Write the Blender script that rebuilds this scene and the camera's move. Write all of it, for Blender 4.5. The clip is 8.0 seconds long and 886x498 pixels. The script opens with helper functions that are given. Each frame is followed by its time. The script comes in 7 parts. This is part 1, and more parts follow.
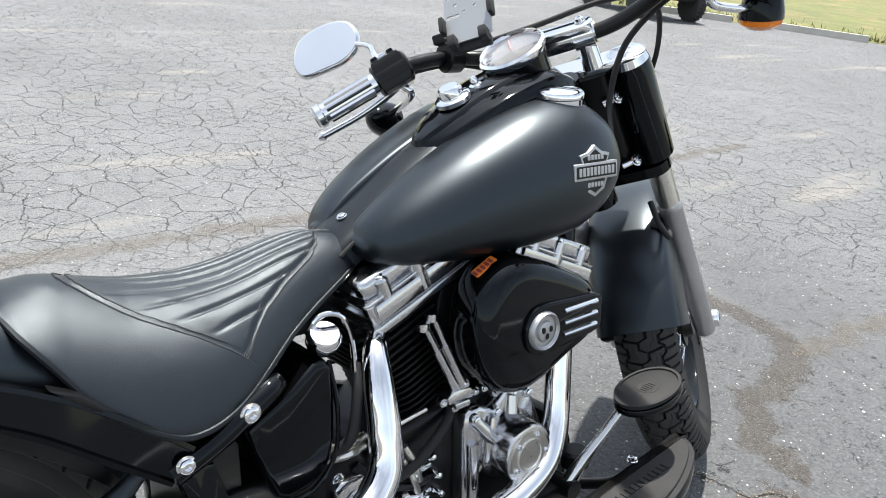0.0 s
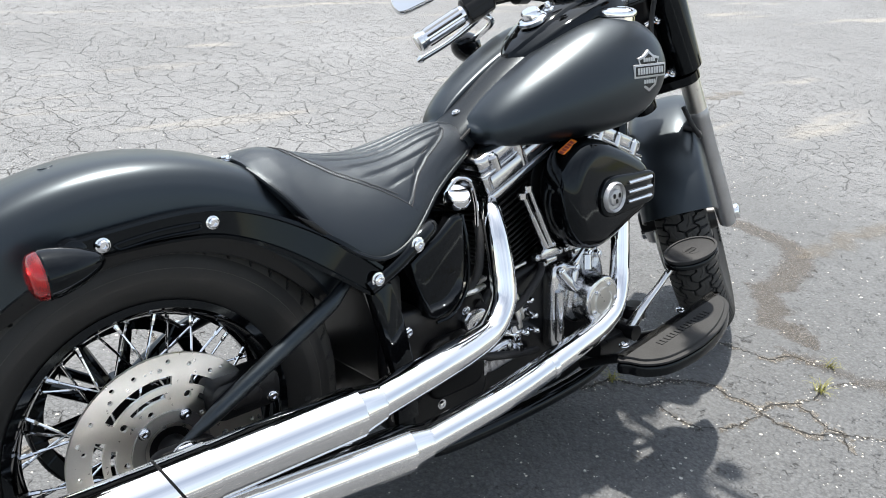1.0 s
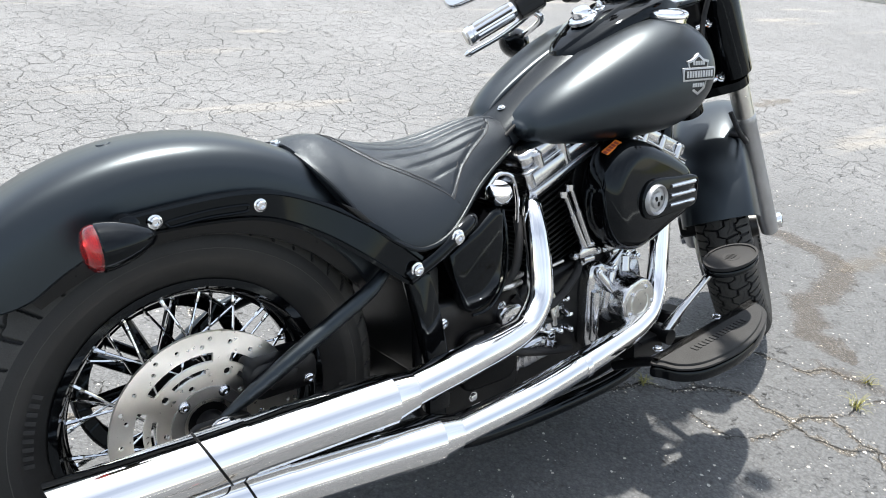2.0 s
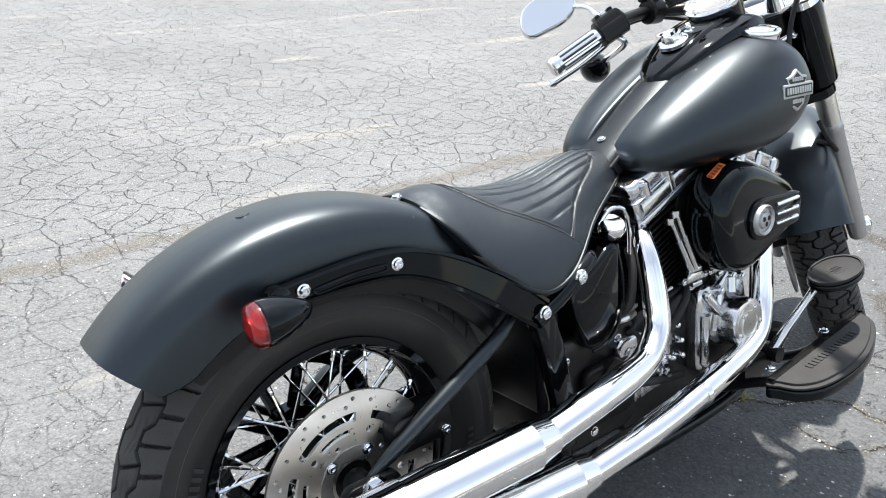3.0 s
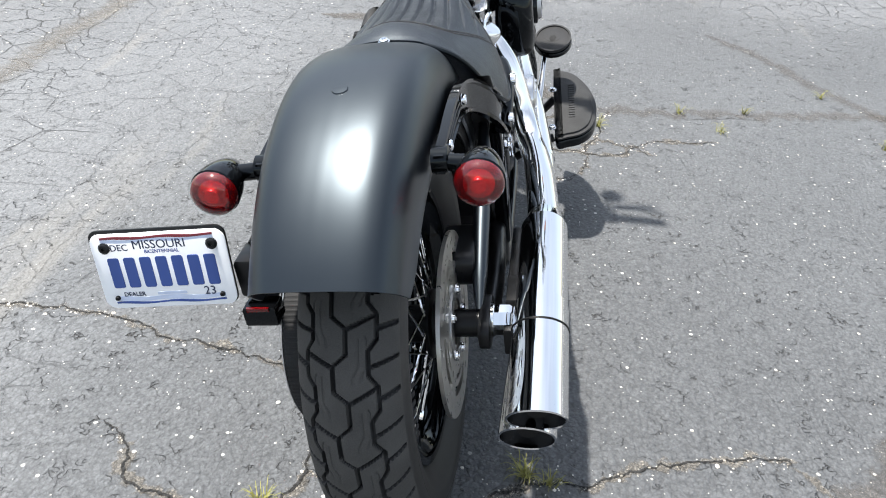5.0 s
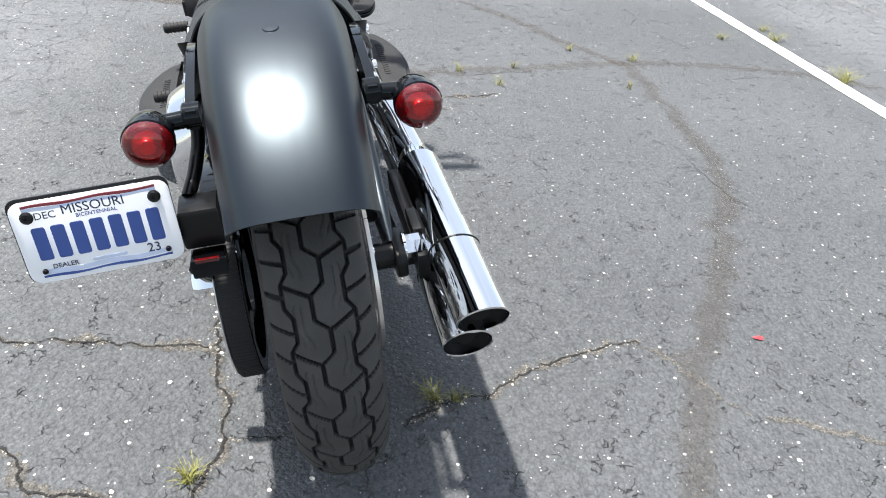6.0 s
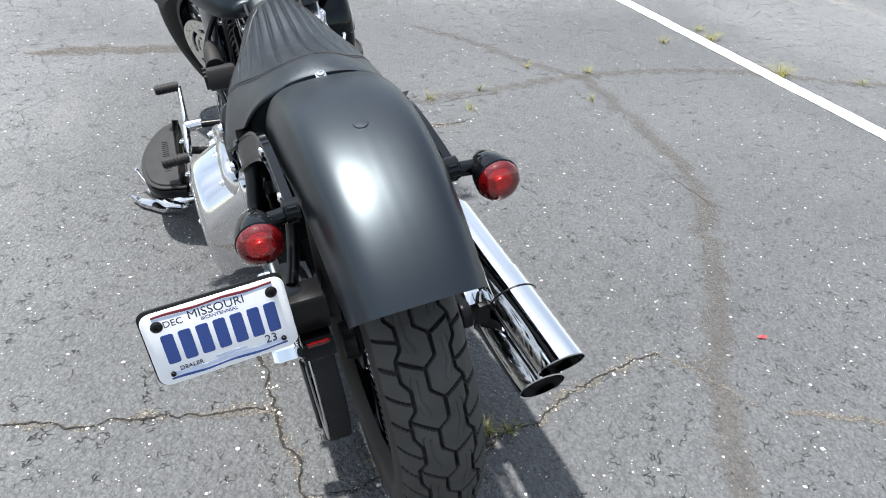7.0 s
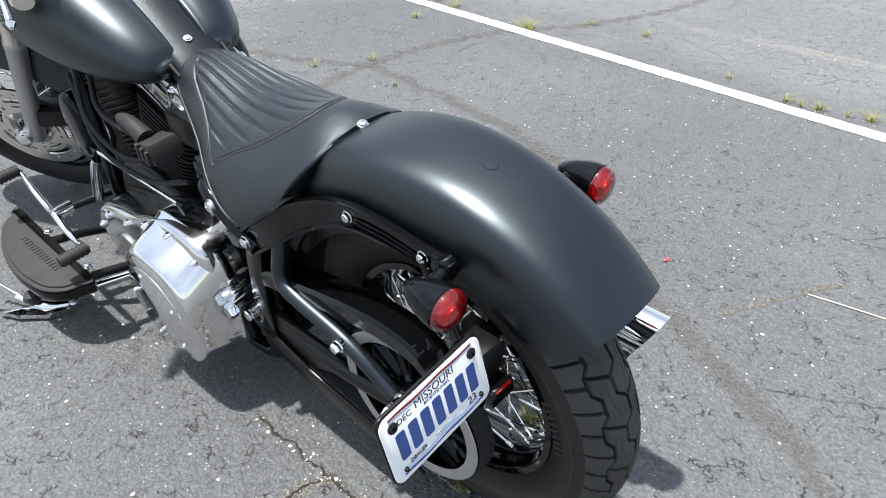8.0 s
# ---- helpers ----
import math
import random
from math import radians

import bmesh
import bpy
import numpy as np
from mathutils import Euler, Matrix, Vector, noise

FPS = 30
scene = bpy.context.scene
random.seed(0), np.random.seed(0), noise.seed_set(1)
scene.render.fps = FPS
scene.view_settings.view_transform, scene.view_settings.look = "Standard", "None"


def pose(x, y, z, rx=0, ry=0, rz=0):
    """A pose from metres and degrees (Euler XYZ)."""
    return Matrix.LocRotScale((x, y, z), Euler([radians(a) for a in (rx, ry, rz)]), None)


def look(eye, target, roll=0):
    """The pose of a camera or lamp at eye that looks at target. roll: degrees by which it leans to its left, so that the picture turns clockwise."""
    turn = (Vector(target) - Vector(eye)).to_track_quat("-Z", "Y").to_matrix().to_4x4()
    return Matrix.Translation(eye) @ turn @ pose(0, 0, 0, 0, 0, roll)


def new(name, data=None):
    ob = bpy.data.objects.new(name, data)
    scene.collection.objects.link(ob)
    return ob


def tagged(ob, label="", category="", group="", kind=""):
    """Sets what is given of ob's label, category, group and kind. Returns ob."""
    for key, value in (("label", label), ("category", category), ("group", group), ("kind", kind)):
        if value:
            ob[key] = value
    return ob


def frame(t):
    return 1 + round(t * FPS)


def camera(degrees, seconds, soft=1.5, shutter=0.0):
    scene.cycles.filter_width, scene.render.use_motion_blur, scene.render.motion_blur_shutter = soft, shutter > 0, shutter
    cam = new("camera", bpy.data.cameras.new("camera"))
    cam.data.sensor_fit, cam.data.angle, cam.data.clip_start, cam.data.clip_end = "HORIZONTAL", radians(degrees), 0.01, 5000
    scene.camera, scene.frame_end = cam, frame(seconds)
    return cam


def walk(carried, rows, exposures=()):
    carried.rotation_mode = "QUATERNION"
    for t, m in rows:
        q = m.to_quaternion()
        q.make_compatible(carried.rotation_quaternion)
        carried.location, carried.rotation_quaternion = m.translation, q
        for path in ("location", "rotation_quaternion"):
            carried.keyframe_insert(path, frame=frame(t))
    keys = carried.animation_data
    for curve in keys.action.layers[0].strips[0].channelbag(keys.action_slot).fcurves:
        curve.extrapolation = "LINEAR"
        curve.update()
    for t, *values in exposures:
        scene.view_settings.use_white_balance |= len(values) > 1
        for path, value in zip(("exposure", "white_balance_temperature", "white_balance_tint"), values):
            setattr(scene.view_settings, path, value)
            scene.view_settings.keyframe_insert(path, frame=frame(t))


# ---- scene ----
cam = camera(60.7, 8.0, 1.0)
PATH = [
    (0, (0.777, 0.069, 1.162), (-0.591, 1.296, 0.373), 7.1),
    (0.3, (0.836, -0.05, 1.129), (-0.51, 1.192, 0.325), 4.5),
    (0.5, (0.855, -0.157, 1.117), (-0.441, 1.134, 0.309), 5.2),
    (0.7, (0.9, -0.258, 1.086), (-0.397, 1.054, 0.312), 3.2),
    (1, (0.942, -0.323, 1.113), (-0.392, 0.908, 0.273), 4.9),
    (1.2, (0.94, -0.342, 1.1), (-0.41, 0.867, 0.253), 6.5),
    (2.3, (0.945, -0.337, 1.13), (-0.476, 0.761, 0.248), 6.3),
    (2.5, (0.941, -0.324, 1.142), (-0.548, 0.67, 0.25), 4.6),
    (3, (0.821, -0.454, 1.161), (-0.608, 0.657, 0.31), 1.9),
    (3.2, (0.753, -0.534, 1.183), (-0.479, 0.798, 0.344), 1.0),
    (3.5, (0.649, -0.598, 1.184), (-0.411, 0.871, 0.336), 1.3),
    (3.7, (0.566, -0.634, 1.188), (-0.464, 0.841, 0.315), -0.9),
    (4, (0.42, -0.673, 1.2), (-0.529, 0.841, 0.302), -0.9),
    (4.2, (0.337, -0.702, 1.173), (-0.554, 0.848, 0.277), -0.2),
    (4.5, (0.229, -0.828, 1.135), (-0.37, 0.812, 0.158), 1.0),
    (4.7, (0.17, -0.899, 1.121), (-0.225, 0.723, 0.021), 1.8),
    (5.8, (-0.129, -0.949, 1.059), (0.303, 0.665, -0.041), 9.8),
    (6, (-0.169, -1.016, 1.048), (0.351, 0.581, -0.038), 8.8),
    (6.5, (-0.266, -1.092, 1.114), (0.293, 0.472, 0.0), 7.5),
    (7, (-0.383, -0.975, 1.143), (0.297, 0.577, 0.08), 6.1),
    (7.2, (-0.453, -0.872, 1.144), (0.279, 0.65, 0.071), 6.0),
    (7.5, (-0.57, -0.762, 1.158), (0.309, 0.675, 0.079), 5.6),
    (7.7, (-0.681, -0.709, 1.153), (0.343, 0.627, 0.073), 4.5),
    (8, (-0.845, -0.632, 1.173), (0.43, 0.488, 0.115), 3.2),
]
walk(cam, [(t, look(eye, target, roll)) for t, eye, target, roll in PATH], [(0.0, 0.80, 7020, 9.0), (2.4, 1.05, 7040, 9.0), (4.0, 1.04, 6990, 8.5), (5.0, 0.91, 6860, 9.0), (8.0, 0.88, 6830, 9.0)])

# ---- sky and sun ----
SUN_FROM = Vector((-0.26, 0.16, 1.0)).normalized()      # from the bike's left, slightly ahead, high
world = bpy.data.worlds.new("sky")
scene.world = world
world.use_nodes = True
wn = world.node_tree.nodes
sky = wn.new("ShaderNodeTexSky")
sky.sky_type = "NISHITA"
sky.sun_disc = False
sky.sun_elevation = math.asin(SUN_FROM.z)
sky.sun_rotation = math.atan2(SUN_FROM.x, SUN_FROM.y)
sky.dust_density = 0.4
sky.air_density = 1.0
sky.ozone_density = 1.0
wn["Background"].inputs["Strength"].default_value = 0.080
wl = world.node_tree.links
# thin bright haze in the sky, densest round the sun
way = wn.new("ShaderNodeTexCoord")
toward = wn.new("ShaderNodeVectorMath")
toward.operation = "DOT_PRODUCT"
toward.inputs[1].default_value = SUN_FROM
wl.new(way.outputs["Generated"], toward.inputs[0])
above = wn.new("ShaderNodeMath")
above.operation = "MAXIMUM"
above.inputs[1].default_value = 0.0
wl.new(toward.outputs["Value"], above.inputs[0])
gather = wn.new("ShaderNodeMath")
gather.operation = "POWER"
gather.inputs[1].default_value = 7.0
wl.new(above.outputs[0], gather.inputs[0])
wisps = wn.new("ShaderNodeTexNoise")
wisps.inputs["Scale"].default_value = 2.2
wisps.inputs["Detail"].default_value = 6.0
wl.new(way.outputs["Generated"], wisps.inputs["Vector"])
veil = wn.new("ShaderNodeMath")
veil.operation = "MULTIPLY"
spread = wn.new("ShaderNodeMath")
spread.operation = "ADD"
spread.inputs[1].default_value = 0.30
wl.new(gather.outputs[0], spread.inputs[0])
wl.new(spread.outputs[0], veil.inputs[0])
wl.new(wisps.outputs["Fac"], veil.inputs[1])
haze = wn.new("ShaderNodeVectorMath")
haze.operation = "SCALE"
haze.inputs[0].default_value = (22.6, 23.7, 25.2)
wl.new(veil.outputs[0], haze.inputs["Scale"])
both = wn.new("ShaderNodeVectorMath")
both.operation = "ADD"
wl.new(sky.outputs["Color"], both.inputs[0])
wl.new(haze.outputs[0], both.inputs[1])
wl.new(both.outputs[0], wn["Background"].inputs["Color"])
sun_data = bpy.data.lights.new("sun", "SUN")
sun_data.energy, sun_data.angle, sun_data.color = 5.5, radians(1.5), (1.0, 0.99, 0.975)
sun = new("sun", sun_data)
sun.matrix_world = look(SUN_FROM * 30, (0, 0, 0))


# ---- materials ----
def material(name, base, rough=0.5, metal=0.0, grain=0.0, grain_scale=400.0, stain=0.0, stain_scale=12.0,
             bump=0.0, bump_scale=900.0, coat=0.0, spec=0.5, rough_var=0.0, transmission=0.0):
    m = bpy.data.materials.new(name)
    m.use_nodes = True
    nt = m.node_tree
    b = nt.nodes["Principled BSDF"]
    b.inputs["Base Color"].default_value = (*base, 1)
    b.inputs["Roughness"].default_value = rough
    b.inputs["Metallic"].default_value = metal
    b.inputs["Coat Weight"].default_value = coat
    b.inputs["Coat Roughness"].default_value = 0.04
    b.inputs["Specular IOR Level"].default_value = spec
    b.inputs["Transmission Weight"].default_value = transmission
    tc = nt.nodes.new("ShaderNodeTexCoord")

    def noise_node(scale, detail=4.0):
        n = nt.nodes.new("ShaderNodeTexNoise")
        n.inputs["Scale"].default_value = scale
        n.inputs["Detail"].default_value = detail
        nt.links.new(tc.outputs["Object"], n.inputs["Vector"])
        return n
    if grain or stain:
        ng, ns = noise_node(grain_scale), noise_node(stain_scale, 6.0)
        add = nt.nodes.new("ShaderNodeMath")
        add.operation = "MULTIPLY_ADD"
        nt.links.new(ng.outputs["Fac"], add.inputs[0])
        add.inputs[1].default_value = grain
        add.inputs[2].default_value = 1.0 - 0.5 * grain - 0.5 * stain
        add2 = nt.nodes.new("ShaderNodeMath")
        add2.operation = "MULTIPLY_ADD"
        nt.links.new(ns.outputs["Fac"], add2.inputs[0])
        add2.inputs[1].default_value = stain
        nt.links.new(add.outputs[0], add2.inputs[2])
        mix = nt.nodes.new("ShaderNodeVectorMath")
        mix.operation = "SCALE"
        mix.inputs[0].default_value = base
        nt.links.new(add2.outputs[0], mix.inputs["Scale"])
        nt.links.new(mix.outputs[0], b.inputs["Base Color"])
    if rough_var:
        nr = noise_node(stain_scale * 2.3, 5.0)
        mr = nt.nodes.new("ShaderNodeMapRange")
        mr.inputs["To Min"].default_value = max(0.0, rough - rough_var)
        mr.inputs["To Max"].default_value = rough + rough_var
        nt.links.new(nr.outputs["Fac"], mr.inputs["Value"])
        nt.links.new(mr.outputs[0], b.inputs["Roughness"])
    if bump:
        nb = noise_node(bump_scale, 3.0)
        bp = nt.nodes.new("ShaderNodeBump")
        bp.inputs["Strength"].default_value = bump
        bp.inputs["Distance"].default_value = 0.001
        nt.links.new(nb.outputs["Fac"], bp.inputs["Height"])
        nt.links.new(bp.outputs[0], b.inputs["Normal"])
    return m


DENIM = material("satin_black_paint", (0.0014, 0.0020, 0.0032), 0.365, 0.0, grain=0.25, grain_scale=1500, stain=0.2, stain_scale=9, rough_var=0.025, spec=0.67)
# blue of the reflected sky put into the highlight colour
DENIM.node_tree.nodes["Principled BSDF"].inputs["Specular Tint"].default_value = (0.75, 0.89, 1.0, 1)
GLOSS = material("gloss_black_paint", (0.0018, 0.0019, 0.0023), 0.06, coat=0.05, spec=0.25, stain=0.3, stain_scale=20, rough_var=0.03)
BLACK = material("black_metal", (0.0045, 0.0047, 0.0054), 0.32, stain=0.5, stain_scale=30, rough_var=0.1, spec=0.28)
DARK = material("dark_engine_metal", (0.0040, 0.0041, 0.0045), 0.42, grain=0.4, stain=0.5, stain_scale=40, bump=0.2, spec=0.2)
CHROME = material("chrome", (0.82, 0.83, 0.85), 0.05, 1.0, stain=0.06, stain_scale=25, rough_var=0.02)
PIPE = material("exhaust_chrome", (0.84, 0.84, 0.85), 0.045, 1.0, stain=0.10, stain_scale=14, rough_var=0.02)
SATIN_CHROME = material("dulled_chrome", (0.60, 0.60, 0.61), 0.17, 1.0, grain=0.05, stain=0.2, stain_scale=22, rough_var=0.05)
POLISHED = material("polished_aluminium", (0.70, 0.70, 0.71), 0.085, 1.0, grain=0.05, stain=0.12, stain_scale=18, rough_var=0.05)
CAST = material("cast_aluminium", (0.44, 0.44, 0.45), 0.42, 0.9, grain=0.2, stain=0.25, stain_scale=30, bump=0.25)
STEEL = material("brushed_steel", (0.72, 0.70, 0.66), 0.30, 1.0, grain=0.1, stain=0.3, stain_scale=30, rough_var=0.08)
GREYSTEEL = material("grey_steel", (0.25, 0.25, 0.25), 0.38, 0.9, grain=0.2, stain=0.3, stain_scale=30)
LEATHER = material("black_leather", (0.0088, 0.0103, 0.0134), 0.385, grain=0.3, grain_scale=700, stain=0.25, stain_scale=15, bump=0.35, bump_scale=1100, rough_var=0.05, spec=0.50)
STRAP = material("black_strap_leather", (0.0035, 0.0041, 0.0055), 0.42, grain=0.3, grain_scale=700, stain=0.25, stain_scale=15, bump=0.2, bump_scale=1100, spec=0.32)
# sky blue set into the specular tint of these blacks too
for paint in (LEATHER, STRAP, GLOSS):
    paint.node_tree.nodes["Principled BSDF"].inputs["Specular Tint"].default_value = (0.79, 0.91, 1.0, 1)
THREAD = material("grey_thread", (0.045, 0.045, 0.048), 0.8, grain=0.4, grain_scale=2500)
RUBBER = material("black_rubber", (0.016, 0.016, 0.017), 0.65, grain=0.4, stain=0.5, stain_scale=25, bump=0.3, spec=0.3)
TYRE = material("tyre_rubber", (0.050, 0.049, 0.047), 0.75, grain=0.6, grain_scale=600, stain=0.8, stain_scale=18, bump=0.5, bump_scale=700, spec=0.2)
# dust-free groove rubber, darkened for the shade in the deep cuts
GROOVE = material("dark_tyre_rubber", (0.027, 0.027, 0.0275), 0.8, grain=0.4, stain=0.4, stain_scale=25, spec=0.15)
SIDEWALL = material("sidewall_rubber", (0.016, 0.016, 0.0162), 0.55, grain=0.4, stain=0.6, stain_scale=20, spec=0.28)
MAT_RUBBER = material("worn_grey_rubber", (0.021, 0.0213, 0.022), 0.7, grain=0.5, stain=0.9, stain_scale=22, bump=0.4, spec=0.3)
RED = material("red_lens", (0.50, 0.004, 0.008), 0.04, coat=0.5, transmission=0.85)
RED_DARK = material("silver_reflector", (0.80, 0.30, 0.25), 0.25, 0.8, grain=0.4, grain_scale=300)
AMBER = material("amber_lens", (0.85, 0.22, 0.01), 0.1, coat=0.4)
ORANGE = material("orange_label", (0.75, 0.20, 0.02), 0.35, stain=0.2)
WHITE = material("white_plate_paint", (0.78, 0.79, 0.81), 0.35, grain=0.04, stain=0.08, stain_scale=30)
BLUE = material("blue_plate_paint", (0.030, 0.070, 0.26), 0.4, stain=0.2)
PALEBLUE = material("pale_blue_plate_paint", (0.50, 0.56, 0.70), 0.4, stain=0.3, stain_scale=60)
MAROON = material("maroon_plate_paint", (0.20, 0.025, 0.035), 0.4, stain=0.3)
INK = material("dark_ink", (0.02, 0.03, 0.07), 0.5)
DIAL = material("dial_face", (0.065, 0.068, 0.072), 0.5, stain=0.1)
GLASS = material("gauge_glass", (1, 1, 1), 0.02, transmission=1.0)
MIRROR = material("mirror_glass", (0.92, 0.93, 0.94), 0.01, 1.0)
BRACKET = material("grey_bracket_metal", (0.36, 0.37, 0.38), 0.4, 0.6, stain=0.2)
LINE = material("white_road_paint", (0.74, 0.74, 0.70), 0.7, grain=0.25, grain_scale=350, stain=0.35, stain_scale=7, bump=0.5)
CONCRETE = material("pale_concrete", (0.46, 0.44, 0.40), 0.85, grain=0.3, stain=0.4, stain_scale=5, bump=0.5)
GRASS = material("grass_blades", (0.19, 0.185, 0.045), 0.6, grain=0.3, stain=0.8, stain_scale=30)
LAWN = material("lawn", (0.095, 0.108, 0.026), 0.8, grain=0.9, grain_scale=6, stain=0.7, stain_scale=0.9, bump=1.0, bump_scale=40)


def dry_patches(m, dry, scale):
    """Straw-coloured patches among the green blades."""
    nt = m.node_tree
    tone = next(n for n in nt.nodes if n.bl_idname == "ShaderNodeVectorMath")
    n = nt.nodes.new("ShaderNodeTexNoise")
    n.inputs["Scale"].default_value = scale
    n.inputs["Detail"].default_value = 7.0
    n.inputs["Roughness"].default_value = 0.7
    nt.links.new(next(q for q in nt.nodes if q.bl_idname == "ShaderNodeTexCoord").outputs["Object"], n.inputs["Vector"])
    ramp = nt.nodes.new("ShaderNodeValToRGB")
    ramp.color_ramp.elements[0].position = 0.47
    ramp.color_ramp.elements[0].color = (*tone.inputs[0].default_value, 1)
    ramp.color_ramp.elements[1].position = 0.74
    ramp.color_ramp.elements[1].color = (*dry, 1)
    nt.links.new(n.outputs["Fac"], ramp.inputs["Fac"])
    nt.links.new(ramp.outputs["Color"], tone.inputs[0])


dry_patches(LAWN, (0.20, 0.145, 0.060), 1.6)
REDLEAF = material("red_scrap", (0.6, 0.05, 0.06), 0.6)
STRAW = material("dry_straw", (0.55, 0.50, 0.38), 0.7, stain=0.3)
STONE = material("pale_gravel", (0.55, 0.52, 0.47), 0.8, grain=0.5, stain=0.6, stain_scale=90)


def asphalt_material():
    m = bpy.data.materials.new("worn_asphalt")
    m.use_nodes = True
    nt = m.node_tree
    N, Lk = nt.nodes, nt.links
    b = N["Principled BSDF"]
    tc = N.new("ShaderNodeTexCoord")
    P = tc.outputs["Object"]

    def noise_node(scale, detail=4.0, rough=0.5, vec=P):
        n = N.new("ShaderNodeTexNoise")
        n.inputs["Scale"].default_value = scale
        n.inputs["Detail"].default_value = detail
        n.inputs["Roughness"].default_value = rough
        Lk.new(vec, n.inputs["Vector"])
        return n

    def ramp(val, a, c, lo=0.0, hi=1.0):
        r = N.new("ShaderNodeMapRange")
        r.interpolation_type = "SMOOTHSTEP"
        for k, v in (("From Min", a), ("From Max", c), ("To Min", lo), ("To Max", hi)):
            r.inputs[k].default_value = v
        Lk.new(val, r.inputs["Value"])
        return r.outputs[0]

    def op(kind, a, c):
        n = N.new("ShaderNodeMath")
        n.operation = kind
        for i, v in enumerate((a, c)):
            if isinstance(v, (int, float)):
                n.inputs[i].default_value = v
            else:
                Lk.new(v, n.inputs[i])
        return n.outputs[0]

    def mixc(fac, a, c):
        n = N.new("ShaderNodeMix")
        n.data_type = "RGBA"
        Lk.new(fac, n.inputs["Factor"])
        for k, v in (("A", a), ("B", c)):
            s = [i for i in n.inputs if i.name == k and i.type == "RGBA"][0]
            if isinstance(v, tuple):
                s.default_value = (*v, 1)
            else:
                Lk.new(v, s)
        return [o for o in n.outputs if o.type == "RGBA"][0]
    sep = N.new("ShaderNodeSeparateXYZ")
    Lk.new(P, sep.inputs[0])
    # worn half: left of the bike the surface is dry, pale and crazed
    wob = noise_node(0.9, 5.0)
    edge = op("ADD", sep.outputs["X"], op("MULTIPLY", op("SUBTRACT", wob.outputs["Fac"], 0.5), 1.6))
    ahead = op("ADD", sep.outputs["Y"], op("MULTIPLY", op("SUBTRACT", wob.outputs["Fac"], 0.5), 1.8))
    crazed = op("MAXIMUM", ramp(edge, -1.1, -0.35, 1.0, 0.0), ramp(ahead, 2.6, 3.8, 0.0, 1.0))
    # past the parking line it is pale again
    crazed = op("MAXIMUM", crazed, ramp(edge, 2.5, 3.2, 0.0, 0.8))
    # warped cells for crazing
    warp = noise_node(3.2, 3.0)
    wv = N.new("ShaderNodeVectorMath")
    wv.operation = "MULTIPLY_ADD"
    Lk.new(warp.outputs["Color"], wv.inputs[0])
    wv.inputs[1].default_value = (0.08, 0.08, 0.0)
    Lk.new(P, wv.inputs[2])
    warp2 = noise_node(16.0, 6.0, 0.65)
    wv2 = N.new("ShaderNodeVectorMath")
    wv2.operation = "MULTIPLY_ADD"
    Lk.new(warp2.outputs["Color"], wv2.inputs[0])
    wv2.inputs[1].default_value = (0.042, 0.042, 0.0)
    Lk.new(wv.outputs[0], wv2.inputs[2])

    warp3 = noise_node(70.0, 3.0, 0.6)
    wv3 = N.new("ShaderNodeVectorMath")
    wv3.operation = "MULTIPLY_ADD"
    Lk.new(warp3.outputs["Color"], wv3.inputs[0])
    wv3.inputs[1].default_value = (0.016, 0.016, 0.0)
    Lk.new(wv2.outputs[0], wv3.inputs[2])

    def cells(scale, width):
        v = N.new("ShaderNodeTexVoronoi")
        v.feature = "DISTANCE_TO_EDGE"
        v.voronoi_dimensions = "2D"
        v.inputs["Scale"].default_value = scale
        Lk.new(wv3.outputs[0], v.inputs["Vector"])
        return ramp(v.outputs["Distance"], 0.0, width, 1.0, 0.0)
    # past the joint the crazing is dense; between it and the bike it is thin and broken
    beyond = op("MAXIMUM", ramp(edge, -2.0, -1.45, 1.0, 0.22), ramp(ahead, 2.6, 3.8, 0.0, 1.0))
    breakup = ramp(noise_node(7.0, 4.0, 0.6).outputs["Fac"], 0.33, 0.50)
    crack_a = op("MULTIPLY", cells(5.6, 0.017), op("ADD", op("MULTIPLY", breakup, 0.62), 0.32))
    crack_b = op("MULTIPLY", op("MULTIPLY", cells(11.0, 0.020), ramp(noise_node(2.6, 3.0).outputs["Fac"], 0.46, 0.57)), breakup)
    crack_l = op("MULTIPLY", op("MAXIMUM", crack_a, crack_b), op("MULTIPLY", crazed, beyond))
    crack_r = op("MULTIPLY", op("MULTIPLY", cells(1.5, 0.006), ramp(noise_node(1.7, 3.0).outputs["Fac"], 0.56, 0.66, 0.0, 0.5)), breakup)
    # short open creases all over the worn binder
    crease = noise_node(24.0, 2.5, 0.55)
    gash = ramp(op("ABSOLUTE", op("SUBTRACT", crease.outputs["Fac"], 0.5), 0.0), 0.0, 0.016, 1.0, 0.0)
    gash = op("MULTIPLY", gash, ramp(noise_node(19.0, 2.0).outputs["Fac"], 0.54, 0.62))
    gash = op("MULTIPLY", gash, ramp(noise_node(1.1, 2.0).outputs["Fac"], 0.36, 0.6, 0.25, 0.85))
    crack = op("MAXIMUM", op("MAXIMUM", crack_l, crack_r), gash)
    # aggregate
    fine = noise_node(260.0, 4.0, 0.7)
    mid = noise_node(45.0, 5.0, 0.65)
    broad = noise_node(0.55, 6.0, 0.6)

    def grit(scale):
        v = N.new("ShaderNodeTexVoronoi")
        v.inputs["Scale"].default_value = scale
        v.inputs["Randomness"].default_value = 1.0
        Lk.new(P, v.inputs["Vector"])
        c = N.new("ShaderNodeSeparateColor")
        Lk.new(v.outputs["Color"], c.inputs[0])
        return v.outputs["Distance"], c
    da, ca = grit(105.0)
    db, cb = grit(210.0)
    dc, cs = grit(70.0)
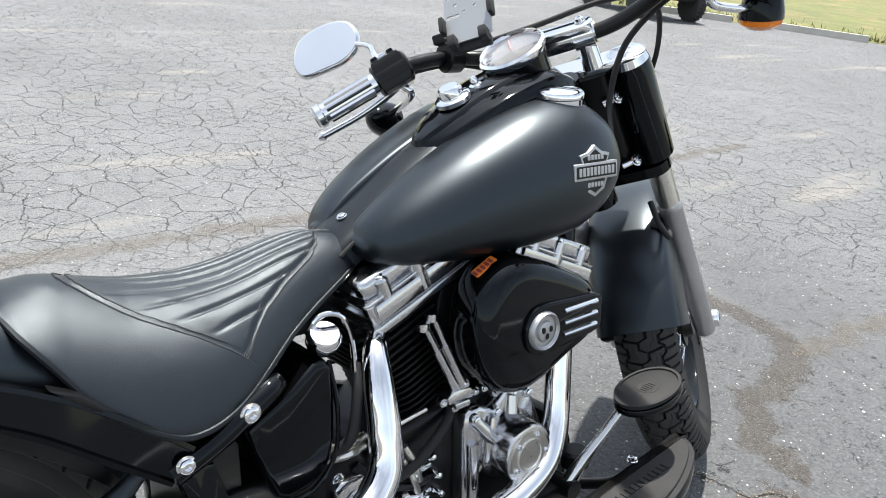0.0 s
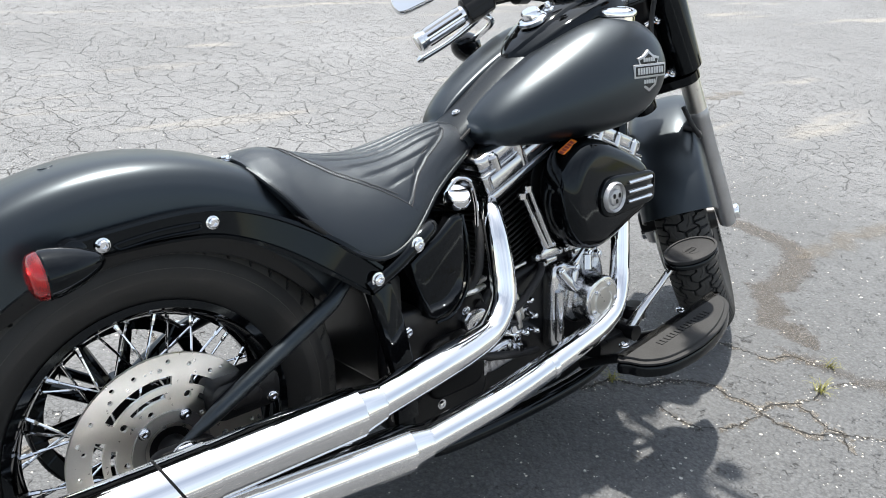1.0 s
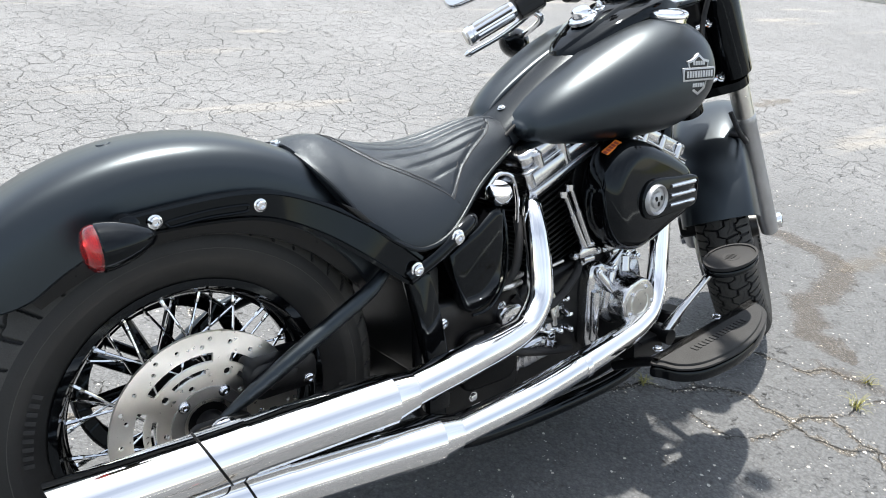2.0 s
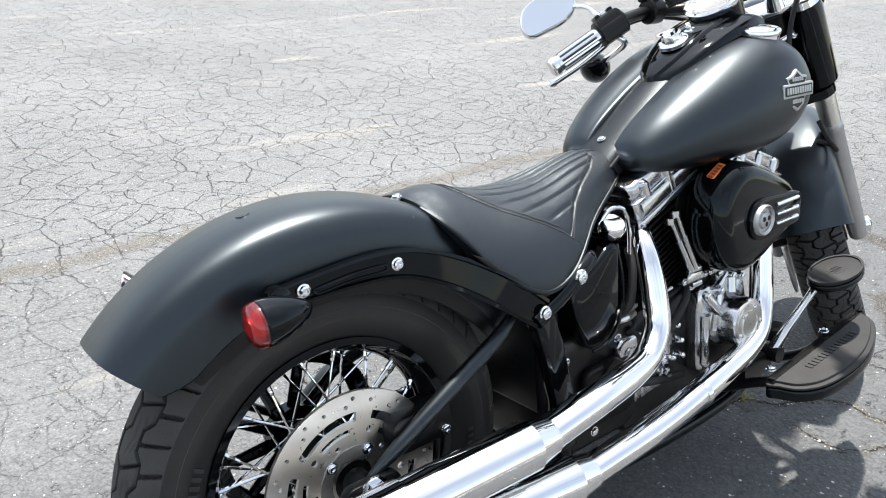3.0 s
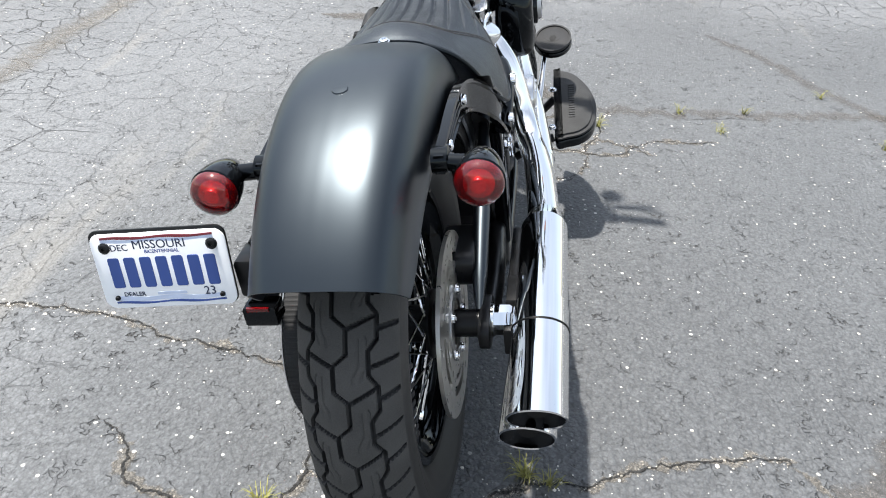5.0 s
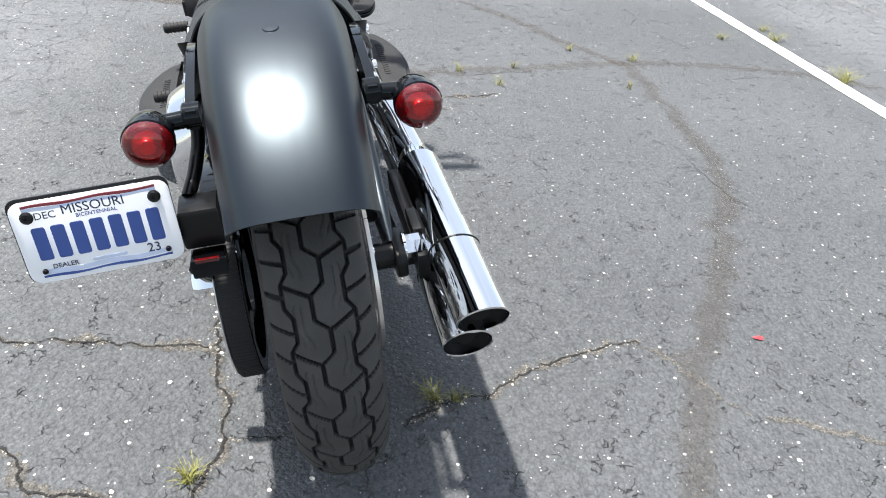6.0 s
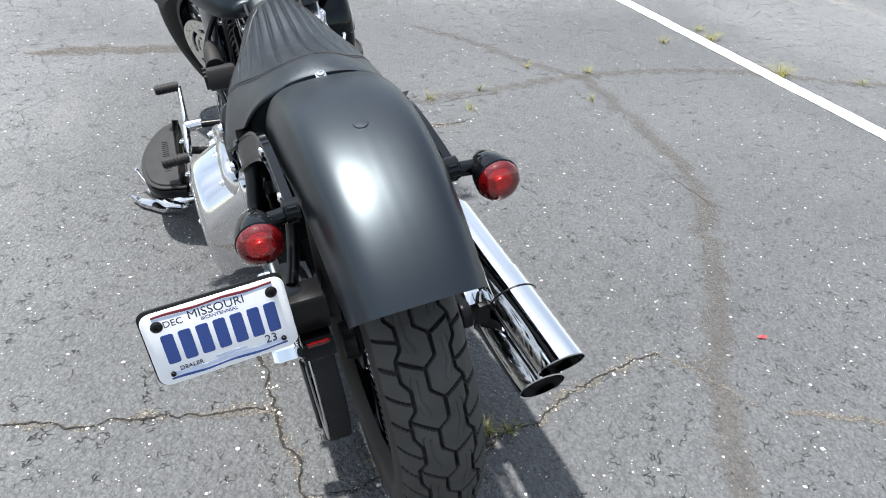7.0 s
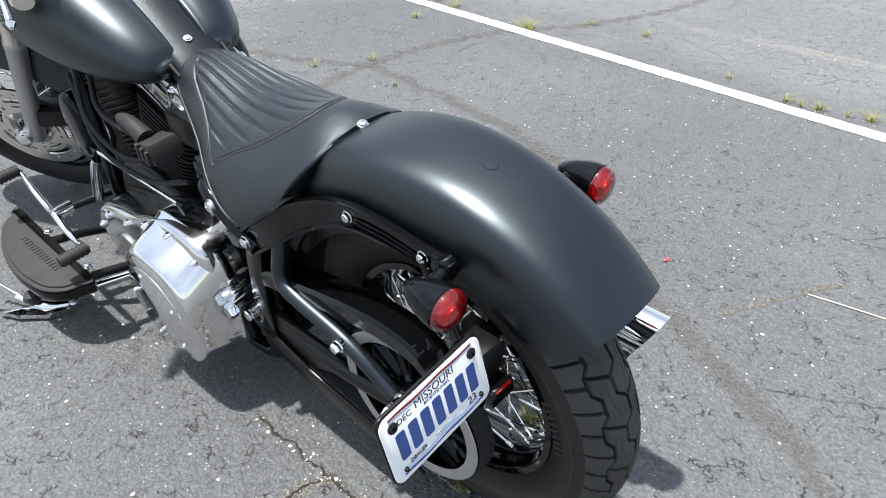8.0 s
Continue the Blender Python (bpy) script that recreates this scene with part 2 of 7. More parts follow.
    # pale stones of uneven size that stand in the binder
    stone = op("MULTIPLY", op("GREATER_THAN", cs.outputs[0], 0.955), op("GREATER_THAN", op("MULTIPLY", op("POWER", cs.outputs[1], 1.6), 0.42), op("ADD", dc, op("MULTIPLY", op("SUBTRACT", fine.outputs["Fac"], 0.3), 0.35))))
    stone = op("MULTIPLY", stone, ramp(noise_node(1.3, 2.0).outputs["Fac"], 0.35, 0.6, 0.3, 1.0))
    stone2 = op("MULTIPLY", op("GREATER_THAN", cb.outputs[0], 0.985), op("LESS_THAN", db, 0.32))
    stone = op("MAXIMUM", stone, op("MULTIPLY", stone2, 0.8))
    chips = op("ADD", op("MULTIPLY", ca.outputs[2], 0.10), op("MULTIPLY", cb.outputs[2], 0.11))
    gaps = op("ADD", op("MULTIPLY", ramp(da, 0.35, 0.75), 0.10), op("MULTIPLY", ramp(db, 0.3, 0.75), 0.08))
    tone = op("ADD", op("MULTIPLY", fine.outputs["Fac"], 0.24), op("MULTIPLY", mid.outputs["Fac"], 0.34))
    tone = op("ADD", op("SUBTRACT", op("ADD", tone, chips), gaps), op("MULTIPLY", broad.outputs["Fac"], 0.42))
    tone = ramp(tone, 0.12, 0.98)
    dark = mixc(tone, (0.0298, 0.0314, 0.0342), (0.135, 0.141, 0.149))
    pale = mixc(tone, (0.0545, 0.0570, 0.0605), (0.200, 0.206, 0.215))
    col = mixc(crazed, dark, pale)
    streak_map = N.new("ShaderNodeMapping")
    streak_map.inputs["Scale"].default_value = (1.6, 0.25, 1)
    Lk.new(P, streak_map.inputs["Vector"])
    tan = ramp(noise_node(1.5, 6.0, 0.6, streak_map.outputs[0]).outputs["Fac"], 0.56, 0.72, 0.0, 0.45)
    col = mixc(op("MULTIPLY", tan, crazed), col, (0.30, 0.275, 0.23))
    col = mixc(stone, col, (0.55, 0.54, 0.51))
    col = mixc(op("MULTIPLY", crack, 0.78), col, (0.046, 0.039, 0.034))
    Lk.new(col, b.inputs["Base Color"])
    b.inputs["Specular IOR Level"].default_value = 0.5
    Lk.new(ramp(mid.outputs["Fac"], 0.3, 0.7, 0.62, 0.8), b.inputs["Roughness"])
    height = op("ADD", op("MULTIPLY", fine.outputs["Fac"], 0.25), op("MULTIPLY", mid.outputs["Fac"], 0.5))
    height = op("SUBTRACT", height, op("ADD", op("MULTIPLY", da, 0.45), op("MULTIPLY", db, 0.20)))
    height = op("SUBTRACT", height, op("MULTIPLY", crack, 2.4))
    height = op("ADD", height, op("MULTIPLY", stone, 0.35))
    bp = N.new("ShaderNodeBump")
    bp.inputs["Strength"].default_value = 0.9
    bp.inputs["Distance"].default_value = 0.010
    Lk.new(height, bp.inputs["Height"])
    Lk.new(bp.outputs[0], b.inputs["Normal"])
    return m


ASPHALT = asphalt_material()


def band_material(name, base, low, high, most=1.0, patch=1.0, crumbs=0.0, crumb=(0.40, 0.37, 0.32)):
    """Dirt, tar or an open crack lying in the asphalt: ragged at its edges, broken along its way."""
    m = bpy.data.materials.new(name)
    m.use_nodes = True
    nt = m.node_tree
    N, Lk = nt.nodes, nt.links
    b = N["Principled BSDF"]
    b.inputs["Roughness"].default_value = 0.9
    tc = N.new("ShaderNodeTexCoord")

    def noise_node(scale, detail):
        n = N.new("ShaderNodeTexNoise")
        n.inputs["Scale"].default_value = scale
        n.inputs["Detail"].default_value = detail
        Lk.new(tc.outputs["Object"], n.inputs["Vector"])
        return n.outputs["Fac"]

    def op(kind, a, c):
        n = N.new("ShaderNodeMath")
        n.operation = kind
        for i, v in enumerate((a, c)):
            if isinstance(v, (int, float)):
                n.inputs[i].default_value = v
            else:
                Lk.new(v, n.inputs[i])
        return n.outputs[0]
    at = N.new("ShaderNodeAttribute")
    at.attribute_name = "mid"
    edge = op("ADD", at.outputs["Fac"], op("MULTIPLY", op("SUBTRACT", noise_node(70.0, 5.0), 0.5), 1.5))
    edge = op("ADD", edge, op("MULTIPLY", op("SUBTRACT", noise_node(9.0, 3.0), 0.5), 1.6 * patch))
    r = N.new("ShaderNodeMapRange")
    r.interpolation_type = "SMOOTHSTEP"
    for k, v in (("From Min", low), ("From Max", high), ("To Min", 0.0), ("To Max", most)):
        r.inputs[k].default_value = v
    Lk.new(edge, r.inputs["Value"])
    cover = r.outputs[0]
    v = N.new("ShaderNodeTexVoronoi")
    v.inputs["Scale"].default_value = 150.0
    Lk.new(tc.outputs["Object"], v.inputs["Vector"])
    sc = N.new("ShaderNodeSeparateColor")
    Lk.new(v.outputs["Color"], sc.inputs[0])
    mix = N.new("ShaderNodeMix")
    mix.data_type = "RGBA"
    socks = [i for i in mix.inputs if i.type == "RGBA"]
    socks[0].default_value, socks[1].default_value = (*base, 1), (*crumb, 1)
    grains = op("MULTIPLY", op("LESS_THAN", sc.outputs[0], crumbs), op("LESS_THAN", v.outputs["Distance"], 0.45))
    Lk.new(grains, mix.inputs["Factor"])
    tone = N.new("ShaderNodeVectorMath")
    tone.operation = "SCALE"
    Lk.new([o for o in mix.outputs if o.type == "RGBA"][0], tone.inputs[0])
    Lk.new(op("ADD", op("MULTIPLY", sc.outputs[2], 0.7), op("MULTIPLY", noise_node(240.0, 3.0), 0.9)), tone.inputs["Scale"])
    Lk.new(tone.outputs[0], b.inputs["Base Color"])
    bp = N.new("ShaderNodeBump")
    bp.inputs["Strength"].default_value = 0.9
    bp.inputs["Distance"].default_value = 0.006
    Lk.new(op("SUBTRACT", grains, v.outputs["Distance"]), bp.inputs["Height"])
    Lk.new(bp.outputs[0], b.inputs["Normal"])
    tr = N.new("ShaderNodeBsdfTransparent")
    ms = N.new("ShaderNodeMixShader")
    Lk.new(cover, ms.inputs[0])
    Lk.new(tr.outputs[0], ms.inputs[1])
    Lk.new(b.outputs[0], ms.inputs[2])
    Lk.new(ms.outputs[0], N["Material Output"].inputs["Surface"])
    return m


SEAM = band_material("sandy_crack_fill", (0.118, 0.102, 0.088), 0.1, 0.55, 0.46, 0.35, 0.05)
FAINT = band_material("faint_joint_dirt", (0.215, 0.190, 0.160), 0.05, 0.9, 0.36, 0.8, 0.06)
TAR = band_material("old_tar_seal", (0.125, 0.108, 0.093), 0.05, 0.75, 0.30, 0.8, 0.03)
CRACK = band_material("open_crack", (0.018, 0.0175, 0.017), 0.25, 0.55, 1.0, 1.1, 0.06)
CRUMBS = band_material("crumbled_crack_edge", (0.17, 0.155, 0.135), 0.55, 0.95, 0.60, 1.5, 0.45, (0.34, 0.31, 0.27))


# ---- geometry helpers: each gives (verts, faces) ----
def V(*p):
    return Vector(p)


def join(*geos):
    vs, fs = [], []
    for v, f in geos:
        k = len(vs)
        vs += list(v)
        fs += [tuple(i + k for i in q) for q in f]
    return vs, fs


def moved(geo, m):
    return [m @ Vector(p) for p in geo[0]], geo[1]


def mirrored(geo):
    return [Vector((-p[0], p[1], p[2])) for p in geo[0]], [tuple(reversed(f)) for f in geo[1]]


def loft(rings, closed=True, caps=True):
    n, vs, fs = len(rings[0]), [Vector(p) for r in rings for p in r], []
    for i in range(len(rings) - 1):
        for j in range(n if closed else n - 1):
            a, b = i * n + j, i * n + (j + 1) % n
            fs.append((a, b, b + n, a + n))
    if caps and closed:
        fs.append(tuple(reversed(range(n))))
        fs.append(tuple(range((len(rings) - 1) * n, len(rings) * n)))
    return vs, fs


def smooth_path(pts, k=6):
    pts = [Vector(p) for p in pts]
    if len(pts) < 3 or k < 2:
        return pts
    ext = [2 * pts[0] - pts[1]] + pts + [2 * pts[-1] - pts[-2]]
    out = []
    for i in range(1, len(ext) - 2):
        p0, p1, p2, p3 = ext[i - 1:i + 3]
        for s in range(k):
            t = s / k
            out.append(0.5 * ((2 * p1) + (p2 - p0) * t + (2 * p0 - 5 * p1 + 4 * p2 - p3) * t * t + (3 * p1 - p0 - 3 * p2 + p3) * t ** 3))
    out.append(pts[-1])
    return out


def tube(pts, r, n=14, k=6, caps=True):
    """A round bar along a smooth path; r one radius or one for each given point."""
    path = smooth_path(pts, k)
    m = len(path)
    if isinstance(r, (int, float)):
        radii = [r] * m
    else:
        radii = list(np.interp(np.linspace(0, 1, m), np.linspace(0, 1, len(r)), r))
    rings, side = [], None
    for i, p in enumerate(path):
        d = (path[min(i + 1, m - 1)] - path[max(i - 1, 0)]).normalized()
        if side is None:
            side = d.cross(V(0, 0, 1) if abs(d.z) < 0.9 else V(0, 1, 0)).normalized()
        side = (side - d * side.dot(d)).normalized()
        up = d.cross(side)
        rings.append([p + (side * math.cos(a) + up * math.sin(a)) * radii[i] for a in (2 * math.pi * j / n for j in range(n))])
    v, f = loft(rings, True, caps)
    return v, [tuple(reversed(q)) for q in f]


def lathe(profile, origin, axis, n=32, caps=True):
    """Turns (along, radius) pairs about an axis."""
    axis = Vector(axis).normalized()
    side = axis.cross(V(0, 0, 1) if abs(axis.z) < 0.9 else V(0, 1, 0)).normalized()
    up = axis.cross(side)
    o = Vector(origin)
    rings = [[o + axis * a + (side * math.cos(t) + up * math.sin(t)) * max(r, 1e-5) for t in (2 * math.pi * j / n for j in range(n))] for a, r in profile]
    v, f = loft(rings, True, caps)
    return v, [tuple(reversed(q)) for q in f]


def yz(a, b, d):
    return V(d, a, b)


def xy(a, b, d):
    return V(a, b, d)


def xz(a, b, d):
    return V(a, d, b)


def inset(outline, d):
    n, out = len(outline), []
    area = sum(outline[i][0] * outline[(i + 1) % n][1] - outline[(i + 1) % n][0] * outline[i][1] for i in range(n))
    s = 1 if area > 0 else -1
    for i in range(n):
        p, q, r = (Vector(outline[(i + k) % n]) for k in (-1, 0, 1))
        e1, e2 = (q - p).normalized(), (r - q).normalized()
        nn = Vector((-(e1.y + e2.y), e1.x + e2.x))
        nn = nn.normalized() if nn.length > 1e-6 else Vector((-e1.y, e1.x))
        c = max(0.4, nn.dot(Vector((-e1.y, e1.x))))
        out.append(tuple(q + nn * (s * d / c)))
    return out


def prism(outline, d0, d1, frame3=yz, bevel=0.003, steps=2):
    """An outline in a plane, given thickness from d0 to d1, with rounded edges."""
    rows = []
    sg = 1 if d1 > d0 else -1
    for i in range(steps + 1):
        a = math.pi / 2 * i / steps
        rows.append((bevel * (1 - math.sin(a)), d0 + sg * bevel * (1 - math.cos(a))))
    rows += [(o, d0 + d1 - d) for o, d in reversed(rows)]
    rings = [[frame3(a, b, d) for a, b in (inset(outline, o) if o > 1e-6 else outline)] for o, d in rows]
    v, f = loft(rings)
    return v, f


def box(c, s, bevel=0.003, m=None):
    x, y = s[0] / 2, s[1] / 2
    g = prism([(-x, -y), (x, -y), (x, y), (-x, y)], -s[2] / 2, s[2] / 2, xy, min(bevel, min(s) * 0.45))
    return moved(g, Matrix.Translation(c) @ (m or Matrix.Identity(4)))


def rounded(w, h, r, k=5, cx=0.0, cy=0.0):
    out = []
    for qx, qy, a0 in ((1, 1, 0), (-1, 1, 90), (-1, -1, 180), (1, -1, 270)):
        for i in range(k + 1):
            a = radians(a0 + 90 * i / k)
            out.append((cx + qx * (w / 2 - r) + r * math.cos(a), cy + qy * (h / 2 - r) + r * math.sin(a)))
    return out


def circle(r, n=32, cx=0.0, cy=0.0):
    return [(cx + r * math.cos(2 * math.pi * i / n), cy + r * math.sin(2 * math.pi * i / n)) for i in range(n)]


def pierced(outer, holes, d0, d1, frame3=yz):
    """A flat sheet with holes right through it."""
    bm = bmesh.new()
    edges = []
    for loop in [outer] + holes:
        vs = [bm.verts.new((a, b, 0)) for a, b in loop]
        edges += [bm.edges.new((vs[i], vs[(i + 1) % len(vs)])) for i in range(len(vs))]
    bmesh.ops.triangle_fill(bm, edges=edges, use_beauty=True, use_dissolve=False)
    bm.verts.index_update()
    base = [tuple(v.co[:2]) for v in bm.verts]
    tris = [tuple(v.index for v in f.verts) for f in bm.faces]
    bm.free()
    n = len(base)
    vs = [frame3(a, b, d0) for a, b in base] + [frame3(a, b, d1) for a, b in base]
    fs = [tuple(reversed(t)) for t in tris] + [tuple(i + n for i in t) for t in tris]
    k = 0
    for loop in [outer] + holes:
        m = len(loop)
        fs += [(k + i, k + (i + 1) % m, k + (i + 1) % m + n, k + i + n) for i in range(m)]
        k += m
    return vs, fs


def build(name, geo, mat, angle=38, smooth=True):
    me = bpy.data.meshes.new(name)
    me.from_pydata([tuple(p) for p in geo[0]], [], geo[1])
    bm = bmesh.new()
    bm.from_mesh(me)
    bmesh.ops.recalc_face_normals(bm, faces=bm.faces)
    bm.to_mesh(me)
    bm.free()
    me.materials.append(mat)
    if smooth:
        me.shade_smooth()
        me.set_sharp_from_angle(angle=radians(angle))
    return me


def part(name, geo, mat, parent=None, label="", angle=38, smooth=True):
    ob = new(name, build(name, geo, mat, angle, smooth))
    ob.parent = parent
    return tagged(ob, label)


def shared(name, me, parent, m):
    ob = new(name, me)
    ob.parent = parent
    ob.matrix_local = m
    return ob


def bolt_head(p, axis, r=0.008, h=0.006):
    return lathe([(0, r * 1.25), (h * 0.25, r * 1.25), (h * 0.3, r), (h * 0.8, r * 0.95), (h, r * 0.7), (h, r * 0.45), (h * 0.6, r * 0.4)], p, axis, 14)


def hex_nut(p, axis, r=0.02, h=0.02):
    return lathe([(0, r), (h * 0.8, r), (h, r * 0.8)], p, axis, 6)


def text_geo(s, size):
    cu = bpy.data.curves.new("lettering", "FONT")
    cu.body, cu.size, cu.extrude, cu.align_x, cu.align_y, cu.resolution_u = s, size, 0.0003, "CENTER", "CENTER", 3
    ob = bpy.data.objects.new("lettering", cu)
    me = bpy.data.meshes.new_from_object(ob)
    g = [v.co.copy() for v in me.vertices], [tuple(f.vertices) for f in me.polygons]
    bpy.data.objects.remove(ob)
    bpy.data.curves.remove(cu)
    bpy.data.meshes.remove(me)
    return g


def spline(keys, m):
    """Rows of numbers, passed through smoothly: m rows."""
    k = np.array(keys, float)
    ext = np.vstack([2 * k[0] - k[1], k, 2 * k[-1] - k[-2]])
    out = []
    for t in np.linspace(0, len(k) - 1 - 1e-9, m):
        i = int(t)
        f = t - i
        p0, p1, p2, p3 = ext[i:i + 4]
        out.append(0.5 * (2 * p1 + (p2 - p0) * f + (2 * p0 - 5 * p1 + 4 * p2 - p3) * f * f + (3 * p1 - p0 - 3 * p2 + p3) * f ** 3))
    return np.array(out)


def closed_spline(pts, k=5):
    p = [Vector(q) for q in pts]
    n, out = len(p), []
    for i in range(n):
        p0, p1, p2, p3 = (p[(i + j) % n] for j in (-1, 0, 1, 2))
        for s in range(k):
            t = s / k
            out.append(0.5 * (2 * p1 + (p2 - p0) * t + (2 * p0 - 5 * p1 + 4 * p2 - p3) * t * t + (3 * p1 - p0 - 3 * p2 + p3) * t ** 3))
    return out


# =====================================================================
# the motorcycle: x to its right, y ahead, z up from under the rear axle;
# it leans on its side stand
# =====================================================================
LEAN = 10.5
bike = new("motorcycle")
bike.matrix_world = pose(0.011, 0, 0, 0, -LEAN, 0)
tagged(bike, "satin black cruiser motorcycle with chrome exhausts leaning on its side stand", "motorcycle")
REAR = V(0, 0, 0.331)
R_REAR, R_FRONT = 0.330, 0.325
RAKE, STEER = radians(29.7), radians(35)
PIVOT = V(0, 1.538, 0.304)
HEAD_AXIS = V(0, -math.sin(RAKE), math.cos(RAKE))
HEAD_FWD = V(0, math.cos(RAKE), math.sin(RAKE))
TURN_BARS = Matrix.Translation(PIVOT) @ Matrix.Rotation(STEER, 4, HEAD_AXIS) @ Matrix.Translation(-PIVOT)
UNTURN = TURN_BARS.inverted()
FRONT = PIVOT + HEAD_FWD * 0.066


def at_fork(x, fwd, up):
    """A point beside the steering axis: right of it, ahead of it, along it (bars straight)."""
    return PIVOT + V(x, 0, 0) + HEAD_FWD * fwd + HEAD_AXIS * up


def turned(geo):
    return moved(geo, TURN_BARS)


# ---- wheels ----
def tread(u, v, pitch):
    """How deep the tyre is cut at u along and v across it, 0 to 1: two rows of interlocked blocks and lugs at the shoulders."""
    ph = (u / pitch) % 1.0

    def step(p):
        p %= 1.0
        return max(-1.0, min(1.0, 3.2 * (1 - 4 * abs(p - 0.5))))

    mid = 0.0085 * step(ph)
    cut = 1 - abs(v - mid) / 0.0030
    s = 1 if v > mid else -1
    av = abs(v)
    own = ph if s > 0 else ph + 0.5
    out = 0.040 - 0.0055 * step(own + 0.30)
    # bridges run out from the corners of the middle groove, swept back
    lane = (own + 0.0 - (av - 0.0085) * 5.5) % 1.0
    d = min(abs(lane - 0.66), abs(lane - 0.66 + 1), abs(lane - 0.66 - 1)) * pitch
    if av < out:
        cut = max(cut, 1 - d / 0.0030)
        rel = (lane - 0.66) % 1.0
        fold = 0.0035 * step(own + 0.15)
        if 0.22 < rel < 0.80:
            cut = max(cut, 0.14 * (1 - abs(av - 0.019 - fold) / 0.0016), 0.14 * (1 - abs(av - 0.029 - fold) / 0.0016))
    else:
        for at in (0.16, 0.66):
            lug = (own - (av - 0.040) * 3.0 - at) % 1.0
            cut = max(cut, 1 - min(lug, 1 - lug) * pitch / (0.0040 if at > 0.5 else 0.0028))
    cut = max(cut, 1 - abs(av - out) / 0.0034)
    return max(0.0, min(1.0, cut * 1.9))


def tyre_geo(R, hw, rim_r, pitches, seg):
    prof = []
    for i in range(153):
        f = radians(-104 + 208 * i / 152)
        prof.append((hw * math.sin(f), R - 0.062 + 0.062 * math.cos(f), hw * f))
    prof = [(-0.040, rim_r + 0.004, -9), (-0.050, rim_r + 0.012, -9)] + prof + [(0.050, rim_r + 0.012, 9), (0.040, rim_r + 0.004, 9)]
    n = pitches * seg
    pitch = 2 * math.pi * R / pitches
    vs, fs, deep = [], [], []
    rows = []
    for i in range(seg):
        rows.append([tread(i / seg * pitch, v, pitch) * min(1.0, (0.082 - abs(v)) / 0.006) if abs(v) < 0.082 else 0.0 for x, r, v in prof])
    for i in range(n):
        th = 2 * math.pi * i / n
        for (x, r, v), c in zip(prof, rows[i % seg]):
            depth = 0.0085 * c
            vs.append(V(x * (1 - depth * 2), math.sin(th) * (r - depth), math.cos(th) * (r - depth)))
    m = len(prof)
    for i in range(n):
        j = (i + 1) % n
        a, b = rows[i % seg], rows[j % seg]
        for k in range(m - 1):
            fs.append((i * m + k, i * m + k + 1, j * m + k + 1, j * m + k))
            deep.append(2 if abs(prof[k][2]) > 0.084 else int(a[k] + a[k + 1] + b[k] + b[k + 1] > 1.6))
    return (vs, fs), deep


